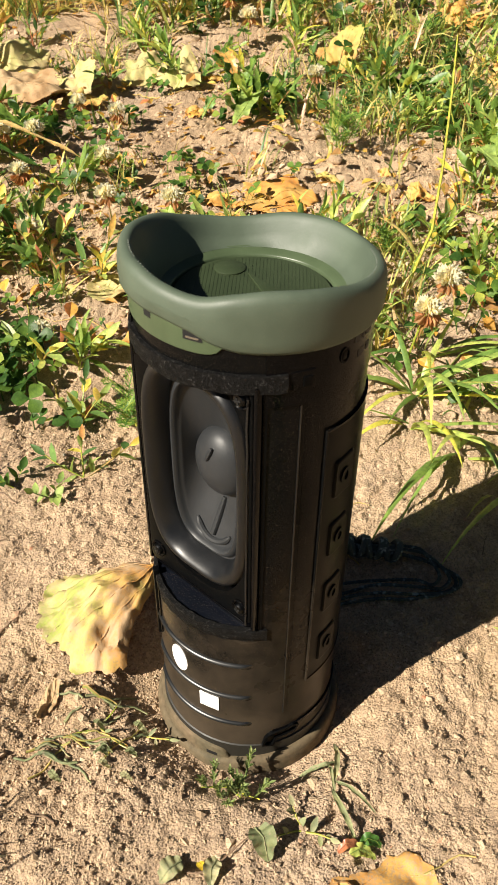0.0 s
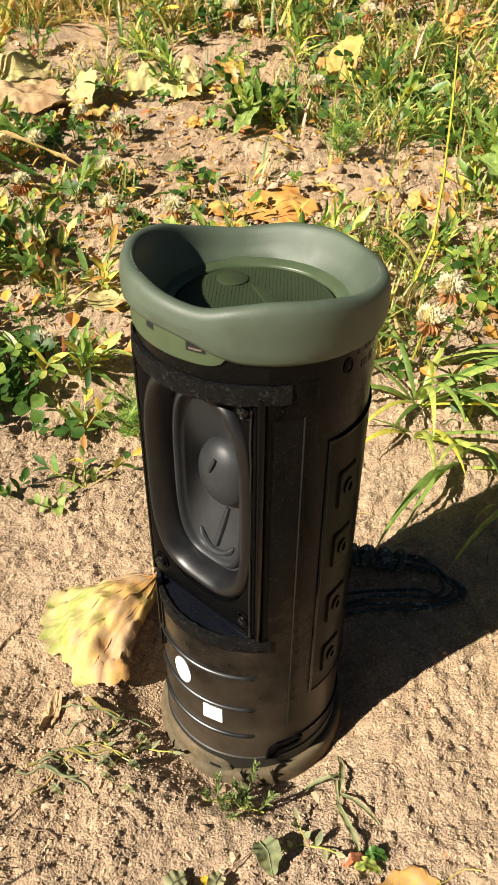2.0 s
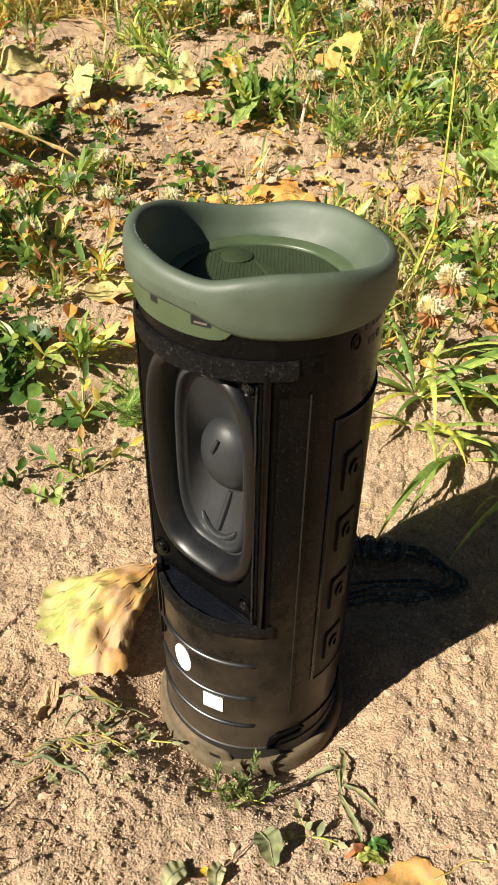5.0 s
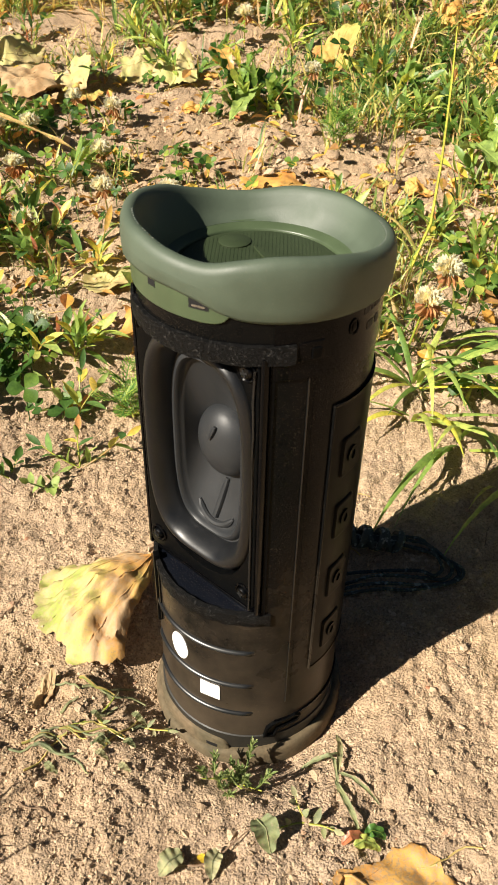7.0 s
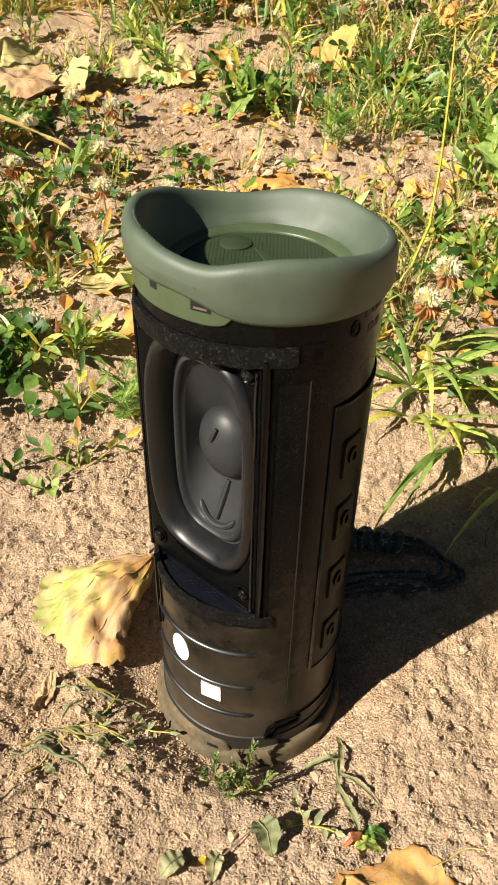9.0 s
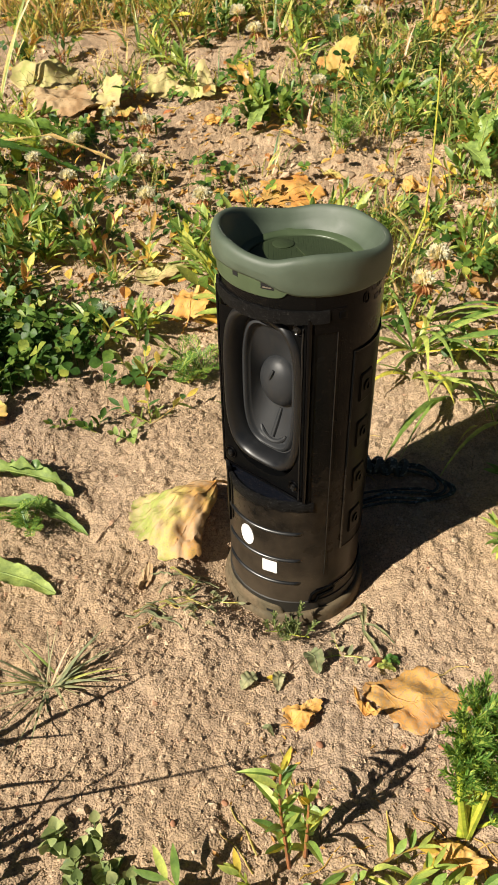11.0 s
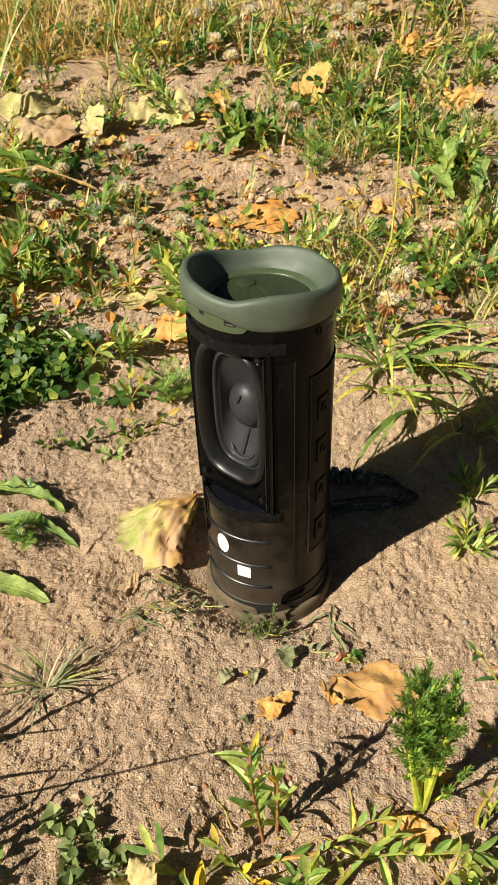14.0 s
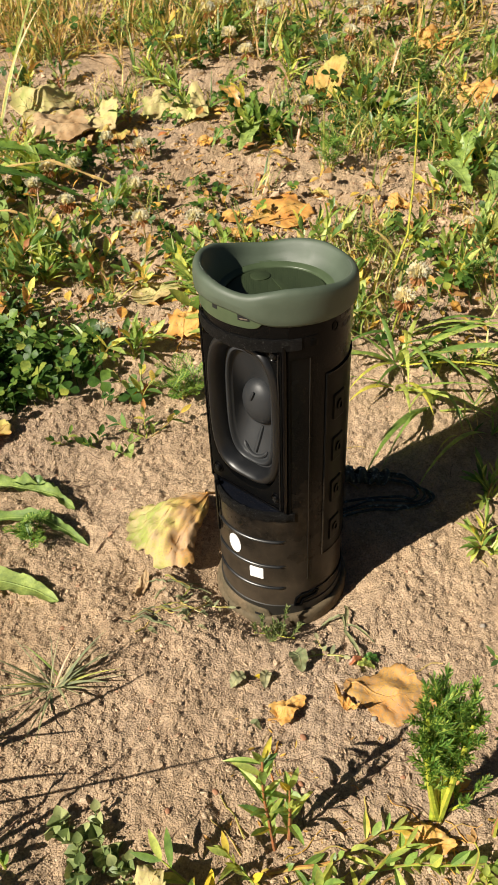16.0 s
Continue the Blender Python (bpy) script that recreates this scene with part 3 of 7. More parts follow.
    part("surround", Mesh().loft(rings), BLACK_RUBBER, sp, "black rubber roll surround", angle=60)
    a2, b2 = A - width, B - width

    # cone: a rim, a step, then a slope down to the cap
    def slope(s):
        return a2 - 0.0036 - (a2 - 0.0036 - 0.0101) * s, b2 - 0.0036 - (b2 - 0.0036 - 0.0126) * s, 3.4 - 1.4 * s, -0.0038 - 0.0064 * s ** 0.9, CZ - 0.0010 * s

    rings = [[on_baffle(S0 + x, CZ + y, CUT_D + d) for x, y in oval(a2 - o, b2 - o, 3.4)] for o, d in ((0.0, -0.0028), (0.0005, -0.0030), (0.0011, -0.0020), (0.0017, -0.0014), (0.0024, -0.0013), (0.0028, -0.0017), (0.0031, -0.0026), (0.0034, -0.0036))]
    for k in range(13):
        a, b, p, d, z = slope(k / 12)
        rings.append([on_baffle(S0 + x, z + y, CUT_D + d) for x, y in oval(a, b, p)])
    part("cone", Mesh().loft(rings, True, (False, True)), CONE, sp, "dark grey sloping cone with a step", angle=45)

    def on_cone(x, z):
        lo, hi = 0.0, 1.0
        for _ in range(20):
            s = (lo + hi) / 2
            a, b, p, d, cz = slope(s)
            if (abs(x - S0) / a) ** p + (abs(z - cz) / b) ** p < 1:
                lo = s
            else:
                hi = s
        return on_baffle(x, z, CUT_D + slope(lo)[3] + 0.0003)

    rings = []
    for k in range(15):
        t = math.pi / 2 * k / 14
        rr = 0.0102 * math.cos(t)
        rings.append([on_baffle(0.0004 + rr * math.cos(q), 0.1345 + rr * 1.20 * math.sin(q), CUT_D - 0.0102 + 0.0068 * math.sin(t)) for q in (2 * math.pi * j / 44 for j in range(44))])
    cap = part("dust_cap", Mesh().loft(rings, True, (False, True)), CONE, sp, "domed grey dust cap", angle=60)
    # raised marks: a bar on the cap, a bow with a stem on the cone
    part("relief_bar", Mesh().tube([on_baffle(-0.0004 + 0.0014 * q, 0.1380 + 0.0046 * q, CUT_D - 0.0036 - 0.0009 * q * q) for q in (0, 0.3, 0.7, 1)], [0.0005, 0.0008, 0.0008, 0.0005], 8), CONE, cap)
    bow = [on_cone(0.0008 + 0.0080 * math.sin(t), 0.1138 - 0.0080 * math.cos(t)) for t in (radians(-66 + 132 * k / 18) for k in range(19))]
    part("relief_bow", Mesh().tube(bow, [0.0011 * min(1, 0.4 + 0.3 * min(k, 18 - k)) for k in range(19)], 8), CONE, sp)
    part("relief_stem", Mesh().tube([on_cone(0.0014 - 0.0008 * q, 0.1205 - 0.0130 * q) for q in (0, 0.25, 0.5, 0.75, 1)], [0.0007, 0.0010, 0.0011, 0.0011, 0.0011], 8), CONE, sp)
    # screws
    for s, z in ((0.0193, 0.1728), (0.0191, 0.0921), (-0.0187, 0.0925), (-0.0190, 0.1728)):
        boss = Mesh()
        rings = [[on_baffle(s + r * math.cos(q), z + r * math.sin(q), CUT_D + h) for q in (2 * math.pi * j / 20 for j in range(20))] for r, h in ((0.0032, 0.0020), (0.0032, 0.0027), (0.0028, 0.0030), (0.0023, 0.0026), (0.0023, 0.0021))]
        part("screw_boss", boss.loft(rings, True, (False, True)), BLACK_GLOSS, sp)
        head = Mesh()
        rings = [[on_baffle(s + r * math.cos(q), z + r * math.sin(q), CUT_D + h) for q in (2 * math.pi * j / 20 for j in range(20))] for r, h in ((0.0020, 0.0020), (0.0020, 0.0030), (0.0016, 0.0036), (0.0008, 0.0038))]
        screw = part("screw", head.loft(rings, True, (True, True)), METAL, sp, "dark cross-head screw")
        # cross slot: thin black bars on the head instead of a shaded cut
        for u, w in ((0.0012, 0.00028), (0.00028, 0.0012)):
            d = (SV + UP * 0.35).normalized()
            e = (UP - SV * 0.35).normalized()
            part("slot", box_mesh(Mesh(), on_baffle(s, z, CUT_D + 0.0038), d * u, e * w, NV * 0.00012), VOID, screw, smooth=False)

    # foam strips along the upper and lower edge of the opening
    def foam(az0, az1, z0, z1, r0, r1, lump, tag):
        rings = []
        n = 70
        for k in range(n + 1):
            a = az0 + (az1 - az0) * k / n
            j = lambda q: lump * noise.noise(Vector((a * 0.22 + q * 7.1, q * 3.3, z0 * 50)))
            rings.append([polar(r0, a, z0 + j(1)), polar(r1 + j(2), a, z0 + j(3) + 0.0004), polar(r1 + j(4) + 0.0002, a, (z0 + z1) / 2), polar(r1 + j(5), a, z1 + j(6) - 0.0004), polar(r0, a, z1 + j(7))])
        return part("foam_strip", Mesh().loft(rings, True, (True, True)), FOAM, sp, tag, angle=70)

    foam(-176, -72.8, 0.1754, 0.1816, RB - 0.002, RB + 0.0011, 0.0003, "coarse black foam strip above the driver")
    foam(-176, -77.8, 0.0778, 0.0836, RB - 0.001, RB + 0.0005, 0.0005, "ragged black foam strip below the driver")
    part("edge_strip", shell_strip(Mesh(), -82.6, -81.0, 0.0835, 0.1765, RB - 0.001, RB + 0.0004, 2), BLACK_MATT, sp)

    # stickers
    def decal(az, z, pts, mat, name, label):
        m = Mesh()
        ring = [polar(RB + 0.00030, az + math.degrees(x / RB), z + y) for x, y in pts]
        low = [polar(RB - 0.0002, az + math.degrees(x / RB), z + y) for x, y in pts]
        half = [polar(RB + 0.00032, az + math.degrees(x / RB * 0.5), z + y * 0.5) for x, y in pts]
        m.loft([low, ring, half], True)
        k = len(m.v)
        m.v.append(polar(RB + 0.00033, az, z))
        n = len(pts)
        m.f += [(k - n + j, k - n + (j + 1) % n, k) for j in range(n)]
        return part(name, m, mat, sp, label)

    decal(-134.5, 0.0546, [(0.0042 * math.cos(t), 0.0062 * math.sin(t)) for t in (2 * math.pi * k / 32 for k in range(32))], WHITE, "round_sticker", "white round sticker")
    decal(-112.3, 0.0397, rounded(0.0038, 0.0039, 0.0004, 3), WHITE, "square_sticker", "small white square sticker")

    # button panel with four raised buttons
    pm = Mesh()
    zs = [0.0482 + (0.1586 - 0.0482) * k / 20 for k in range(21)]
    grid = []
    for z in zs:
        row = []
        for k in range(19):
            a = -50.2 + 53.5 * k / 18
            row.append(polar(RB + 0.00055, a, z))
        grid.append(row)
    pm.loft(grid, False)
    panel = part("button_panel", pm, BLACK_MATT, sp, "black rubbery button panel")
    part("panel_edge", shell_strip(Mesh(), -51.1, -50.1, 0.0476, 0.1594, RB - 0.001, RB + 0.0008, 2), BLACK_SHELL, panel, bevel=0.0002)
    part("panel_edge", shell_strip(Mesh(), -50.1, 3.3, 0.1586, 0.1594, RB - 0.001, RB + 0.0008, 20), BLACK_SHELL, panel)
    part("panel_edge", shell_strip(Mesh(), -50.1, 3.3, 0.0476, 0.0484, RB - 0.001, RB + 0.0008, 20), BLACK_SHELL, panel)
    part("panel_edge", shell_strip(Mesh(), 2.7, 3.7, 0.0476, 0.1594, RB - 0.001, RB + 0.0008, 2), BLACK_SHELL, panel)
    for z in (0.1392, 0.1147, 0.0883, 0.0624):
        pad = rounded(0.0043, 0.0067, 0.0012, 4)
        m = Mesh()
        m.loft([[polar(RB + h, -35.5 + math.degrees(x * f / RB), z + y * f) for x, y in pad] for f, h in ((1.10, 0.0004), (1.05, 0.0010), (0.97, 0.0013), (0.90, 0.00125), (0.6, 0.00115), (0.25, 0.00115))], True, (False, True))
        btn = part("button", m, BLACK_MATT, panel, "raised rubber button")
        part("button_symbol", shell_outline(Mesh(), -35.5, z, [(0.0016 * math.cos(2 * math.pi * k / 18), 0.0023 * math.sin(2 * math.pi * k / 18)) for k in range(18)], 0.0012, RB + 0.0006, RB + 0.00165), BLACK_MATT, btn)

    # upper end: cap band, rubber bumper, radiator
    LOW = [(-180, 0.1915), (-165, 0.1925), (-148, 0.1940), (-130, 0.1940), (-116, 0.1928), (-103, 0.1900), (-92, 0.1886), (-60, 0.1878), (-30, 0.1872), (0, 0.1864), (25, 0.1845), (60, 0.1840), (95, 0.1835), (130, 0.1850), (160, 0.1885), (180, 0.1915)]
    TOP = [(-180, 0.2034), (-150, 0.2034), (-130, 0.2020), (-112, 0.2011), (-95, 0.2029), (-80, 0.2039), (-60, 0.2030), (-35, 0.2004), (-10, 0.1981), (10, 0.1968), (30, 0.1962), (50, 0.1970), (70, 0.1965), (100, 0.1942), (125, 0.1965), (150, 0.2010), (180, 0.2034)]
    n = 144
    prof = ((-0.0020, 0.0012, 0), (0.0010, 0.0, 0), (0.0020, 0.0003, 0), (0.0025, 0.0014, 0), (0.0027, 0.0042, 0), (0.0027, -0.0050, 1), (0.0024, -0.0022, 1), (0.0018, -0.0008, 1), (0.0008, -0.0001, 1), (-0.0004, 0.0, 1), (-0.0013, -0.0006, 1), (-0.0022, -0.0020, 1), (-0.0034, -0.0044, 1), (-0.0046, -0.0066, 1))

    def bumper(low, top):
        rings = []
        for dr, dz, side in prof:
            ring = []
            for j in range(n):
                a = 360 * j / n - 180
                oval = 0.0006 * math.cos(radians(2 * a)) - 0.0002 * math.cos(radians(4 * a + 30))
                z = (cyclic(top, a) if side else cyclic(low, a) - 0.0006) + dz
                ring.append(polar(0.0329 + dr + oval, a, z + 0.0008 * math.sin(radians(a))))
            rings.append(ring)
        rings.append([polar(0.0259, 360 * j / n - 180, 0.1882) for j in range(n)])
        return Mesh().loft(rings)

    part("bumper_ring", bumper(LOW, TOP), GREEN_RUBBER, sp, "matt green rubber bumper ring with wavy rim", angle=70)
    # moulded writing on the rim, too small to read
    for a0, a1 in ((-170, -152), (-148, -132), (-26, -10), (-6, 14)):
        a = a0
        while a < a1:
            w = random.uniform(0.6, 1.6)
            z = cyclic(TOP, a) - 0.00005
            c = Vector(polar(0.0328, a, z - 0.00008 + 0.0008 * math.sin(radians(a))))
            rad, tan = Vector((math.cos(radians(a)), math.sin(radians(a)), 0)), Vector((-math.sin(radians(a)), math.cos(radians(a)), 0))
            part("moulded_sign", box_mesh(Mesh(), c, rad * 0.00030, tan * 0.00022 * w, UP * 0.00008), PALE_PRINT, sp, smooth=False)
            a += w + 0.9

    cap_rows = []
    for z_k in range(3):
        ring = []
        for j in range(n):
            a = 360 * j / n - 180
            low = cyclic([(-180, 0.1856), (-112, 0.1856), (-104, 0.1862), (-99, 0.1890), (-94, 0.1920), (-60, 0.1920), (60, 0.1920), (66, 0.1856), (180, 0.1856)], a)
            ring.append(polar((0.0338, 0.0342, 0.0342)[z_k], a, (low, low + 0.0004, cyclic([(-180, 0.1970), (-40, 0.1960), (10, 0.1915), (140, 0.1915), (180, 0.1970)], a))[z_k]))
        cap_rows.append(ring)
    cap = part("end_cap", Mesh().loft(cap_rows), GREEN_PLASTIC, sp, "green plastic end cap band with socket")
    # socket openings: black bars stand for the shade within, nothing is hollowed out
    port = part("port", shell_strip(Mesh(), -117.6, -108.6, 0.1892, 0.1919, RB - 0.001, RB + 0.00078, 8), VOID, cap, "dark charging socket")
    part("port_tongue", shell_strip(Mesh(), -116.2, -110.2, 0.1898, 0.1903, RB, RB + 0.00090, 6), STEEL, port, "metal socket tongue")
    part("port", shell_strip(Mesh(), -141.0, -136.0, 0.1906, 0.1930, RB - 0.001, RB + 0.00078, 6), VOID, cap)

    def turned(profile, az_n=96):
        return [[polar(r, 360 * j / az_n, z) for j in range(az_n)] for r, z in profile]

    part("inner_lip", Mesh().loft(turned(((0.0266, 0.1884), (0.0258, 0.1881), (0.0252, 0.1877), (0.0233, 0.1873), (0.0229, 0.1868), (0.0227, 0.1815)))), GREEN_PLASTIC, sp, "green inner lip ring")
    part("well_floor", Mesh().loft(turned(((0.0230, 0.1832), (0.0226, 0.1812), (0.0218, 0.1808), (0.0212, 0.1820)))), BLACK_RUBBER, sp)
    DZ = 0.0018
    rad = part("radiator", Mesh().loft(turned(((0.0218, 0.1795), (0.0222, 0.1846 + DZ), (0.0217, 0.1852 + DZ), (0.0208, 0.1853 + DZ), (0.0010, 0.1853 + DZ))), True, (False, True)), DARK_GREEN, sp, "ribbed green radiator disc in the end", angle=30)
    for k in range(-19, 20):
        x = k * 0.00104
        y = math.sqrt(0.0204 ** 2 - x * x)
        if y > 0.002:
            part("rib", box_mesh(Mesh(), (x, 0, 0.1853 + DZ), (0.00026, 0, 0), (0, y, 0), (0, 0, 0.00008)), DARK_GREEN, rad, smooth=False)
    part("emblem_disc", Mesh().loft([[(-0.0072 + r * math.cos(q), 0.0130 + r * math.sin(q), z) for q in (2 * math.pi * j / 32 for j in range(32))] for r, z in ((0.0046, 0.1854 + DZ), (0.0046, 0.1857 + DZ), (0.0043, 0.1859 + DZ))], True, (False, True)), DARK_GREEN, rad)
    wedge = [(-0.0019, 0.0096), (0.0088, -0.0021), (0.0033, -0.0036)]
    part("emblem_wedge", Mesh().loft([[(x, y, 0.1854 + DZ) for x, y in reversed(wedge)], [(x, y, 0.1860 + DZ) for x, y in reversed(wedge)]], True, (False, True)), DARK_GREEN, rad, bevel=0.0003)

    # lower end, half sunk in the soil
    LOWB = [(-180, 0.0072), (-150, 0.0066), (-125, 0.0062), (-108, 0.0068), (-98, 0.0080), (-85, 0.0090), (-60, 0.0098), (-20, 0.0104), (20, 0.0100), (80, 0.0090), (130, 0.0080), (180, 0.0072)]
    rings = []
    for dr, dz in ((-0.0010, 0.0002), (0.0008, 0.0006), (0.0020, 0.0002), (0.0027, -0.0010), (0.0031, -0.0030), (0.0033, -0.0070), (0.0030, -0.0140), (0.0010, -0.0180)):
        rings.append([polar(0.0342 + dr, 360 * j / n - 180, cyclic(LOWB, 360 * j / n - 180) + dz) for j in range(n)])
    part("lower_bumper_ring", Mesh().loft(rings), MUD, sp, "olive rubber ring caked with dried soil", angle=70)
    # cap band with its rounded end, beside a dark recess
    UPB = [(-180, 0.0125), (-160, 0.0125), (-140, 0.0135), (-120, 0.0132), (-106, 0.0126), (-102, 0.0118), (-99.5, 0.0092), (-98, 0.0060), (60, 0.0060), (64, 0.0125), (180, 0.0125)]
    rings = [[polar(r, 360 * j / n - 180, (cyclic(UPB, 360 * j / n - 180) if k else 0.004) - dz) for j in range(n)] for k, (r, dz) in enumerate(((0.0352, 0), (0.0352, 0.0006), (0.0348, 0.0), (0.0333, -0.0002)))]
    low = part("lower_cap", Mesh().loft(rings), MUD, sp, "soil-covered lower cap band", angle=50)
    # slot drawn as a black bar, its inner shade put into the colour
    part("cap_slot", shell_strip(Mesh(), -114, -107, 0.0080, 0.0096, RB, 0.03535, 5), VOID, low)
    part("shell_foot", Mesh().loft(turned(((0.0334, 0.0162), (0.0340, 0.0158), (0.0341, 0.0130), (0.0341, 0.0030)))), plain("dusty_black_plastic", (0.016, 0.015, 0.012), 0.5, dust=0.3), sp, "dusty black foot of the shell")
    tabs = [(-78, 0.0185), (-76, 0.0235), (-73, 0.0252), (-58, 0.0262), (-55, 0.0250), (-57, 0.0225), (-70, 0.0215), (-72, 0.0180)]
    pts = [((a + 66) * math.pi / 180 * RB, z - 0.0215) for a, z in tabs]
    part("lower_tab", shell_outline(Mesh(), -66, 0.0192, pts, 0.0010, RB, RB + 0.0013), BLACK_MATT, sp)
    part("groove_lip", shell_strip(Mesh(), -72, 60, 0.0232, 0.0242, RB - 0.001, RB + 0.0006, 50), BLACK_GLOSS, sp)
    return sp


def make_cord(sp):
    """Braided carrying cord lying in a loop behind the speaker."""
    def braid(points, r, turns, name):
        pts = [Vector(p) for p in points]
        m = Mesh()
        dense = []
        for i in range(len(pts) - 1):
            p0, p1, p2, p3 = pts[max(i - 1, 0)], pts[i], pts[i + 1], pts[min(i + 2, len(pts) - 1)]
            for k in range(10):
                t = k / 10
                dense.append(0.5 * ((2 * p1) + (p2 - p0) * t + (2 * p0 - 5 * p1 + 4 * p2 - p3) * t * t + (3 * p1 - p0 - 3 * p2 + p3) * t ** 3))
        dense.append(pts[-1])
        for s in range(4):
            strand = []
            for k, p in enumerate(dense):
                d = (dense[min(k + 1, len(dense) - 1)] - dense[max(k - 1, 0)]).normalized()
                u = d.orthogonal().normalized()
                w = d.cross(u)
                a = turns * 2 * math.pi * k / len(dense) + s * math.pi / 2
                strand.append(p + (u * math.cos(a) + w * math.sin(a)) * r * 0.55)
            m.tube(strand, r * 0.62, 6)
        return part(name, m, CORD, sp, "dark braided cord")

    back = sp.matrix_basis.inverted()

    def g(x, y, h):
        return back @ Vector((x, y, gz(x, y) + h))

    # four strands out of the wound part, round a bend and back under the speaker
    for k, (out, dx, dy, dh) in enumerate(((1.0, 0.0, 0.0, 0.0), (0.86, 0.003, 0.0045, 0.0010), (1.08, -0.004, -0.0030, 0.0004), (0.66, 0.0, 0.0085, 0.0016))):
        tip = 0.0680 + (0.0905 - 0.0680) * out
        braid([g(0.060, 0.0680 + 0.3 * dy, 0.0045 + dh), g(0.0690, 0.0676 + 0.4 * dy, 0.0035 + dh), g(0.0680 + 0.55 * (tip - 0.068), 0.0655 + 0.5 * dy, 0.0022 + dh), g(tip, 0.0570, 0.0016 + dh), g(tip - 0.004, 0.0500, 0.0016 + dh), g(0.0720 + dx, 0.0455 + dy, 0.0016 + dh), g(0.0540, 0.0425 + dy, 0.0018 + dh), g(0.0390 + dx, 0.0405 + dy, 0.0022), g(0.0270, 0.0360 + dy, 0.0030)], 0.00085, 34, "carry_cord")
    pts = [g(0.0270 + 0.0030 * k, 0.0692 - 0.0001 * k, 0.0062 - 0.0001 * k) for k in range(13)]
    knot = part("cord_knot", Mesh().tube(pts, 0.0030, 8), CORD, sp, "dark wound cord knot")
    for k in range(10):
        c = pts[0].lerp(pts[-1], k / 9)
        slant = 0.0018 if k % 2 else -0.0012
        ring = [c + Vector((slant * math.sin(q), 0.0040 * math.cos(q), 0.0040 * math.sin(q))) for q in (2 * math.pi * j / 14 for j in range(15))]
        part("winding", Mesh().tube(ring, 0.0018, 6), CORD, knot)


speaker = make_speaker()
make_cord(speaker)

# ---- plants, leaves and litter ----
rnd = random.Random(11)


def blade(m, base, az, length, width, el0=75.0, bend=60.0, segs=5, fold=0.25, twist=0.0, shape=0.35):
    """A grass blade: starts at elevation el0 and bends over by bend degrees."""
    p = Vector(base)
    a = radians(az)
    rows, step = [], length / segs
    for k in range(segs + 1):
        s = k / segs
        el = radians(el0 - bend * s ** 1.3)
        d = Vector((math.cos(a) * math.cos(el), math.sin(a) * math.cos(el), math.sin(el)))
        side = Vector((-math.sin(a), math.cos(a), 0))
        nrm = d.cross(side) * -1
        tw = radians(twist * s)
        sd = side * math.cos(tw) + nrm * math.sin(tw)
        w = width * (min(1.0, shape + 2.2 * s) if s < 0.4 else 1.0) * (1 - max(0, s - 0.35) / 0.65) ** 0.8 * 0.5
        w = max(w, width * 0.03)
        rows.append([p + sd * w, p - nrm * (w * fold), p - sd * w])
        p = p + d * step
    return m.loft(rows, False)


def leaflet(m, base, direction, up, length, width, fold=0.2, curl=0.15, wide_at=0.45, n=6, notch=0.0, stalk=0.08):
    """A pointed leaf along direction, folded at the midrib and curled down at the tip."""
    d = Vector(direction).normalized()
    side = d.cross(Vector(up)).normalized()
    u = side.cross(d).normalized()
    rows = []
    for k in range(n + 1):
        s = k / n
        prof = math.sin(math.pi * s ** (math.log(0.5) / math.log(wide_at))) ** 0.8 if 0 < s < 1 else 0.0
        w = 0.5 * width * max(prof, stalk * (1 - s) if s < 0.5 else 0.02)
        c = Vector(base) + d * (length * (s - notch * (s == 1))) - u * (curl * length * s * s)
        rows.append([c + side * w + u * (fold * w), c, c - side * w + u * (fold * w)])
    return m.loft(rows, False)


def stem_path(base, az, el, length, bend=0.0, n=7, wob=0.0):
    p, out = Vector(base), []
    for k in range(n + 1):
        s = k / n
        e = radians(el - bend * s)
        a = radians(az + wob * math.sin(5 * s + az))
        out.append(p.copy())
        p = p + Vector((math.cos(a) * math.cos(e), math.sin(a) * math.cos(e), math.sin(e))) * (length / n)
    return out


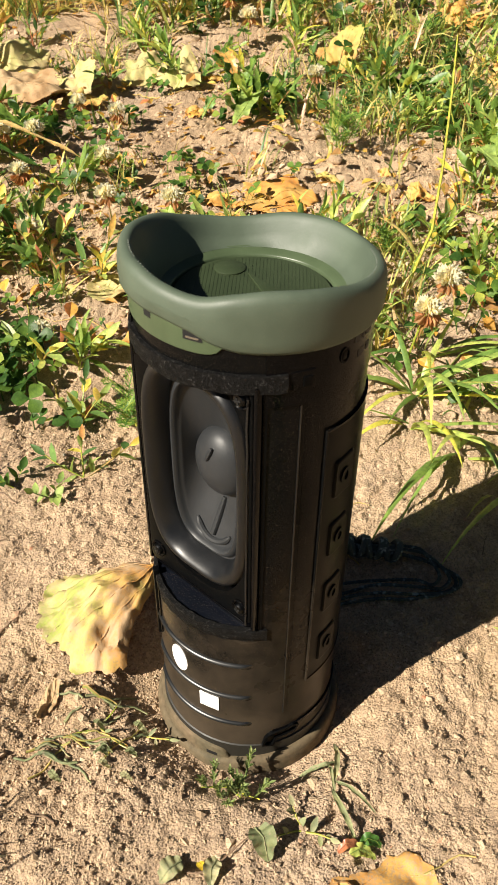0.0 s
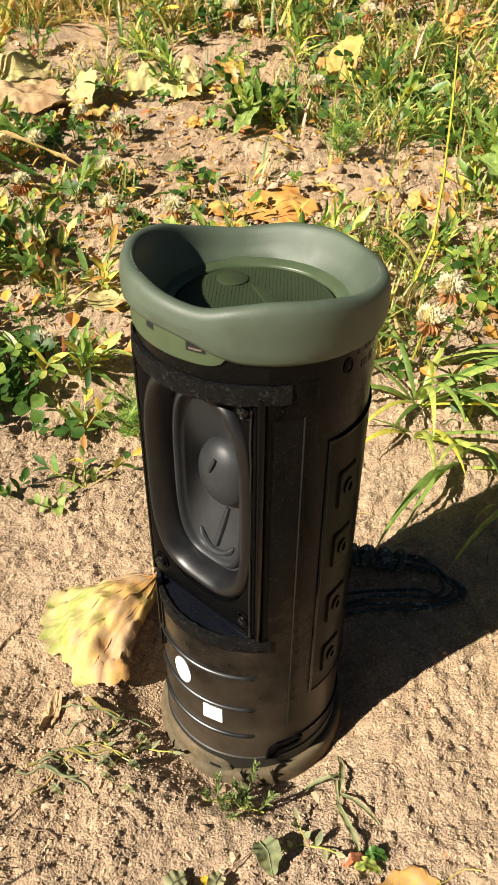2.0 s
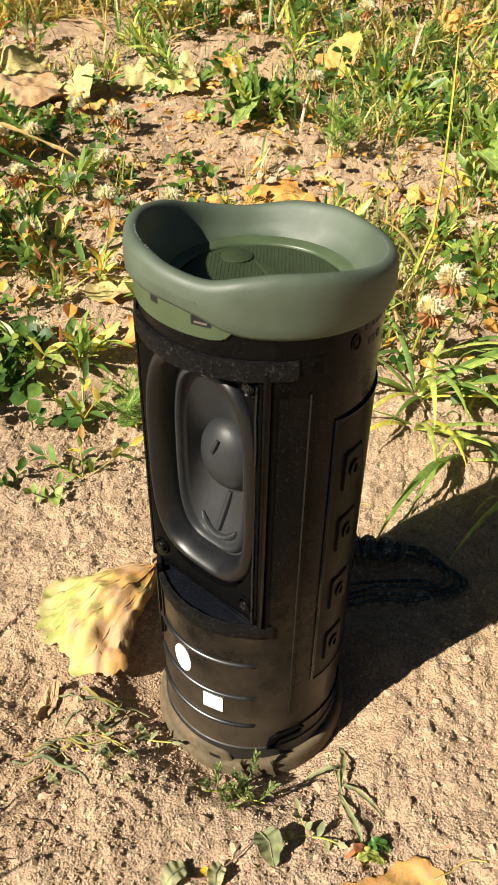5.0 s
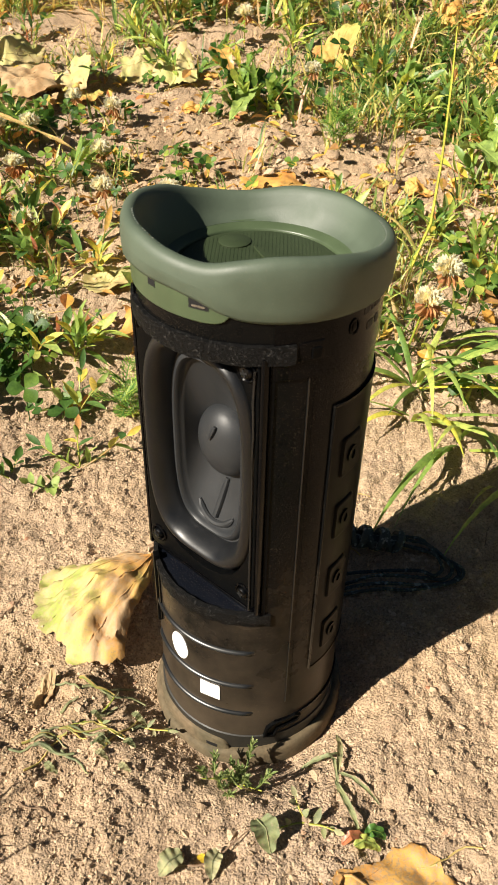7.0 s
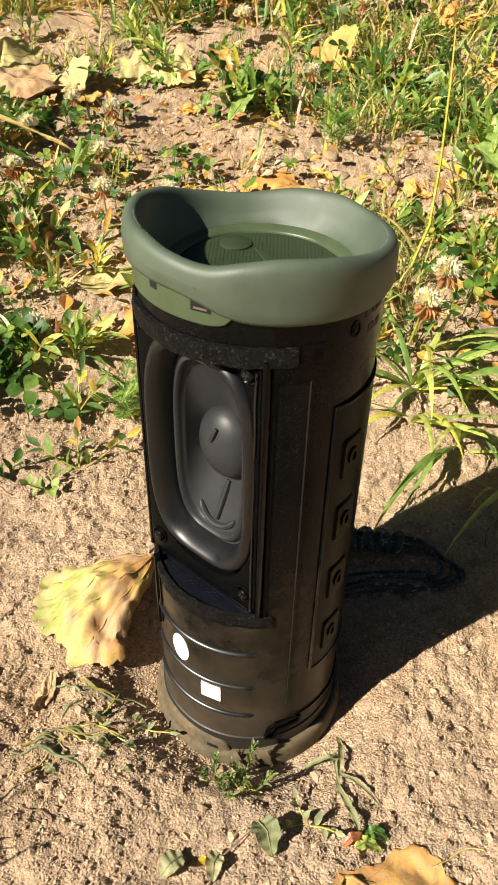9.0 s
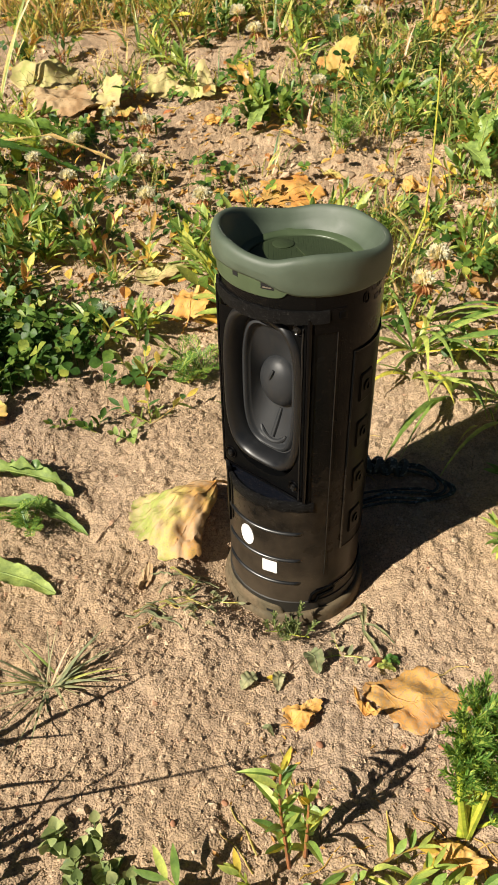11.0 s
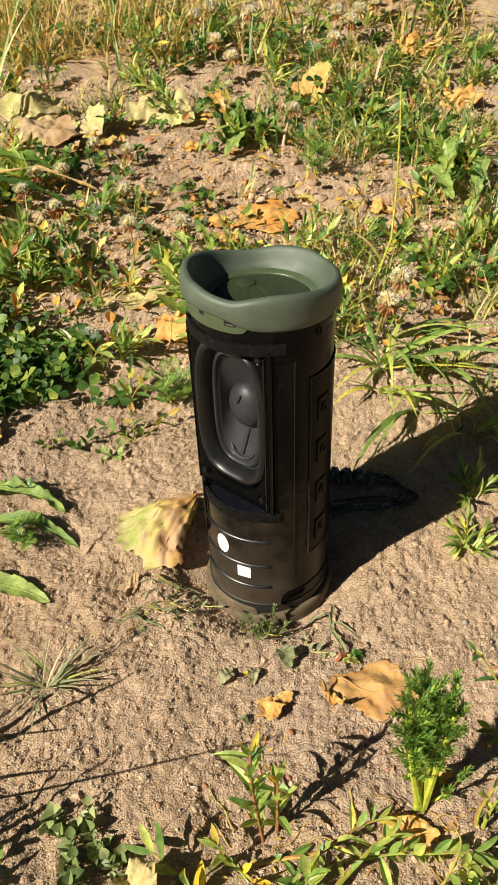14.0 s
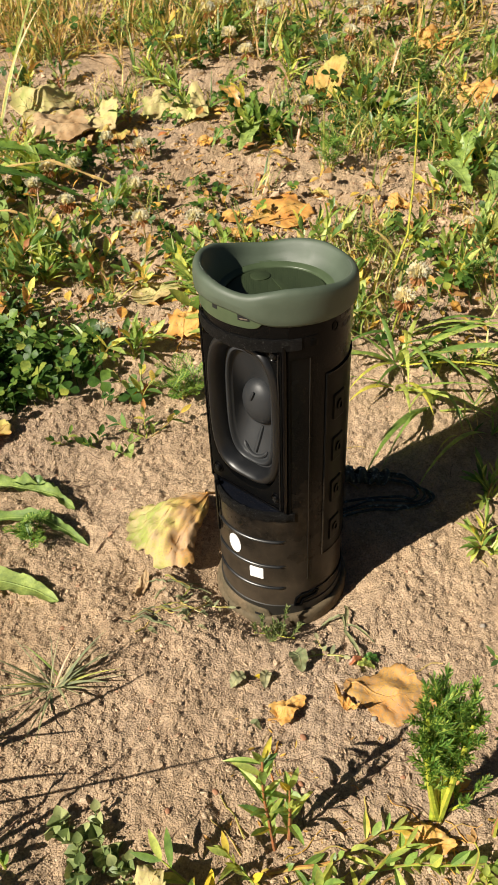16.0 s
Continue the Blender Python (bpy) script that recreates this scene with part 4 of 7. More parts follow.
def weed(x, y, stems, label, group="", leaf=0.016, leaf_w=0.0045, pairs=6, seed=0, name="weed_plant", mat=None, el_leaf=35):
    """A small leafy weed: stems (az, elevation, length, bend), each with alternate leaves."""
    r = random.Random(seed)
    t = thing(name, x, y, gz(x, y) - 0.001, label, "weed", group)
    for az, el, ln, bend in stems:
        path = stem_path((r.uniform(-0.001, 0.001), r.uniform(-0.001, 0.001), 0), az, el, ln, bend, 8, 8)
        part("stem", Mesh().tube(path, [0.00075 * (1 - 0.5 * k / 8) * (ln / 0.04) ** 0.4 for k in range(9)], 6), GREY_LEAF if mat in (GREY_LEAF, PALE_LEAF) else STEM, t)
        for k in range(pairs):
            s = 0.16 + 0.84 * (k + r.uniform(0, 0.5)) / pairs
            i = min(int(s * 8), 7)
            p = path[i].lerp(path[i + 1], s * 8 - i)
            d = (path[i + 1] - path[i]).normalized()
            q = 137.5 * k + r.uniform(-30, 30)
            out = d.orthogonal().normalized()
            out.rotate(Matrix.Rotation(radians(q), 3, d))
            e = radians(el_leaf + r.uniform(-20, 20))
            direc = out * math.cos(e) + d * math.sin(e) + Vector((0, 0, 0.15))
            size = leaf * r.uniform(0.6, 1.15) * (1 - 0.35 * s)
            part("leaf", leaflet(Mesh(), p, direc, UP + out * -0.5, size, leaf_w * r.uniform(0.6, 1.0), 0.9 if mat is GREY_LEAF else 0.35, r.uniform(0.0, 0.35) if mat is not GREY_LEAF else r.uniform(-0.3, 0.6)), mat or WEED, t)
        top = (path[-1] - path[-2]).normalized()
        part("leaf", leaflet(Mesh(), path[-1], top, Vector((0.3, -0.6, 0.5)), leaf * 0.7, leaf_w * 0.7, 0.35, 0.05), mat or WEED, t)
    return t


def grass_plant(x, y, blades, label, group="", name="grass_tuft", seed=0, mat=None, thin=1.0):
    """A tuft whose blades can be told apart: (az, elevation, length, width, bend)."""
    r = random.Random(seed)
    t = thing(name, x, y, gz(x, y) - 0.001, label, "grass", group)
    for az, el, ln, w, bend in blades:
        part("blade", blade(Mesh(), (r.uniform(-0.003, 0.003), r.uniform(-0.003, 0.003), 0), az, ln, w * thin, el, bend, 8, 0.3, r.uniform(-50, 50)), mat or GRASS, t)
    return t


def dead_leaf(x, y, size, turn, mat, label, seed=0, lobes=5, lobe_depth=0.30, stretch=1.0, curl=0.010, crumple=0.006, lift=0.002, tilt=(0, 0), stalk=0.35, name="fallen_leaf", group="fallen leaves", fold=0.0, pleat=0.0):
    """A curled fallen leaf with thickness, midrib, side veins and stalk."""
    r = random.Random(seed)
    off = Vector((r.uniform(-9, 9), r.uniform(-9, 9), r.uniform(-9, 9)))
    t = thing(name, x, y, gz(x, y), label, "leaf", group, turn)
    rot = Matrix.Rotation(radians(turn), 3, "Z")

    def surf(u, v):
        """Height of the leaf over its own flat place."""
        q = Vector((u, v, 0)) / size
        h = lift + curl * (u * u * r_x + v * v * r_y) / (size * size) + tilt[0] * u + tilt[1] * v
        h += crumple * (noise.noise(q * 2.1 + off) + 0.45 * noise.noise(q * 4.6 + off) + 0.22 * noise.noise(q * 10 + off))
        h += fold * abs(v) + pleat * abs(math.sin(3.5 * math.atan2(v, u + 0.4 * size) + 0.6)) * math.hypot(u + 0.4 * size, v) / size
        w = rot @ Vector((u, v, 0))
        floor = gz(x + w.x, y + w.y) - gz(x, y) + 0.0009
        return max(h, floor)

    r_x, r_y = r.uniform(-0.6, 1.0), r.uniform(-0.3, 1.0)
    N, M = 72, 12
    rad = []
    for j in range(N):
        a = 2 * math.pi * j / N
        f = 1 - lobe_depth * (0.5 - 0.5 * math.cos(lobes * a)) ** 0.7
        f *= 1 + 0.035 * math.sin(17 * a + seed) + 0.025 * math.sin(29 * a - seed) + 0.09 * noise.noise(Vector((3 * math.cos(a), 3 * math.sin(a), seed * 1.7)))
        rad.append(size * 0.5 * f)
    top = [[(k / M * rad[j] * math.cos(2 * math.pi * j / N) * stretch, k / M * rad[j] * math.sin(2 * math.pi * j / N)) for j in range(N)] for k in range(1, M + 1)]
    m = Mesh()
    up = [[(u, v, surf(u, v)) for u, v in ring] for ring in top]
    dn = [[(u, v, z - 0.00035) for u, v, z in ring] for ring in up]
    m.loft(up + dn[::-1])
    k = len(m.v)
    m.v.append((0, 0, surf(0, 0)))
    m.v.append((0, 0, surf(0, 0) - 0.00035))
    m.f += [(k, j, (j + 1) % N) for j in range(N)]
    last = k - N
    m.f += [(k + 1, last + (j + 1) % N, last + j) for j in range(N)]
    part("leaf_blade", m, mat, t, angle=80)
    L = size * 0.5 * stretch
    mid = [(L * (-0.93 + 1.86 * q / 20), 0.004 * math.sin(q * 0.4 + seed) * size / 0.06) for q in range(21)]
    part("midrib", Mesh().tube([(u, v, surf(u, v) + 0.0002) for u, v in mid], [0.0006 - 0.00002 * q for q in range(21)], 6), mat, t)
    for q in range(3, 18, 3):
        u, v = mid[q]
        for sd in (-1, 1):
            pts = [(u + 0.30 * size * s, v + sd * 0.26 * size * s) for s in (0, 0.2, 0.4, 0.6, 0.8, 1.0)]
            pts = [(a, b) for a, b in pts if math.hypot(a / stretch, b) < size * 0.36]
            if len(pts) > 2:
                part("vein", Mesh().tube([(a, b, surf(a, b)) for a, b in pts], 0.00018, 5), mat, t)
    if stalk:
        s0 = mid[0]
        pts = [(s0[0] - stalk * size * q / 6, s0[1] + 0.1 * stalk * size * math.sin(q), 0) for q in range(7)]
        out = []
        for q, (u, v, _) in enumerate(pts):
            w = rot @ Vector((u, v, 0))
            fl = gz(x + w.x, y + w.y) - gz(x, y) + 0.0012
            out.append((u, v, max(fl, surf(*s0) * (1 - q / 6))))
        part("leaf_stalk", Mesh().tube(out, 0.0007, 6), mat, t)
    return t


def clover_flower(x, y, h, size, wilt, label, lean=(0, 0), seed=0):
    """A white clover head on a thin stem; the lowest petals brown and hanging."""
    r = random.Random(seed)
    t = thing("clover_flower", x - lean[0], y - lean[1], gz(x - lean[0], y - lean[1]), label, "flower", "white clover flowers")
    top = Vector((lean[0], lean[1], h))
    part("stem", Mesh().tube([top * s + Vector((0, 0, 0.004 * math.sin(3 * s))) for s in (0, 0.25, 0.5, 0.75, 1)], 0.0007, 6), STEM, t)
    for name, mat, lo, hi, count, down in (("petals", PETAL, -0.35 + 0.6 * wilt, 1.0, 90, 0.0), ("wilted_petals", WILTED, -1.0, -0.3 + 0.6 * wilt, int(5 + 42 * wilt), 0.8)):
        m = Mesh()
        for k in range(count):
            zz = lo + (hi - lo) * (k + 0.5) / count
            a = 2.39996 * k + r.uniform(-0.2, 0.2)
            c = math.sqrt(max(0, 1 - min(1, abs(zz)) ** 2))
            d = Vector((math.cos(a) * c, math.sin(a) * c, zz * 0.9 + 0.25 - down))
            leaflet(m, top + d * size * 0.15, d, Vector((-math.sin(a), math.cos(a), 0.3)), size * r.uniform(0.42, 0.58), size * 0.23, 0.5, -0.15 if not down else 0.2, 0.6, 3)
        part(name, m, mat, t)
    return t


def feathery(x, y, stems, label, name="feathery_weed", frond=0.024, step=0.0032, seed=0, leaf_w=0.0007, stem_r=0.0013, per=9, upright=0, bare_to=0.22):
    """A weed with finely cut leaves: stems (az, elevation, length, bend)."""
    r = random.Random(seed)
    t = thing(name, x, y, gz(x, y) - 0.001, label, "weed")
    for az, el, ln, bend in stems:
        path = stem_path((r.uniform(-0.003, 0.003), r.uniform(-0.002, 0.002), 0), az, el, ln, bend, 8, 4)
        part("stem", Mesh().tube(path, [stem_r * (1 - 0.7 * k / 8) for k in range(9)], 7), STEM, t)
        for k in range(per):
            s = bare_to + (1 - bare_to) * (k + r.uniform(0, 0.4)) / per
            i = min(int(s * 8), 7)
            p = path[i].lerp(path[i + 1], s * 8 - i)
            a = 137.5 * k + az + r.uniform(-25, 25)
            fl = frond * r.uniform(0.75, 1.1) * (0.55 + 0.6 * s)
            rach = stem_path(p, a, min(86, 62 + upright - 30 * (1 - s) + r.uniform(-12, 12)), fl, 45 - upright, 9)
            m = Mesh()
            m.tube(rach, 0.0004, 4)
            n = int(fl / step) + 3
            for q in range(1, n + 1):
                f = q / n
                j = min(int(f * 9), 8)
                c = rach[j].lerp(rach[j + 1], f * 9 - j)
                d = (rach[j + 1] - rach[j]).normalized()
                side = d.cross(UP).normalized()
                pl = fl * 0.30 * math.sin(math.pi * min(0.94, 0.06 + 0.86 * f ** 1.25)) + 0.0012
                for sd in (-1, 1):
                    out = (side * sd + d * 0.8 + UP * r.uniform(0.0, 0.4)).normalized()
                    leaflet(m, c, out, UP, pl, leaf_w, 0.2, -0.1, 0.5, 3, stalk=0.6)
                    for g in (0.45, 0.75):
                        for sg in (-1, 1):
                            o2 = (out + (d * sd * sg * 0.9)).normalized()
                            leaflet(m, c + out * pl * g, o2, UP, pl * 0.42, leaf_w * 0.85, 0.2, -0.1, 0.5, 2, stalk=0.6)
            part("frond", m, FEATHER, t)
    return t


def clover_leaf(m, x, y, h, size, r):
    """Stalk and three notched leaflets."""
    b = Vector((x, y, gz(x, y) - 0.001))
    top = b + Vector((r.uniform(-0.4, 0.4) * h, r.uniform(-0.4, 0.4) * h, h))
    m.tube([b, b.lerp(top, 0.5) + Vector((0, 0, 0.1 * h)), top], 0.0004, 4)
    nrm = Vector((r.uniform(-1.0, 0.7), r.uniform(-1.1, 0.5), 1)).normalized()
    a0 = r.uniform(0, 6.28)
    for k in range(3):
        a = a0 + 2.094 * k
        d = Vector((math.cos(a), math.sin(a), 0))
        d = (d - nrm * d.dot(nrm)).normalized()
        leaflet(m, top, d + nrm * 0.15, nrm, size * r.uniform(0.85, 1.1), size * 0.92, 0.28, 0.12, 0.60, 6, stalk=0.05)


# bare patches: centre and half sizes
BARE = ((-0.02, 0.405, 0.050, 0.055), (0.10, 0.42, 0.030, 0.035), (-0.115, 0.270, 0.032, 0.026), (-0.080, 0.222, 0.036, 0.040), (0.0, 0.535, 0.075, 0.050), (-0.10, 0.545, 0.060, 0.030),
        (0.075, 0.475, 0.080, 0.062), (0.165, 0.235, 0.050, 0.040), (0.27, 0.70, 0.060, 0.050), (0.05, 0.130, 0.060, 0.050), (-0.09, 0.600, 0.050, 0.030), (-0.22, 0.625, 0.120, 0.055), (-0.195, 0.270, 0.030, 0.030), (-0.08, 0.655, 0.05, 0.03), (-0.150, 0.230, 0.036, 0.022))


def bare(x, y):
    return any(((x - a) / c) ** 2 + ((y - b) / d) ** 2 < 1 for a, b, c, d in BARE)


# scattered grass, as one mass each
def grass_field(name, label, spots, mat, seed):
    r = random.Random(seed)
    m = Mesh()
    for x0, x1, y0, y1, tufts, n0, n1, h0, h1, width, lean, cut in spots:
        made = 0
        tries = 0
        while made < tufts and tries < tufts * 6:
            tries += 1
            x, y = r.uniform(x0, x1), r.uniform(y0, y1)
            if cut is not None and float(vnoise(x, y, 0.07, 6)) + 0.5 * float(vnoise(x, y, 0.03, 7)) < cut:
                continue
            if bare(x, y) and r.random() < 0.9:
                continue
            made += 1
            z = gz(x, y) - 0.001
            for _ in range(r.randint(n0, n1)):
                ln = r.uniform(h0, h1)
                blade(m, (x + r.gauss(0, 0.006), y + r.gauss(0, 0.006), z), r.uniform(0, 360), ln, width * r.uniform(0.6, 1.3), r.uniform(90 - lean, 90), r.uniform(10, 95), 4, 0.25, r.uniform(-60, 60))
    ob = part(name, m, mat, None)
    return tagged(ob, label, "grass", kind="stuff")


grass_field("meadow_grass", "mixed green and yellowing short meadow grass", [
    (-0.60, 0.50, 0.80, 1.10, 170, 4, 8, 0.030, 0.075, 0.0042, 80, -0.1),
    (-1.10, 0.95, 1.08, 1.70, 420, 5, 9, 0.05, 0.11, 0.0055, 75, None),
    (0.02, 0.36, 0.56, 0.88, 230, 4, 8, 0.020, 0.050, 0.0030, 75, -0.25),
    (0.05, 0.32, 0.26, 0.58, 150, 4, 8, 0.020, 0.045, 0.0018, 55, 0.0),
    (-0.42, 0.02, 0.60, 0.88, 60, 4, 7, 0.020, 0.050, 0.0018, 50, 0.1),
    (-0.36, 0.10, 0.22, 0.60, 210, 3, 6, 0.016, 0.042, 0.0026, 45, -0.1),
    (0.10, 0.28, 0.06, 0.30, 30, 4, 7, 0.02, 0.04, 0.0020, 60, 0.1),
    (-1.2, -0.36, 0.2, 1.1, 260, 5, 8, 0.03, 0.06, 0.0022, 50, 0.0),
    (0.36, 1.2, 0.0, 1.1, 260, 5, 8, 0.03, 0.06, 0.0022, 50, 0.0),
    (-2.4, 2.4, 1.65, 3.6, 900, 5, 8, 0.05, 0.12, 0.0045, 60, None),
    (-2.4, -0.9, -1.6, 1.7, 520, 5, 8, 0.04, 0.09, 0.0040, 60, -0.2),
    (0.9, 2.4, -1.6, 1.7, 520, 5, 8, 0.04, 0.09, 0.0040, 60, -0.2),
    (-0.9, 0.9, -2.2, -0.65, 340, 5, 8, 0.03, 0.06, 0.0035, 60, -0.1)], GRASS, 3)
grass_field("straw_grass", "dry straw-coloured grass among the green", [
    (-0.60, 0.50, 0.84, 1.15, 130, 4, 8, 0.03, 0.080, 0.0036, 85, None),
    (-0.60, -0.10, 0.84, 1.05, 90, 4, 8, 0.05, 0.12, 0.0026, 40, None),
    (-1.00, 0.90, 1.10, 1.70, 330, 5, 9, 0.05, 0.11, 0.0018, 45, None),
    (-0.36, 0.30, 0.25, 0.88, 130, 2, 4, 0.012, 0.035, 0.0014, 75, None)], DRYGRASS, 4)


def clover_field(name, label, spots, seed):
    r = random.Random(seed)
    m = Mesh()
    for cx, cy, sx, sy, count, h0, h1, s0, s1 in spots:
        for _ in range(count):
            x, y = r.gauss(cx, sx), r.gauss(cy, sy)
            if bare(x, y) and r.random() < 0.85:
                continue
            clover_leaf(m, x, y, r.uniform(h0, h1), r.uniform(s0, s1), r)
    return tagged(part(name, m, CLOVER, None), label, "clover", kind="stuff")


clover_field("clover_patch", "dense dark green clover leaves low over the soil", [
    (-0.150, 0.235, 0.035, 0.020, 40, 0.005, 0.014, 0.003, 0.006),
    (-0.240, 0.290, 0.05, 0.05, 45, 0.006, 0.018, 0.005, 0.009),
    (-0.160, 0.420, 0.07, 0.05, 60, 0.006, 0.020, 0.005, 0.009),
    (-0.230, 0.520, 0.06, 0.05, 55, 0.006, 0.020, 0.005, 0.010),
    (-0.060, 0.400, 0.04, 0.04, 30, 0.006, 0.018, 0.005, 0.009),
    (0.150, 0.300, 0.035, 0.04, 36, 0.006, 0.022, 0.005, 0.009),
    (0.200, 0.480, 0.05, 0.06, 40, 0.008, 0.026, 0.006, 0.012),
    (0.060, 0.640, 0.06, 0.06, 50, 0.008, 0.022, 0.006, 0.011),
    (-0.060, 0.640, 0.04, 0.04, 50, 0.008, 0.026, 0.007, 0.013),
    (-0.150, 0.630, 0.08, 0.05, 70, 0.006, 0.018, 0.005, 0.010),
    (-0.10, 0.90, 0.22, 0.07, 120, 0.010, 0.035, 0.008, 0.014), (0.16, 0.78, 0.10, 0.08, 50, 0.010, 0.03, 0.007, 0.013),
    (0.100, 0.240, 0.025, 0.03, 14, 0.006, 0.018, 0.005, 0.009),
    (0.115, -0.178, 0.012, 0.008, 14, 0.004, 0.012, 0.005, 0.009)], 5)


def clover_plants(cx, cy, sx, sy, count, seed):
    """Clover plants that can be told apart, each with a few three-part leaves."""
    r = random.Random(seed)
    for _ in range(count):
        x, y = r.gauss(cx, sx), r.gauss(cy, sy)
        z = gz(x, y)
        t = thing("clover_plant", x, y, z, "low clover plant with dark green three-part leaves", "clover", "clover plants")
        for _ in range(r.randint(4, 5)):
            m = Mesh()
            clover_leaf(m, x + r.gauss(0, 0.008), y + r.gauss(0, 0.007), r.uniform(0.005, 0.023), r.uniform(0.0050, 0.0098), r)
            m.v = [(a - x, b - y, c - z) for a, b, c in m.v]
            part("clover_leaf", m, CLOVER, t)


clover_plants(-0.202, 0.180, 0.032, 0.024, 66, 15)


# soil crumbs
def crumbs():
    """Grains and clods sunk into the soil, all in one mesh."""
    rng = np.random.RandomState(21)
    t = (1 + 5 ** 0.5) / 2
    ico = np.array([(-1, t, 0), (1, t, 0), (-1, -t, 0), (1, -t, 0), (0, -1, t), (0, 1, t), (0, -1, -t), (0, 1, -t), (t, 0, -1), (t, 0, 1), (-t, 0, -1), (-t, 0, 1)]) / math.hypot(1, t)
    ico_f = np.array([(0, 11, 5), (0, 5, 1), (0, 1, 7), (0, 7, 10), (0, 10, 11), (1, 5, 9), (5, 11, 4), (11, 10, 2), (10, 7, 6), (7, 1, 8), (3, 9, 4), (3, 4, 2), (3, 2, 6), (3, 6, 8), (3, 8, 9), (4, 9, 5), (2, 4, 11), (6, 2, 10), (8, 6, 7), (9, 8, 1)])
    octa = np.array([(1, 0, 0), (-1, 0, 0), (0, 1, 0), (0, -1, 0), (0, 0, 1), (0, 0, -1)], float)
    octa_f = np.array([(0, 2, 4), (2, 1, 4), (1, 3, 4), (3, 0, 4), (2, 0, 5), (1, 2, 5), (3, 1, 5), (0, 3, 5)])
    verts, faces, count = [], [], 0
    # how many, stretch of ground, least and most radius, how fast the large ones thin out, how far they stand out
    for n, x0, x1, y0, y1, least, most, power, out, shape, shape_f in (
            (125000, -0.20, 0.17, -0.20, 0.20, 0.00030, 0.0009, 3.0, 0.30, octa, octa_f),
            (7600, -0.20, 0.17, -0.20, 0.20, 0.00080, 0.0019, 2.7, -0.30, ico, ico_f),
            (9000, -0.27, 0.22, 0.18, 0.42, 0.00060, 0.0016, 2.2, 0.15, octa, octa_f),
            (1500, -0.27, 0.22, 0.18, 0.42, 0.00140, 0.0040, 2.4, -0.15, ico, ico_f),
            (6500, -0.38, 0.30, 0.40, 0.82, 0.00090, 0.0022, 2.0, 0.15, octa, octa_f),
            (1500, -0.38, 0.30, 0.40, 0.82, 0.00200, 0.0070, 2.0, -0.20, ico, ico_f)):
        x, y = rng.uniform(x0, x1, n), rng.uniform(y0, y1, n)
        size = np.minimum(most, least * (1 + rng.pareto(power, n)))
        keep = (np.hypot(x, y) > 0.038) & (rng.rand(n) < 0.70 + 0.5 * vnoise(x, y, 0.030, 2) + 0.3 * vnoise(x, y, 0.011, 6))
        x, y, size = x[keep], y[keep], size[keep]
        n = len(x)
        q = rng.normal(size=(n, 4))
        q /= np.linalg.norm(q, axis=1)[:, None]
        w, i, j, k = q.T
        turn = np.stack([1 - 2 * (j * j + k * k), 2 * (i * j - k * w), 2 * (i * k + j * w), 2 * (i * j + k * w), 1 - 2 * (i * i + k * k), 2 * (j * k - i * w), 2 * (i * k - j * w), 2 * (j * k + i * w), 1 - 2 * (i * i + j * j)], 1).reshape(n, 3, 3)
        local = shape[None] * rng.uniform(0.60, 1.30, (n, len(shape), 1)) * rng.uniform(0.65, 1.35, (n, 1, 3)) * size[:, None, None]
        place = np.einsum("nij,nvj->nvi", turn, local) * (1, 1, 0.8) + np.stack([x, y, ground_z(x, y) + out * size], 1)[:, None]
        verts.append(place.reshape(-1, 3))
        faces.append((shape_f[None] + count + len(shape) * np.arange(n)[:, None, None]).reshape(-1, 3))
        count += n * len(shape)
    verts, faces = np.concatenate(verts), np.concatenate(faces)
    me = bpy.data.meshes.new("soil_crumbs")
    me.vertices.add(len(verts))
    me.vertices.foreach_set("co", verts.astype(np.float32).ravel())
    me.loops.add(faces.size)
    me.loops.foreach_set("vertex_index", faces.ravel().astype(np.int32))
    me.polygons.add(len(faces))
    me.polygons.foreach_set("loop_start", (np.arange(len(faces)) * 3).astype(np.int32))
    me.update(calc_edges=True)
    me.polygons.foreach_set("use_smooth", [False] * len(faces))
    me.materials.append(CRUMB)
    tagged(new("soil_crumbs", me), "loose dry crumbs and grains of soil", "soil", kind="stuff")


crumbs()

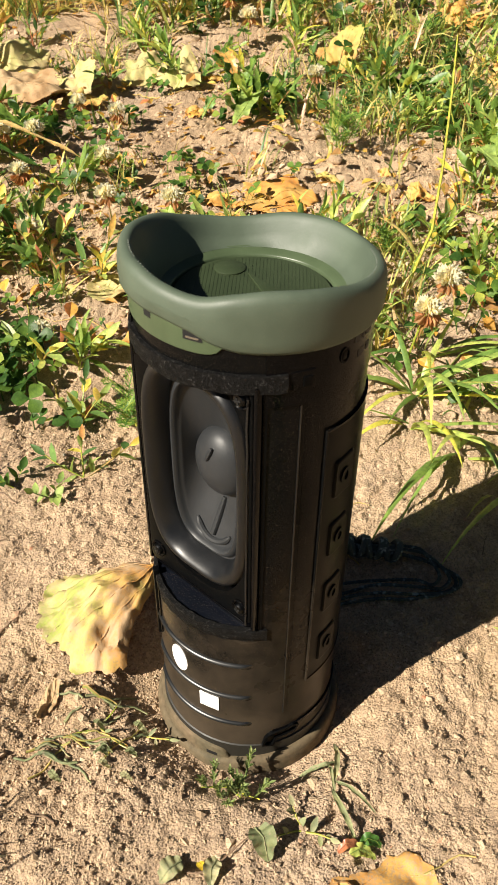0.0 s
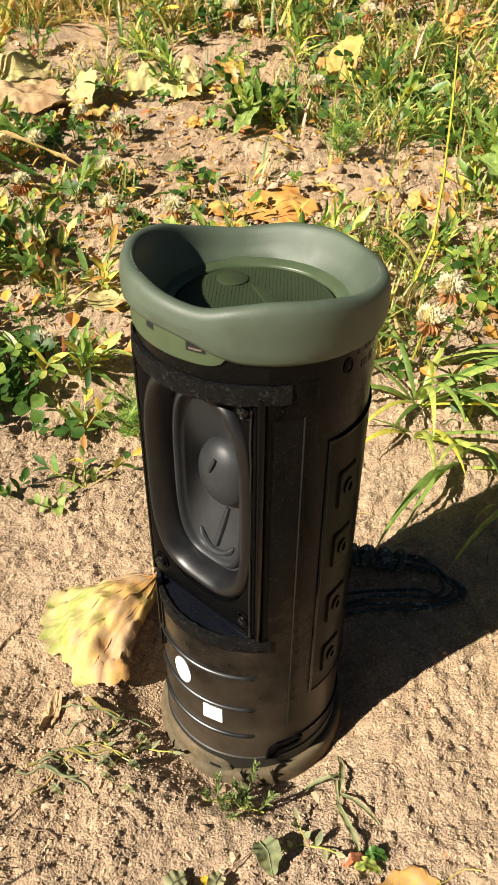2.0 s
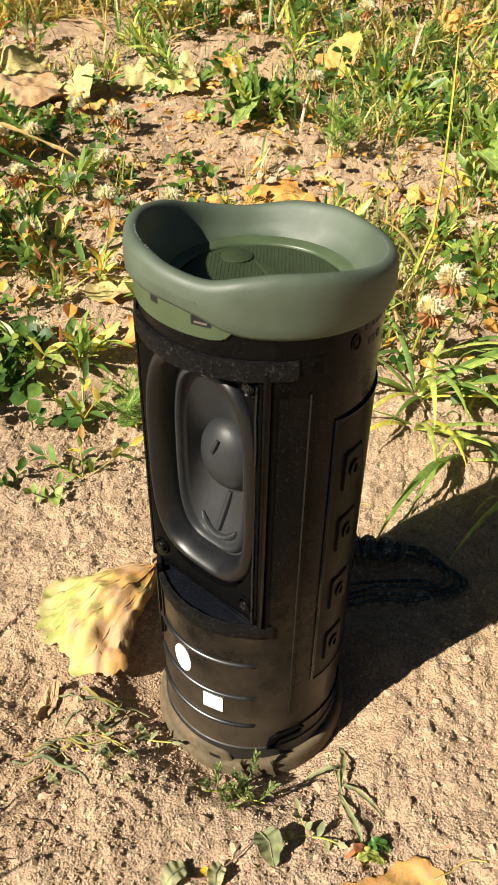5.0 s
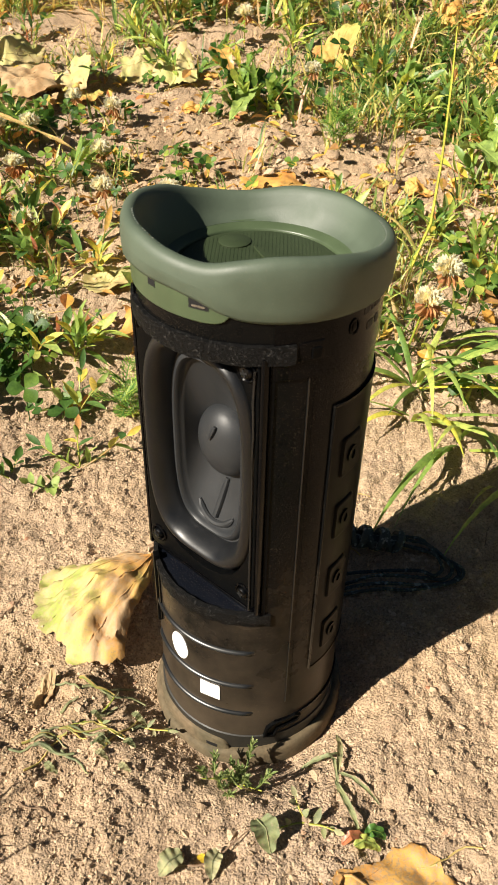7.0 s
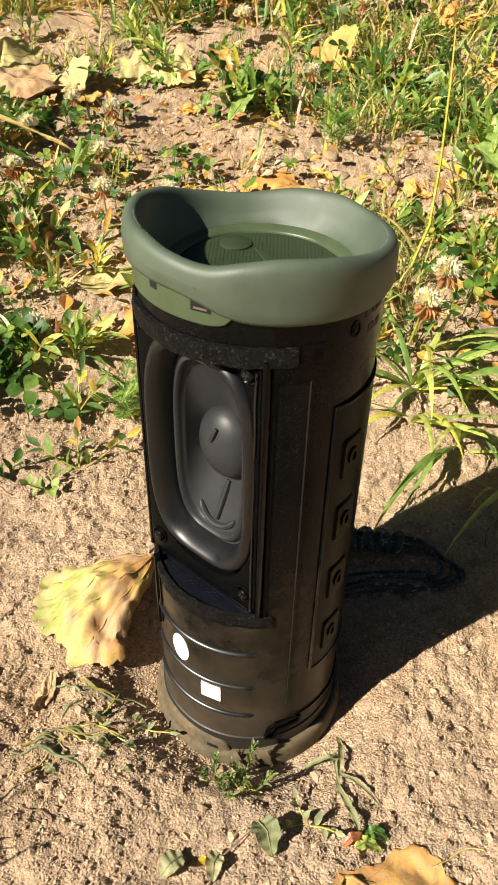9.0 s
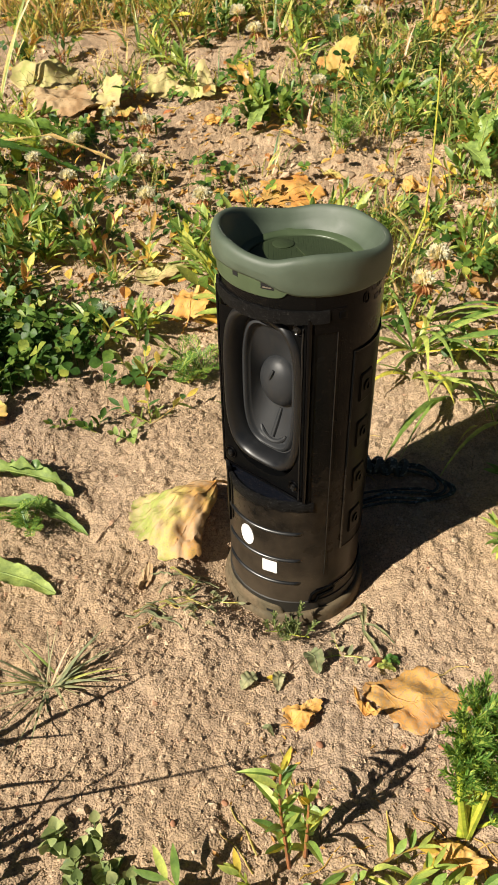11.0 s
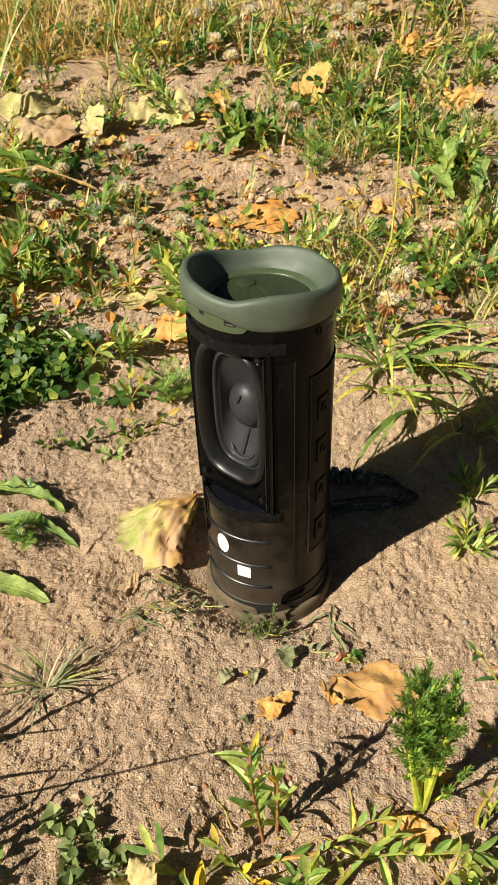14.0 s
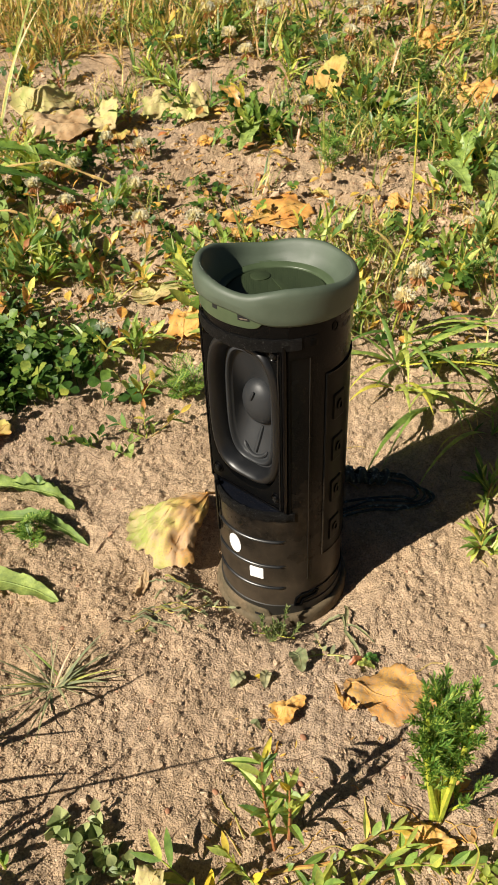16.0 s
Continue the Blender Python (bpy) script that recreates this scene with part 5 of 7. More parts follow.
# fallen leaves

def pleated_leaf(x, y, apex, way, spread, length, mat, label, seed):
    """A dry leaf drawn together like a fan: pleats run out from the stalk end, the far edge is torn."""
    r = random.Random(seed)
    off = Vector((r.uniform(-9, 9), r.uniform(-9, 9), r.uniform(-9, 9)))
    t = thing("fallen_leaf", x, y, gz(x, y), label, "leaf", "fallen leaves")
    n, m = 26, 60
    a0 = Vector((apex[0] - x, apex[1] - y, 0))

    def at(u, v, lift=0.0):
        torn = 1 + 0.10 * noise.noise(Vector((v * 2.2, 3.1, seed))) + 0.08 * noise.noise(Vector((v * 6.5, 8.3, seed))) + 0.05 * noise.noise(Vector((v * 19, 1.7, seed)))
        reach = length * (1 - 0.20 * v * v) * torn
        a = radians(way + spread * v * (1 + 0.5 * (1 - u) ** 2) + 4 * math.sin(5 * u + 2 * v))
        p = a0 + Vector((math.cos(a), math.sin(a), 0)) * (u * reach)
        h = 0.010 * (1 - u) ** 1.5 + 0.0125 * math.sin(math.pi * min(1, 0.10 + 0.90 * u)) * (1 - 0.65 * abs(v) ** 2.2)
        h += 0.0036 * u * (1 - 0.4 * u) * (abs(math.sin(3.1 * math.pi * (v + 0.06 * math.sin(6 * u)) / 2 + 0.4)) - 0.5)
        q = Vector((p.x, p.y, 0))
        h += (0.25 + u) * (0.0060 * noise.noise(q * 62 + off) + 0.0044 * noise.noise(q * 150 + off) + 0.0018 * noise.noise(q * 330 + off) + 0.0008 * noise.noise(q * 700 + off))
        if u > 0.75:
            h -= 0.003 * (u - 0.75) / 0.25
        floor = gz(x + p.x, y + p.y) - gz(x, y) + 0.0008
        return Vector((p.x, p.y, max(h + 0.25 * floor, floor) + lift))

    top = [[at(k / n, -1 + 2 * j / m) for j in range(m + 1)] for k in range(n + 1)]
    mesh = Mesh().loft(top, False).loft([[p - Vector((0, 0, 0.0004)) for p in reversed(row)] for row in top], False)
    part("leaf_blade", mesh, mat, t, angle=70)
    for v in (-0.62, -0.30, 0.02, 0.34, 0.66):
        part("vein", Mesh().tube([at(u / 12, v + 0.02 * math.sin(u), 0.0) for u in range(12)], [0.00038 - 0.00002 * u for u in range(12)], 6), mat, t)
    tip = a0 - Vector((math.cos(radians(way)), math.sin(radians(way)), 0)) * 0.010
    part("leaf_stalk", Mesh().tube([at(0.02, 0), (at(0, 0) + tip) / 2 + Vector((0, 0, 0.004)), Vector((tip.x, tip.y, 0.006))], 0.0008, 6), mat, t)
    return t


pleated_leaf(-0.0640, 0.0200, (-0.0450, 0.0390), 218, 43, 0.053, DRY_TURNING, "large crumpled yellow and orange fallen leaf dusted with soil", 3)
dead_leaf(-0.011, 0.430, 0.066, 4, DRY_ORANGE, "orange fallen leaf lying flat on soil", 2, 5, 0.16, 1.02, 0.004, 0.0055, 0.004, (0, 0.12), 0.25)
dead_leaf(-0.046, 0.376, 0.026, 60, DRY_ORANGE, "small orange torn leaf standing on edge", 3, 3, 0.3, 1.0, 0.012, 0.005, 0.006, (0, 0.3), 0.0)
dead_leaf(-0.080, 0.236, 0.044, 75, DRY_ORANGE, "crumpled orange brown leaf behind the speaker", 4, 5, 0.35, 1.25, 0.016, 0.012, 0.008, (0.15, -0.25), 0.2)
dead_leaf(-0.115, 0.283, 0.036, 20, DRY_PALE, "flat pale brown fallen leaf", 5, 3, 0.2, 1.3, 0.006, 0.004, 0.003, (0, 0.05), 0.2)
dead_leaf(-0.302, 0.672, 0.076, 40, DRY_LIME, "large pale yellow leaf leaning upright in the grass", 6, 5, 0.25, 1.1, 0.02, 0.014, 0.014, (0.1, 0.5), 0.2)
dead_leaf(-0.236, 0.645, 0.066, -50, DRY_LIME, "curled yellow green fallen leaf", 7, 3, 0.2, 1.2, 0.02, 0.014, 0.012, (0.1, 0.5), 0.2)
dead_leaf(-0.165, 0.690, 0.050, 15, DRY_PALE, "pale yellow fallen leaf propped on grass", 8, 5, 0.25, 1.1, 0.014, 0.012, 0.012, (0, 0.45), 0.2)
dead_leaf(-0.126, 0.672, 0.052, 80, DRY_LIME, "yellow fallen leaf with a dark fold", 9, 3, 0.25, 1.1, 0.016, 0.014, 0.012, (0.5, 0.0), 0.2)
dead_leaf(-0.214, 0.606, 0.040, 0, DRY_YELLOW, "small yellow orange curled leaf", 10, 3, 0.2, 1.3, 0.014, 0.008, 0.006, (0, 0.3), 0.2)
dead_leaf(-0.300, 0.652, 0.050, 100, DRY_PALE, "pale twisted dry leaf", 11, 3, 0.3, 1.5, 0.02, 0.012, 0.010, (0.2, 0.3), 0.2)
dead_leaf(-0.266, 0.600, 0.070, -10, DRY_BROWN, "brown crumpled fallen leaf", 12, 5, 0.25, 1.3, 0.020, 0.016, 0.020, (0, 0.35), 0.2)
dead_leaf(-0.262, 0.566, 0.056, 25, DRY_BROWN, "brown dry leaf with rolled edge", 13, 3, 0.25, 1.4, 0.014, 0.010, 0.005, (0, 0.2), 0.2)
dead_leaf(0.036, 0.742, 0.056, 50, DRY_YELLOW, "olive yellow folded leaf standing in grass", 14, 3, 0.25, 1.3, 0.02, 0.014, 0.018, (0.6, 0.1), 0.2)
dead_leaf(0.103, 0.440, 0.022, 0, DRY_ORANGE, "small bright orange fallen leaf", 15, 3, 0.25, 1.2, 0.012, 0.006, 0.004, (0, 0.25), 0.1)
dead_leaf(0.224, 0.724, 0.050, -20, DRY_ORANGE, "orange leaf lying in the grass", 16, 5, 0.3, 1.2, 0.014, 0.010, 0.010, (0, 0.35), 0.2)
dead_leaf(0.177, 0.380, 0.046, 50, DRY_ORANGE, "orange leaf half hidden by weeds", 17, 3, 0.25, 1.1, 0.014, 0.010, 0.010, (0, 0.45), 0.2)
dead_leaf(0.186, 0.880, 0.056, 10, DRY_ORANGE, "large orange brown leaf among grass", 18, 5, 0.3, 1.2, 0.014, 0.012, 0.012, (0, 0.4), 0.2)
dead_leaf(0.142, 1.000, 0.056, -15, DRY_BROWN, "brown fallen leaf in tall grass", 19, 5, 0.3, 1.2, 0.014, 0.012, 0.016, (0, 0.4), 0.2)
dead_leaf(0.0575, -0.083, 0.035, -6, DRY_DUSTY, "orange fallen leaf strewn with sand grains", 20, 4, 0.30, 1.45, 0.002, 0.004, 0.001, (0, 0.02), 0.0)
dead_leaf(0.005, -0.095, 0.016, 35, DRY_ORANGE, "small torn piece of orange leaf", 21, 3, 0.45, 1.4, 0.010, 0.004, 0.003, (0.2, 0), 0.0)
dead_leaf(0.034, -0.090, 0.006, -40, DRY_ORANGE, "thin orange strip of dry leaf", 22, 2, 0.2, 2.6, 0.006, 0.003, 0.002, (0, 0.2), 0.0)
dead_leaf(-0.0500, -0.186, 0.025, 75, DRY_PALE, "folded pale yellow leaf standing in the sand", 23, 3, 0.25, 1.25, 0.010, 0.010, 0.008, (0.25, 0.1), 0.0, fold=0.5)
dead_leaf(-0.078, -0.022, 0.008, 70, DRY_BROWN, "small curled brown leaf bit", 24, 2, 0.2, 2.0, 0.006, 0.003, 0.002, (0.2, 0), 0.0)
dead_leaf(-0.205, 0.100, 0.030, 20, DRY_YELLOW, "yellow leaf at the edge of the clover", 25, 3, 0.2, 1.2, 0.010, 0.006, 0.008, (0, 0.2), 0.2)
for k in range(26):
    x, y = rnd.uniform(-0.32, 0.26), rnd.uniform(0.24, 0.85)
    dead_leaf(x, y, rnd.uniform(0.010, 0.024), rnd.uniform(0, 360), rnd.choice((DRY_ORANGE, DRY_BROWN, DRY_PALE, DRY_YELLOW)), "small dry leaf scrap on the soil", 40 + k, 3, 0.3, rnd.uniform(1.0, 1.8), 0.010, 0.005, 0.003, (rnd.uniform(-0.2, 0.2), rnd.uniform(0, 0.3)), 0.0, name="leaf_scrap", group="leaf scraps")


def green_leaf(points, width, label, mat=PALE_LEAF, teeth=0.0, name="broad_leaf", fold=0.25, crinkle=0.10):
    """A long broad leaf lying along points (x, y, height over the soil), crinkled between its veins."""
    pts = [Vector((x, y, gz(x, y) + h)) for x, y, h in points]
    t = thing(name, points[0][0], points[0][1], gz(*points[0][:2]), label, "leaf")
    o = t.matrix_basis.translation
    n = 44
    rows, mid = [], []
    for k in range(n + 1):
        s = k / n * (len(pts) - 1)
        i = min(int(s), len(pts) - 2)
        p = pts[i].lerp(pts[i + 1], s - i)
        d = (pts[i + 1] - pts[i]).normalized()
        if i + 2 < len(pts):
            d = d.lerp((pts[i + 2] - pts[i + 1]).normalized(), (s - i) * 0.5).normalized()
        side = d.cross(UP).normalized()
        u = side.cross(d)
        q = k / n
        env = width * 0.5 * math.sin(math.pi * min(0.985, 0.06 + q ** 0.8 * 0.93)) ** 0.7
        row = []
        for e in (-1, -0.8, -0.55, -0.25, 0, 0.25, 0.55, 0.8, 1):
            tooth = 1 - teeth * (((k + (3 if e > 0 else 0)) % 8) / 7) * (abs(e) > 0.7)
            w = env * tooth
            c = p - o + side * (e * w)
            lift = fold * abs(e) ** 1.5 * w + crinkle * width * (noise.noise(c * 260) * (0.4 + abs(e)) + 0.8 * abs(e) * math.sin(k * 0.55 + e * 1.5))
            row.append(c + u * lift)
        rows.append(row)
        mid.append(p - o + u * 0.0003)
    part("leaf_blade", Mesh().loft(rows, False), mat, t, angle=80)
    part("midrib", Mesh().tube(mid[::2], [0.8 * min(0.0011, 0.045 * width) * (1 - 0.75 * k / n) for k in range(0, n + 1, 2)], 6), mat if mat is not PETAL else STEM, t)
    return t


def sprig(points, leaves, label, leaf=0.009, leaf_w=0.0028, seed=0, mat=None, stem=None, thick=0.0007, up=0.4, name="weed_sprig", tip=True):
    """A stem through points (x, y, height over the soil) with narrow pointed leaves along it."""
    r = random.Random(seed)
    pts = [Vector((x, y, gz(x, y) + h)) for x, y, h in points]
    t = thing(name, points[0][0], points[0][1], gz(*points[0][:2]) - 0.0005, label, "weed")
    o = t.matrix_basis.translation
    path = []
    for i in range(len(pts) - 1):
        p0, p1, p2, p3 = pts[max(i - 1, 0)], pts[i], pts[i + 1], pts[min(i + 2, len(pts) - 1)]
        for k in range(6):
            f = k / 6
            path.append(0.5 * (2 * p1 + (p2 - p0) * f + (2 * p0 - 5 * p1 + 4 * p2 - p3) * f * f + (3 * p1 - p0 - 3 * p2 + p3) * f ** 3) - o)
    path.append(pts[-1] - o)
    n = len(path) - 1
    part("stem", Mesh().tube(path, [thick * (1 - 0.5 * k / n) for k in range(n + 1)], 6), stem or STEM, t)
    for k in range(leaves):
        s = (0.12 + 0.88 * (k + r.uniform(0, 0.6)) / leaves) * n
        i = min(int(s), n - 1)
        p, d = path[i].lerp(path[i + 1], s - i), (path[i + 1] - path[i]).normalized()
        out = d.orthogonal().normalized()
        out.rotate(Matrix.Rotation(radians(137.5 * k + r.uniform(-60, 60)), 3, d))
        direc = out + d * r.uniform(0.0, 1.7) + UP * up * r.uniform(0.3, 1.8)
        size = leaf * r.uniform(0.4, 1.25)
        part("leaf", leaflet(Mesh(), p, direc, UP - out * 0.4, size, leaf_w * r.uniform(0.75, 1.15), r.uniform(0.2, 0.7), r.uniform(-0.25, 0.55), 0.5), mat or WEED, t)
    if tip:
        d = (path[-1] - path[-2]).normalized()
        for q in (-0.35, 0.35):
            part("leaf", leaflet(Mesh(), path[-1], d + d.orthogonal() * q, Vector((0.2, -0.7, 0.5)), leaf * 0.9, leaf_w * 0.8, 0.3, 0.05), mat or WEED, t)
    return t


def brush_weed(x, y, stems, label, seed=0, frond=0.016, per=8, stem_r=0.0016, bare_to=0.4, lobe=0.0036, leaf_w=0.0008, name="feathery_weed", mat=None):
    """A weed with yellow-green stems and short brush-like, finely lobed fronds."""
    r = random.Random(seed)
    t = thing(name, x, y, gz(x, y) - 0.001, label, "weed")
    for az, el, ln, bend in stems:
        path = stem_path((r.uniform(-0.0015, 0.0015), r.uniform(-0.001, 0.001), 0), az, el, ln, bend, 8, 4)
        part("stem", Mesh().tube(path, [stem_r * (1 - 0.55 * k / 8) for k in range(9)], 7), BRIGHT_STEM, t)
        for k in range(per):
            s = bare_to + (1 - bare_to) * (k + r.uniform(0, 0.5)) / per
            i = min(int(s * 8), 7)
            p = path[i].lerp(path[i + 1], s * 8 - i)
            fl = frond * r.uniform(0.75, 1.15) * (0.50 + 0.95 * (s - bare_to) / (1 - bare_to))
            rach = stem_path(p, 137.5 * k + az + r.uniform(-25, 25), r.uniform(56, 80), fl, r.uniform(-5, 25), 8)
            m = Mesh()
            m.tube(rach, 0.00042, 4)
            n = int(fl / 0.00095)
            for q in range(n + 1):
                f = 0.30 + 0.70 * q / n
                j = min(int(f * 8), 7)
                c = rach[j].lerp(rach[j + 1], f * 8 - j)
                d = (rach[j + 1] - rach[j]).normalized()
                side = d.orthogonal().normalized()
                side.rotate(Matrix.Rotation(2.4 * q + r.uniform(-0.5, 0.5), 3, d))
                pl = lobe * r.uniform(0.7, 1.2) * (1.15 - 0.5 * abs(f - 0.65))
                for sd in (-1, 1):
                    out = (side * sd * 0.8 + d * r.uniform(0.7, 1.2) + UP * 0.25).normalized()
                    leaflet(m, c, out, UP, pl, leaf_w, 0.2, -0.05, 0.6, 2, stalk=0.8)
                    for g in (0.35, 0.6):
                        o2 = (out + d.cross(out) * r.uniform(-0.8, 0.8) + side * r.uniform(-0.5, 0.5)).normalized()
                        leaflet(m, c + out * pl * g, o2, UP, pl * 0.5, leaf_w * 0.85, 0.2, -0.05, 0.6, 2, stalk=0.8)
            part("frond", m, mat or FEATHER, t)
    return t


green_leaf([(-0.192, 0.048, 0.003), (-0.172, 0.048, 0.007), (-0.156, 0.047, 0.008), (-0.142, 0.043, 0.006), (-0.129, 0.037, 0.001)], 0.014, "wilting folded pale green dandelion leaf", teeth=0.35, crinkle=0.12, fold=0.7)
green_leaf([(-0.176, 0.055, 0.002), (-0.165, 0.052, 0.007), (-0.153, 0.052, 0.008), (-0.144, 0.054, 0.003)], 0.010, "crumpled dark green dandelion leaf", WEED, teeth=0.4, crinkle=0.14, fold=0.8)
green_leaf([(-0.190, 0.022, 0.002), (-0.165, 0.026, 0.005), (-0.146, 0.024, 0.006), (-0.130, 0.019, 0.004), (-0.116, 0.012, 0.001)], 0.011, "long pale green dandelion leaf", teeth=0.25, crinkle=0.08, fold=0.5)
green_leaf([(-0.190, -0.016, 0.002), (-0.170, -0.020, 0.005), (-0.151, -0.023, 0.006), (-0.136, -0.028, 0.004), (-0.122, -0.034, 0.001)], 0.016, "broad pale green dandelion leaf curled at the tip", teeth=0.10, crinkle=0.05, fold=0.3)
green_leaf([(-0.345, 0.490, 0.040), (-0.300, 0.488, 0.040), (-0.255, 0.482, 0.034), (-0.215, 0.474, 0.020)], 0.022, "dark green grass leaf lying flat", CLOVER)
green_leaf([(-0.345, 0.452, 0.034), (-0.295, 0.446, 0.036), (-0.245, 0.436, 0.030), (-0.205, 0.430, 0.014)], 0.014, "dark green narrow leaf lying flat", CLOVER)
green_leaf([(-0.330, 0.420, 0.030), (-0.305, 0.425, 0.032), (-0.280, 0.400, 0.018), (-0.268, 0.375, 0.004)], 0.022, "green leaf hanging over the soil", PALE_LEAF)
green_leaf([(-0.300, 0.375, 0.026), (-0.260, 0.372, 0.028), (-0.225, 0.372, 0.024), (-0.190, 0.368, 0.010)], 0.005, "pale straw stalk lying on weeds", DRYGRASS, name="straw")
green_leaf([(-0.300, 0.452, 0.034), (-0.240, 0.456, 0.036), (-0.190, 0.446, 0.028), (-0.150, 0.438, 0.012)], 0.006, "pale straw leaf among clover", DRYGRASS, name="straw")
green_leaf([(0.0075, -0.0655, 0.003), (0.0105, -0.0695, 0.005), (0.0125, -0.0745, 0.001)], 0.009, "small round grey green leaf", name="round_leaf", crinkle=0.08, fold=0.4, mat=WILT_LEAF)
green_leaf([(-0.0165, -0.0765, 0.003), (-0.0200, -0.0800, 0.0050), (-0.0230, -0.0830, 0.001)], 0.0070, "small wilted grey green leaf", name="round_leaf", crinkle=0.08, fold=0.4, mat=WILT_LEAF)
green_leaf([(-0.0045, -0.0755, 0.003), (-0.0060, -0.0790, 0.0042), (-0.0060, -0.0830, 0.001)], 0.0056, "small wilted grey green leaf", name="round_leaf", crinkle=0.08, fold=0.4, mat=WILT_LEAF)
green_leaf([(0.040, -0.070, 0.002), (0.043, -0.068, 0.004), (0.046, -0.068, 0.003), (0.049, -0.069, 0.002)], 0.0044, "fresh light green leaf on the orange leaf", FRESH, name="seedling_leaf")
green_leaf([(0.044, -0.066, 0.002), (0.046, -0.064, 0.004), (0.049, -0.064, 0.003), (0.051, -0.065, 0.002)], 0.0042, "fresh green rounded seedling leaf", FEATHER, name="seedling_leaf")
green_leaf([(0.0360, -0.0690, 0.001), (0.0385, -0.0675, 0.004), (0.0415, -0.0665, 0.004), (0.0440, -0.0665, 0.002)], 0.0032, "pinkish seedling leaf beside the orange leaf", RED_STEM, name="seedling_leaf", crinkle=0.04)
green_leaf([(0.140, 0.500, 0.010), (0.150, 0.470, 0.030), (0.160, 0.440, 0.034), (0.165, 0.410, 0.026)], 0.020, "pale green lobed leaf", PALE_LEAF, teeth=0.3)
green_leaf([(0.215, 0.520, 0.015), (0.205, 0.490, 0.030), (0.195, 0.455, 0.024), (0.190, 0.430, 0.010)], 0.020, "green lobed weed leaf", WEED, teeth=0.3)
green_leaf([(-0.052, 0.620, 0.010), (-0.046, 0.600, 0.020), (-0.050, 0.575, 0.016), (-0.060, 0.550, 0.006)], 0.022, "pale green broad weed leaf", PALE_LEAF, teeth=0.2)
green_leaf([(-0.060, 0.600, 0.004), (-0.066, 0.604, 0.030), (-0.076, 0.606, 0.048), (-0.092, 0.604, 0.052)], 0.022, "dark green toothed weed leaf standing up", CLOVER, teeth=0.6)
green_leaf([(-0.058, 0.600, 0.004), (-0.050, 0.606, 0.030), (-0.044, 0.612, 0.046), (-0.034, 0.612, 0.050)], 0.020, "dark green lobed weed leaf", CLOVER, teeth=0.6)
green_leaf([(-0.062, 0.596, 0.004), (-0.070, 0.584, 0.022), (-0.080, 0.572, 0.024), (-0.090, 0.560, 0.010)], 0.020, "green toothed weed leaf bent down", WEED, teeth=0.6)
green_leaf([(0.176, 0.476, 0.004), (0.182, 0.470, 0.024), (0.192, 0.462, 0.034), (0.204, 0.452, 0.026)], 0.020, "light green toothed weed leaf", FRESH, teeth=0.55)
green_leaf([(0.172, 0.480, 0.004), (0.170, 0.490, 0.026), (0.176, 0.506, 0.042), (0.186, 0.520, 0.044)], 0.018, "light green lobed leaf standing up", FRESH, teeth=0.55)
green_leaf([(-0.085, 0.690, 0.010), (-0.080, 0.665, 0.034), (-0.072, 0.640, 0.036), (-0.060, 0.615, 0.014)], 0.018, "green curled weed leaf", WEED, teeth=0.25)

# clover flowers
for k, (x, y, top, s, w, lx, ly) in enumerate((
        (0.0945, 0.217, 0.087, 0.0138, 0.15, 0.010, -0.020), (0.0846, 0.209, 0.071, 0.0138, 0.70, 0.006, -0.012), (-0.0868, 0.366, 0.071, 0.0118, 0.05, 0.004, -0.01),
        (-0.1352, 0.362, 0.073, 0.0112, 0.1, 0, -0.01), (-0.1532, 0.439, 0.075, 0.0112, 0.1, 0, -0.01), (-0.2229, 0.4795, 0.082, 0.0118, 0.1, 0, -0.01),
        (-0.2459, 0.4645, 0.084, 0.0112, 0.2, 0, -0.01), (-0.2529, 0.433, 0.079, 0.0110, 0.2, 0, -0.01), (-0.1819, 0.319, 0.063, 0.0110, 0.3, 0, -0.01),
        (-0.1652, 0.543, 0.081, 0.0112, 0.2, 0, -0.01), (0.0140, 0.614, 0.102, 0.0128, 0.1, 0, -0.01), (-0.1431, 0.210, 0.045, 0.0095, 0.5, 0, -0.01),
        (-0.215, 0.408, 0.070, 0.0120, 0.9, 0, -0.01), (-0.1045, 0.929, 0.155, 0.0160, 0.1, 0, 0), (0.1067, 0.914, 0.150, 0.0170, 0.1, 0, 0), (0.0938, 0.887, 0.142, 0.0160, 0.2, 0, 0),
        (-0.0458, 0.906, 0.152, 0.0140, 0.2, 0, 0), (0.1463, 0.316, 0.085, 0.0080, 0.0, 0.004, -0.01), (-0.205, 0.560, 0.084, 0.0105, 0.1, 0, -0.01), (-0.124, 0.905, 0.150, 0.0150, 0.1, 0, 0), (-0.090, 0.840, 0.130, 0.0145, 0.2, 0, 0), (-0.066, 0.800, 0.118, 0.0140, 0.1, 0, 0), (0.075, 0.905, 0.150, 0.0160, 0.1, 0, 0), (0.130, 0.935, 0.155, 0.0150, 0.2, 0, 0), (0.070, 0.845, 0.128, 0.0150, 0.3, 0, 0), (0.060, 0.980, 0.160, 0.0140, 0.2, 0, 0))):
    clover_flower(x, y, max(0.012, top - gz(x - lx, y - ly)), s * (1.2 if x < 0 else 1.05), w, "withered brown and white clover flower on a stem" if w > 0.5 else "white clover flower head on a thin stem", (lx, ly), 60 + k)

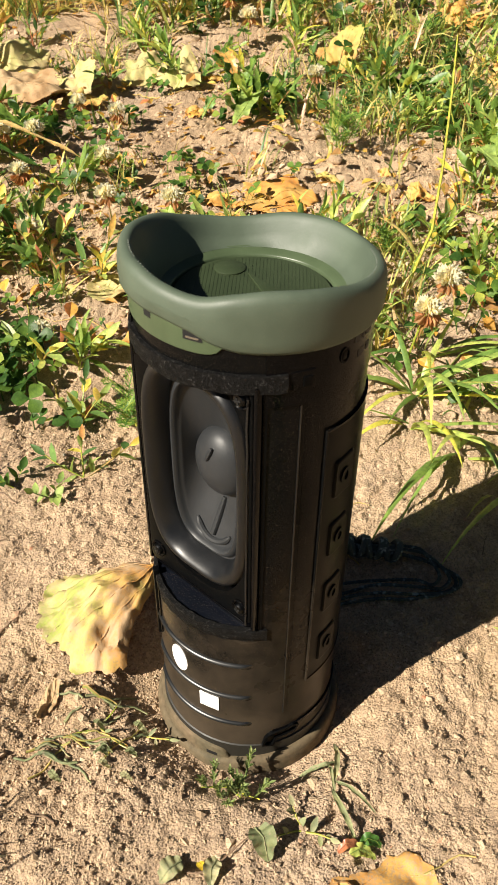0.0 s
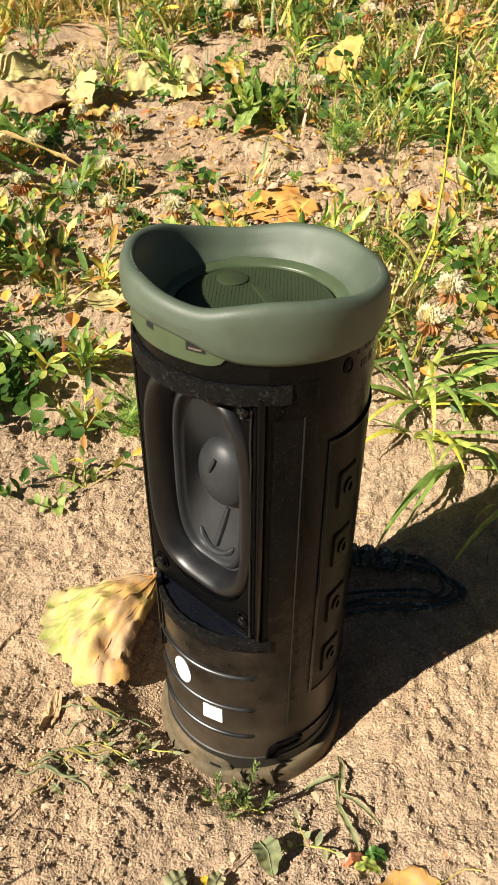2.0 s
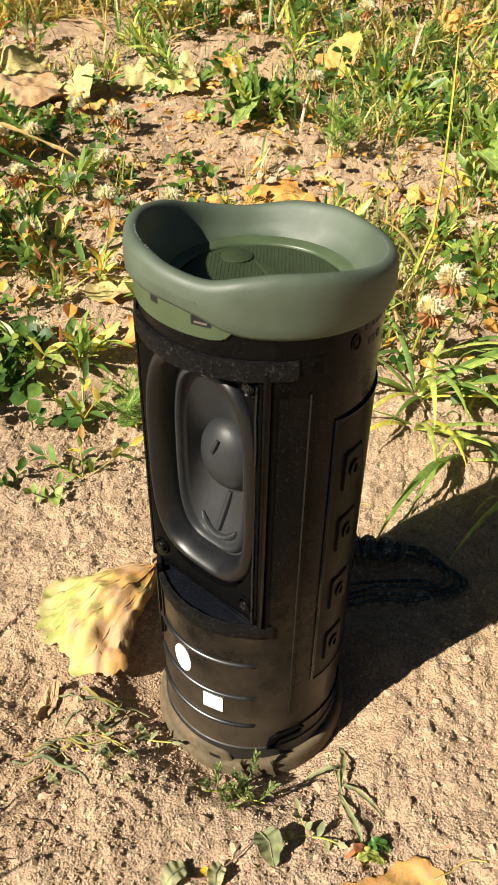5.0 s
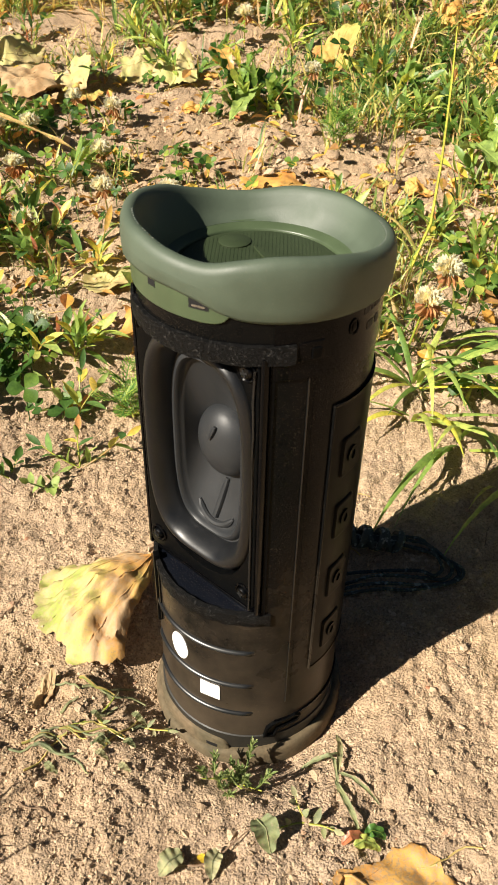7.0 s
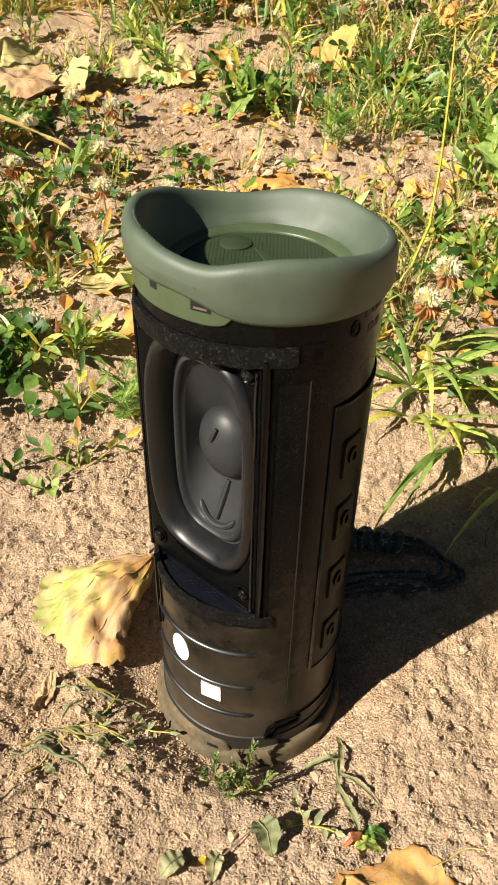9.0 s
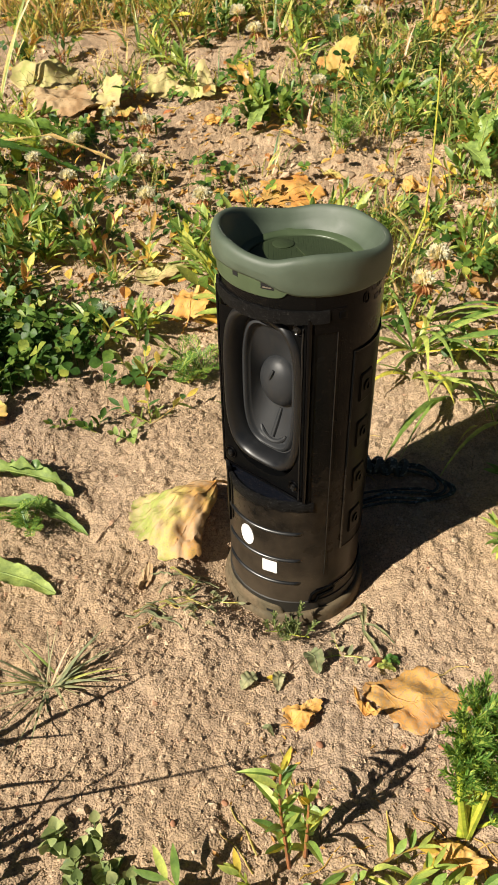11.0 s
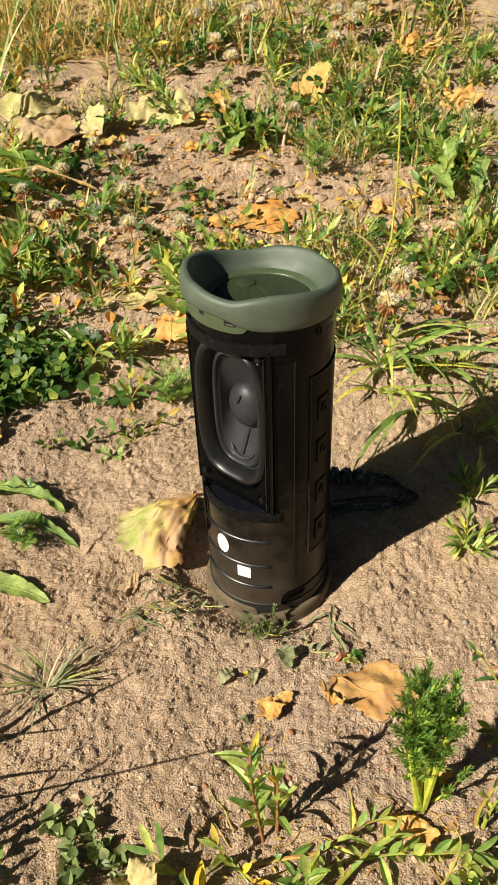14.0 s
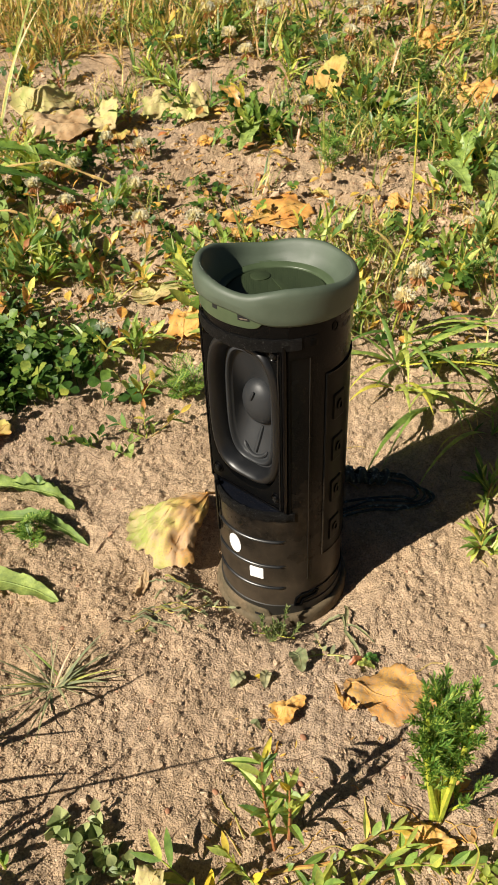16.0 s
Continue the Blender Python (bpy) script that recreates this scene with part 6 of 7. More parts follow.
# single plants near the camera
brush_weed(0.0708, -0.141, [(140, 87, 0.084, 4), (180, 82, 0.080, 0), (95, 86, 0.078, -4), (190, 76, 0.066, -8), (20, 84, 0.072, -2)], "tall bright green feathery weed with thick yellow stems", seed=1, per=26, frond=0.0115, lobe=0.0038, leaf_w=0.00060, bare_to=0.40, stem_r=0.0020)
brush_weed(0.076, -0.139, [(350, 55, 0.020, -15)], "small feathery side shoot beside the tall weed", seed=8, frond=0.010, per=4, stem_r=0.0008, bare_to=0.3)
brush_weed(-0.003, -0.046, [(200, 30, 0.014, 4), (330, 28, 0.015, 5), (300, 48, 0.013, 10), (250, 30, 0.014, 4), (20, 40, 0.010, 4)], "small dusty feathery weed at the foot of the speaker", seed=2, per=4, frond=0.0085, stem_r=0.0005, bare_to=0.2, lobe=0.0026, leaf_w=0.0007, mat=GREY_LEAF)
feathery(-0.074, 0.152, [(20, 70, 0.022, 20), (120, 60, 0.022, 20), (240, 60, 0.022, 20), (320, 55, 0.020, 20)], "fine feathery green weed beside the bare soil", frond=0.018, seed=3, per=7, stem_r=0.0008)
feathery(-0.149, 0.014, [(30, 55, 0.012, 20), (150, 50, 0.012, 20), (270, 50, 0.012, 20), (200, 60, 0.012, 20)], "small bright green feathery seedling", frond=0.012, seed=4, per=5, stem_r=0.0006, step=0.0024)
feathery(0.038, 0.520, [(40, 75, 0.030, 10), (120, 75, 0.030, 10), (250, 70, 0.030, 10), (330, 70, 0.028, 10)], "feathery green tuft on bare soil", frond=0.022, seed=5, per=7, stem_r=0.0008)
feathery(0.150, 0.300, [(40, 75, 0.022, 10), (160, 70, 0.022, 10), (280, 70, 0.022, 10)], "feathery green weed among clover", frond=0.016, seed=6, per=6, stem_r=0.0008)
feathery(0.070, 0.350, [(40, 70, 0.018, 10), (160, 70, 0.018, 10), (280, 65, 0.018, 10)], "low feathery green weed", frond=0.014, seed=7, per=6, stem_r=0.0008)

sprig([(0.001, -0.156, 0), (-0.001, -0.154, 0.018), (-0.003, -0.152, 0.038), (-0.003, -0.150, 0.058)], 24, "upright green knotweed with reddish stem and pointed leaves", 0.0125, 0.0034, 1, thick=0.0010, stem=RED_STEM, name="knotweed", mat=FRESH)
sprig([(0.007, -0.152, 0), (0.0075, -0.151, 0.018), (0.0075, -0.150, 0.038)], 18, "short upright knotweed with paired green leaves", 0.0125, 0.0036, 2, thick=0.0010, stem=RED_STEM, name="knotweed", mat=FRESH)
sprig([(-0.020, -0.188, 0), (-0.0262, -0.183, 0.004), (-0.0330, -0.176, 0.008), (-0.0440, -0.170, 0.013)], 5, "young yellow green weed with long pointed leaves", 0.0150, 0.0044, 3, up=0.7, mat=FRESH)
green_leaf([(-0.0250, -0.181, 0.001), (-0.0245, -0.178, 0.005), (-0.0238, -0.175, 0.010), (-0.0232, -0.173, 0.016)], 0.0050, "bright yellow pointed weed leaf standing up", DRY_GOLD, name="weed_leaf", crinkle=0.03)
green_leaf([(-0.0176, -0.191, 0.001), (-0.023, -0.1915, 0.004), (-0.029, -0.192, 0.004), (-0.0345, -0.192, 0.002)], 0.0062, "broad green weed leaf low on the sand", FRESH, name="weed_leaf", crinkle=0.03)
sprig([(-0.0042, -0.175, 0.0), (-0.0085, -0.171, 0.004), (-0.013, -0.168, 0.008), (-0.0175, -0.166, 0.013)], 7, "weed shoot with folded green leaves", 0.0120, 0.0036, 4, up=0.7, mat=FRESH)
sprig([(-0.010, -0.169, 0.001), (-0.004, -0.174, 0.003), (0.000, -0.179, 0.002)], 3, "yellowing weed shoot low on the soil", 0.0110, 0.0030, 5, mat=DRY_GOLD)
sprig([(-0.002, -0.167, 0.001), (0.010, -0.165, 0.002), (0.0227, -0.164, 0.003), (0.0325, -0.159, 0.005), (0.0430, -0.152, 0.007), (0.0510, -0.149, 0.007)], 15, "creeping knotweed with a reddish stem and green leaves", 0.0105, 0.0030, 6, stem=RED_STEM, thick=0.0010, mat=FRESH)
sprig([(0.0222, -0.190, 0.001), (0.0321, -0.177, 0.003), (0.041, -0.168, 0.004), (0.049, -0.160, 0.007), (0.0556, -0.157, 0.010)], 9, "thick pale stem of a creeping knotweed with narrow leaves", 0.0110, 0.0030, 8, thick=0.0014, up=0.4, mat=FRESH)
sprig([(0.0176, -0.181, 0.0), (0.0190, -0.178, 0.005), (0.0200, -0.1755, 0.010)], 8, "low leafy knotweed shoot with light green leaves", 0.0130, 0.0046, 7, mat=FRESH)
sprig([(0.0120, -0.180, 0.0), (0.0128, -0.1785, 0.005), (0.0135, -0.178, 0.009)], 5, "small leafy green shoot between stems", 0.0080, 0.0034, 17, mat=FRESH)
sprig([(0.0448, -0.164, 0.002), (0.0574, -0.163, 0.005), (0.0723, -0.164, 0.007), (0.0900, -0.163, 0.007)], 18, "creeping knotweed with long light green leaves", 0.0140, 0.0042, 9, up=0.1, mat=FRESH)
sprig([(0.0240, -0.190, 0.0), (0.0200, -0.187, 0.004), (0.0180, -0.186, 0.008)], 2, "dry orange brown stem stub", 0.0070, 0.0030, 18, stem=RED_STEM, thick=0.0012, mat=DRY_GOLD)
for k, (x, y) in enumerate(((0.0852, -0.174), (0.085, -0.184), (0.0717, -0.187), (0.0502, -0.192), (0.0602, -0.185), (0.0936, -0.181), (0.075, -0.195), (0.104, -0.176))):
    weed(x, y, [(rnd.uniform(0, 360), 50, 0.010, 0), (rnd.uniform(0, 360), 55, 0.012, 0), (rnd.uniform(0, 360), 45, 0.009, 0)], "broad leaved green weed low over the soil", "broad leaved weeds", 0.0080, 0.0048, 5, 240 + k, "weed_plant", CLOVER if k % 3 == 1 else FRESH, 25)
for k, (x, y) in enumerate(((-0.0613, -0.199), (-0.0715, -0.196), (-0.010, -0.198), (0.004, -0.196), (-0.110, -0.172), (-0.112, -0.190))):
    sprig([(x, y, 0), (x - 0.003, y + 0.002, 0.005), (x - 0.006, y + 0.003, 0.010)], 4, "small green weed shoot on the sand", 0.0120, 0.0046, 60 + k, mat=FRESH)
sprig([(0.072, -0.178, 0), (0.078, -0.172, 0.008), (0.082, -0.166, 0.020), (0.080, -0.163, 0.027)], 1, "thin pale stalk with a dry yellow tip", 0.0060, 0.0030, 11, mat=DRYGRASS)
sprig([(0.094, -0.148, 0), (0.0945, -0.147, 0.012), (0.0985, -0.145, 0.028)], 2, "thick pale green stalk of a weed", 0.0120, 0.0030, 12, thick=0.0013, mat=FRESH)
sprig([(0.097, -0.149, 0), (0.0985, -0.148, 0.012), (0.1005, -0.147, 0.022)], 3, "bent green stalk with small leaves", 0.0090, 0.0030, 13, thick=0.0010, mat=FRESH)
dead_leaf(0.066, -0.150, 0.013, -20, DRY_ORANGE, "small curled orange leaf under the weeds", 31, 2, 0.2, 1.9, 0.006, 0.003, 0.002, (0, 0.2), 0.0)
dead_leaf(0.080, -0.128, 0.009, 20, DRY_ORANGE, "small curled orange leaf bit", 32, 2, 0.2, 1.6, 0.006, 0.003, 0.002, (0, 0.2), 0.0)
for k, (x, y) in enumerate(((-0.090, -0.156), (-0.076, -0.154), (-0.080, -0.166), (-0.066, -0.162), (-0.060, -0.172), (-0.078, -0.176))):
    weed(x, y, [(rnd.uniform(0, 360), 45, 0.008, 0), (rnd.uniform(0, 360), 55, 0.009, 0), (rnd.uniform(0, 360), 40, 0.007, 0)], "crumpled grey green clover plant on the sand", "grey clover", 0.0076, 0.0068, 4, 40 + k, "clover_plant", GREY_LEAF, 10)
grass_plant(-0.178, -0.150, [(60, 80, 0.11, 0.003, 20), (100, 75, 0.10, 0.003, 20), (20, 70, 0.10, 0.003, 30), (150, 80, 0.09, 0.003, 20), (260, 70, 0.08, 0.003, 30), (320, 70, 0.07, 0.003, 30)], "grass tuft at the edge of the bare sand", seed=31)
grass_plant(-0.150, -0.190, [(60, 80, 0.08, 0.003, 20), (100, 75, 0.07, 0.003, 20), (20, 70, 0.07, 0.003, 30), (200, 80, 0.06, 0.003, 20)], "low grass tuft at the edge of the bare sand", seed=32)
weed(0.122, -0.118, [(100, 55, 0.026, 10), (160, 40, 0.022, 10), (60, 60, 0.024, 10)], "leafy green weed in the shade of taller grass", seed=5, leaf=0.012, leaf_w=0.0045, pairs=6, mat=CLOVER)
weed(0.118, -0.085, [(160, 60, 0.030, 10), (110, 70, 0.030, 10)], "thin stalked green weed", seed=6, leaf=0.012, leaf_w=0.0030, pairs=5)
for k, (pts, w) in enumerate((
        ([(0.0354, -0.0245, 0.001), (0.0362, -0.0310, 0.003), (0.0358, -0.0380, 0.004), (0.0346, -0.0440, 0.003), (0.0350, -0.0510, 0.001)], 0.0021),
        ([(0.0223, -0.0385, 0.001), (0.0270, -0.0375, 0.003), (0.0320, -0.0365, 0.004), (0.0360, -0.0340, 0.001)], 0.0018),
        ([(0.0340, -0.0470, 0.002), (0.0370, -0.0540, 0.004), (0.0398, -0.0600, 0.004), (0.0425, -0.0650, 0.001)], 0.0022),
        ([(0.0350, -0.0440, 0.003), (0.0400, -0.0470, 0.004), (0.0450, -0.0500, 0.003), (0.0500, -0.0530, 0.001)], 0.0016),
        ([(0.0310, -0.0330, 0.001), (0.0335, -0.0400, 0.005), (0.0345, -0.0470, 0.003)], 0.0014))):
    green_leaf(pts, w, "wilted grey green strap leaf lying on the soil", WILT_LEAF, name="weed_leaf", crinkle=0.12, fold=0.5)
weed(-0.056, -0.030, [(200, 7, 0.014, 5), (330, 6, 0.016, 3), (60, 8, 0.012, 5)], "tiny wilted weed trampled into soil", seed=10, leaf=0.005, leaf_w=0.0016, pairs=3, mat=WILT_LEAF)
weed(-0.040, -0.028, [(350, 6, 0.012, 0), (250, 8, 0.010, 3)], "trampled green weed sprig beside the speaker", seed=11, leaf=0.006, leaf_w=0.0022, pairs=3, mat=WILT_LEAF)
weed(0.0246, -0.0625, [(200, 15, 0.012, 0), (340, 20, 0.010, 0), (120, 20, 0.009, 0)], "small trampled grey green weed with crumpled leaves", seed=12, leaf=0.006, leaf_w=0.0030, pairs=3, mat=WILT_LEAF)
sprig([(-0.0200, -0.0770, 0.001), (-0.0120, -0.0800, 0.0025), (-0.0050, -0.0770, 0.002), (0.0020, -0.0710, 0.003), (0.0085, -0.0650, 0.002)], 0, "thin dry brown stem between wilted leaves", 0.005, 0.002, 73, stem=BARK, thick=0.0004, tip=False)
green_leaf([(-0.0110, -0.0760, 0.002), (-0.0095, -0.0775, 0.004), (-0.0080, -0.0790, 0.002)], 0.0026, "tiny yellow leaf on a wilted stem", DRY_GOLD, name="weed_leaf", crinkle=0.03)
green_leaf([(-0.0120, -0.1020, 0.001), (-0.0095, -0.1030, 0.003), (-0.0070, -0.1050, 0.001)], 0.0030, "tiny grey green leaf in the sand", WILT_LEAF, name="weed_leaf", crinkle=0.05)
weed(-0.095, 0.107, [(30, 25, 0.030, 0), (170, 30, 0.024, 0), (100, 40, 0.020, 0)], "sprawling weed with yellow and green leaves", seed=13, leaf=0.014, leaf_w=0.0048, pairs=6)
weed(-0.128, 0.098, [(60, 50, 0.010, 0), (200, 45, 0.010, 0)], "small round leaved seedling", seed=14, leaf=0.010, leaf_w=0.0062, pairs=4, mat=CLOVER)
weed(-0.108, 0.092, [(60, 50, 0.010, 0), (220, 45, 0.012, 0), (320, 40, 0.010, 0)], "small pale seedling on bare soil", seed=15, leaf=0.008, leaf_w=0.0045, pairs=4, mat=PALE_LEAF)
weed(-0.150, 0.100, [(60, 50, 0.010, 0), (220, 45, 0.012, 0)], "small dark seedling on bare soil", seed=16, leaf=0.008, leaf_w=0.0036, pairs=4, mat=CLOVER)
weed(-0.107, 0.145, [(80, 60, 0.028, 10), (160, 55, 0.022, 10), (20, 60, 0.024, 10)], "green weed with narrow pointed leaves", seed=17, leaf=0.018, leaf_w=0.0050, pairs=5)

# more weeds over the middle ground: leafy sprigs with lance-shaped leaves
def lance_weed(x, y, stems, label, leaf, leaf_w, pairs, seed, mat, split, rise=50):
    """Upright stems set with lance-shaped leaves; each leaf its own part, or the leaves of a stem as one."""
    r = random.Random(seed)
    t = thing("leafy_weed", x, y, gz(x, y) - 0.001, label, "weed", "leafy weeds")
    for az, el, ln, bend in stems:
        path = stem_path((r.uniform(-0.004, 0.004), r.uniform(-0.004, 0.004), 0), az, el, ln, bend, 8, 8)
        part("stem", Mesh().tube(path, [0.0009 * (1 - 0.5 * k / 8) for k in range(9)], 5), r.choice((STEM, STEM, RED_STEM)), t)
        m = Mesh()
        for k in range(pairs + 1):
            s = min(1.0, 0.10 + 0.90 * (k + r.uniform(0, 0.5)) / pairs)
            i = min(int(s * 8), 7)
            p = path[i].lerp(path[i + 1], s * 8 - i)
            d = (path[i + 1] - path[i]).normalized()
            out = d.orthogonal().normalized()
            out.rotate(Matrix.Rotation(radians(137.5 * k + r.uniform(-30, 30)), 3, d))
            e = radians(rise + 25 * s + r.uniform(-25, 20))
            one = leaflet(m if not split else Mesh(), p, out * math.cos(e) + d * math.sin(e), UP - out * 0.6, leaf * r.uniform(0.55, 1.15), leaf_w * r.uniform(0.7, 1.15), 0.35, r.uniform(-0.05, 0.40), 0.5)
            if split:
                part("leaf", one, mat, t)
        if not split:
            part("leaves", m, mat, t)
    return t


def stems_of(r, n, ln):
    return [(r.uniform(0, 360), r.uniform(40, 86), ln * r.uniform(0.6, 1.2), r.uniform(-5, 20)) for _ in range(n)]


lance_weed(0.126, 0.056, [(60, 70, 0.022, 10), (110, 65, 0.018, 10), (160, 55, 0.014, 20), (20, 55, 0.018, 10), (250, 50, 0.010, 10)], "bushy light green weed with narrow leaves on bare soil", 0.015, 0.0026, 9, 7, FRESH, True, 62)
lance_weed(0.118, 0.010, [(90, 75, 0.020, 0), (150, 55, 0.014, 10), (40, 55, 0.016, 10), (220, 50, 0.012, 20), (300, 60, 0.012, 0)], "low bushy light green weed on bare soil", 0.013, 0.0028, 9, 8, FRESH, True, 58)
kinds = ((3, 0.034, 0.022, 0.0056, WEED), (4, 0.028, 0.020, 0.0046, FRESH), (3, 0.042, 0.024, 0.0062, FRESH), (4, 0.022, 0.017, 0.0070, WEED), (5, 0.026, 0.024, 0.0036, FRESH), (3, 0.024, 0.016, 0.0088, CLOVER))
near_shapes, far_shapes = [], []
for k, (n, ln, leaf, lw, mat) in enumerate(kinds):
    r = random.Random(90 + k)
    for split, shapes in ((True, near_shapes), (False, far_shapes)):
        if split and k > 3:
            continue
        x, y = (-0.13 + 0.034 * k, 0.300 + 0.012 * k) if split else (-0.20 + 0.07 * k, 0.66 + 0.02 * k)
        shapes.append(lance_weed(x, y, stems_of(r, n, ln), "small leafy green weed with pointed leaves on the soil", leaf, lw, 6, 100 + k, mat, split))
r = random.Random(5)
placed = 0
while placed < 225:
    u = r.random()
    if u < 0.32:
        x, y = r.uniform(-0.55, 0.45), r.uniform(0.74, 1.30)
    elif u < 0.76:
        x, y = r.uniform(-0.32, 0.03), r.uniform(0.19, 0.62)
    else:
        x, y = r.uniform(0.05, 0.34), r.uniform(0.24, 0.80)
    if float(vnoise(x, y, 0.06, 6)) + 0.4 * float(vnoise(x, y, 0.025, 7)) < -0.10 + 0.1 * (y < 0.62) or bare(x, y):
        continue
    placed += 1
    s = r.uniform(0.65, 1.25)
    near = y < 0.40
    copy_thing(r.choice(near_shapes if near and placed % 2 else far_shapes), pose(x, y, gz(x, y) - 0.001, r.uniform(-10, 10), r.uniform(-10, 10), r.uniform(0, 360)) @ Matrix.Diagonal((s, s, s, 1)))

# arching grass beside the speaker and single blades
grass_plant(0.084, 0.196, [(205, 40, 0.060, 0.0040, 55), (235, 35, 0.075, 0.0036, 60), (268, 60, 0.080, 0.0046, 110), (285, 62, 0.085, 0.0046, 105), (300, 55, 0.085, 0.0040, 90), (320, 45, 0.100, 0.0048, 70), (340, 40, 0.110, 0.0048, 65), (5, 40, 0.100, 0.0044, 60), (20, 35, 0.090, 0.0040, 50), (180, 30, 0.055, 0.0032, 40), (150, 40, 0.060, 0.0032, 50), (60, 60, 0.060, 0.0034, 60), (245, 30, 0.060, 0.0030, 40), (110, 50, 0.060, 0.0030, 60), (330, 25, 0.120, 0.0036, 35)], "sprawling tuft of broad arching green grass blades", seed=1, mat=FRESH, thin=1.25)
grass_plant(0.078, 0.166, [(190, 30, 0.055, 0.0034, 35), (225, 40, 0.050, 0.0036, 70), (275, 55, 0.060, 0.0042, 110), (310, 30, 0.090, 0.0040, 40), (345, 25, 0.085, 0.0036, 40), (290, 50, 0.062, 0.0040, 100)], "low tuft of green grass over bare soil", seed=2, mat=FRESH, thin=1.25)
for k, (x, y, count) in enumerate(((0.104, 0.150, 6), (0.128, 0.196, 6), (0.092, 0.232, 6), (0.140, 0.120, 5))):
    r = random.Random(400 + k)
    grass_plant(x, y, [(r.uniform(170, 400), r.uniform(22, 62), r.uniform(0.045, 0.100), r.uniform(0.0028, 0.0044), r.uniform(30, 95)) for _ in range(count)], "sprawling broad light green grass over bare soil", "sprawling grass tufts", seed=40 + k, mat=FRESH, thin=1.2)
grass_plant(-0.112, -0.086, [(5, 20, 0.042, 0.0016, 15), (25, 35, 0.034, 0.0014, 30), (170, 18, 0.045, 0.0014, 15), (195, 15, 0.050, 0.0015, 10), (220, 20, 0.045, 0.0013, 20), (75, 60, 0.034, 0.0013, 30), (100, 55, 0.030, 0.0012, 30), (250, 20, 0.040, 0.0014, 15), (265, 20, 0.044, 0.0014, 15), (140, 30, 0.036, 0.0014, 20), (330, 25, 0.024, 0.0013, 20), (55, 45, 0.030, 0.0013, 25)], "dry thin grass tuft with spreading blades", seed=3, thin=0.6, mat=WILT_LEAF)
grass_plant(-0.110, -0.083, [(10, 30, 0.036, 0.0022, 35), (60, 50, 0.026, 0.0020, 30), (150, 40, 0.030, 0.0020, 40), (200, 30, 0.034, 0.0020, 30)], "few green grass blades in the dry tuft", seed=4, thin=0.65)
r = random.Random(77)
grass_plant(-0.112, -0.084, [(r.uniform(0, 360), r.uniform(5, 50), r.uniform(0.018, 0.042), 0.0016, r.uniform(10, 50)) for _ in range(22)], "tangle of short olive grass blades in the sand", seed=14, mat=WILT_LEAF)
for k, (x0, y0, x1, y1, h) in enumerate(((-0.170, -0.155, -0.098, -0.188, 0.100), (-0.182, -0.120, -0.150, -0.150, 0.050))):
    tall = thing("grass_stalk", x0, y0, gz(x0, y0), "tall thin leaning grass stalk at the edge of the sand", "grass")
    part("stem", Mesh().tube([((x1 - x0) * q, (y1 - y0) * q, h * q ** 1.15) for q in (0, 0.2, 0.4, 0.6, 0.8, 1.0)], [0.0007, 0.0007, 0.0006, 0.0006, 0.0005, 0.0004], 6), STEM, tall)
grass_plant(-0.040, 0.120, [(250, 75, 0.034, 0.0034, 30), (280, 70, 0.028, 0.0034, 40), (230, 70, 0.026, 0.0030, 40)], "short bright green grass blades on bare soil", seed=5)
grass_plant(0.030, 0.525, [(100, 86, 0.070, 0.0030, 5), (60, 70, 0.040, 0.0026, 30), (150, 75, 0.040, 0.0026, 30)], "upright green grass blades on bare soil", seed=6)
grass_plant(-0.348, 0.625, [(60, 60, 0.26, 0.0050, 20), (75, 70, 0.20, 0.0040, 15), (30, 70, 0.16, 0.0040, 30)], "tall green grass stalk", seed=7)
grass_plant(0.000, 0.570, [(110, 80, 0.075, 0.0030, 15), (60, 75, 0.050, 0.0030, 30), (160, 70, 0.05, 0.0030, 30), (250, 60, 0.05, 0.0034, 60)], "green grass tuft on cloddy soil", seed=8)
stalk = thing("grass_stalk", 0.088, 0.322, gz(0.088, 0.322), "single tall thin green grass stalk", "grass")
part("stem", Mesh().tube([(0, 0, 0), (0.006, 0.006, 0.018), (0.0125, 0.014, 0.034), (0.0150, 0.026, 0.075), (0.0155, 0.040, 0.120), (0.0150, 0.050, 0.150)], [0.0012, 0.0011, 0.0010, 0.0009, 0.0008, 0.0005], 6), BRIGHT_STEM, stalk)
part("blade", blade(Mesh(), (0.004, 0.006, 0.018), 150, 0.045, 0.0040, 50, 60, 8), GRASS, stalk)


# small dead leaf bits between the weeds, as one mass
def litter(count, seed):
    r = random.Random(seed)
    m = Mesh()
    for k in range(count):
        x, y = (r.uniform(-0.34, 0.30), r.uniform(0.20, 0.62)) if k < count * 0.6 else (r.uniform(-0.5, 0.42), r.uniform(0.6, 1.1))
        if k > count - 120:
            x, y = r.uniform(-0.03, 0.14), r.uniform(-0.20, -0.10)
        elif abs(x) < 0.05 and y < 0.3:
            continue
        a, e = r.uniform(0, 6.28), r.uniform(-0.1, 0.6)
        near = y < 0
        size = r.uniform(0.0015, 0.0040) if near else r.uniform(0.004, 0.014)
        leaflet(m, (x, y, gz(x, y) + (r.uniform(0.0006, 0.002) if near else r.uniform(0.001, 0.016))), (math.cos(a), math.sin(a), e), (r.uniform(-0.6, 0.6), r.uniform(-0.6, 0.6), 1), size, size * (r.uniform(0.15, 0.4) if near else r.uniform(0.2, 0.7)), 0.4, r.uniform(-0.3, 0.5), 0.5, 4)
    tagged(part("leaf_litter", m, LITTER, None), "scattered small orange, yellow and brown dead leaf bits", "litter", kind="stuff")


litter(1620, 77)


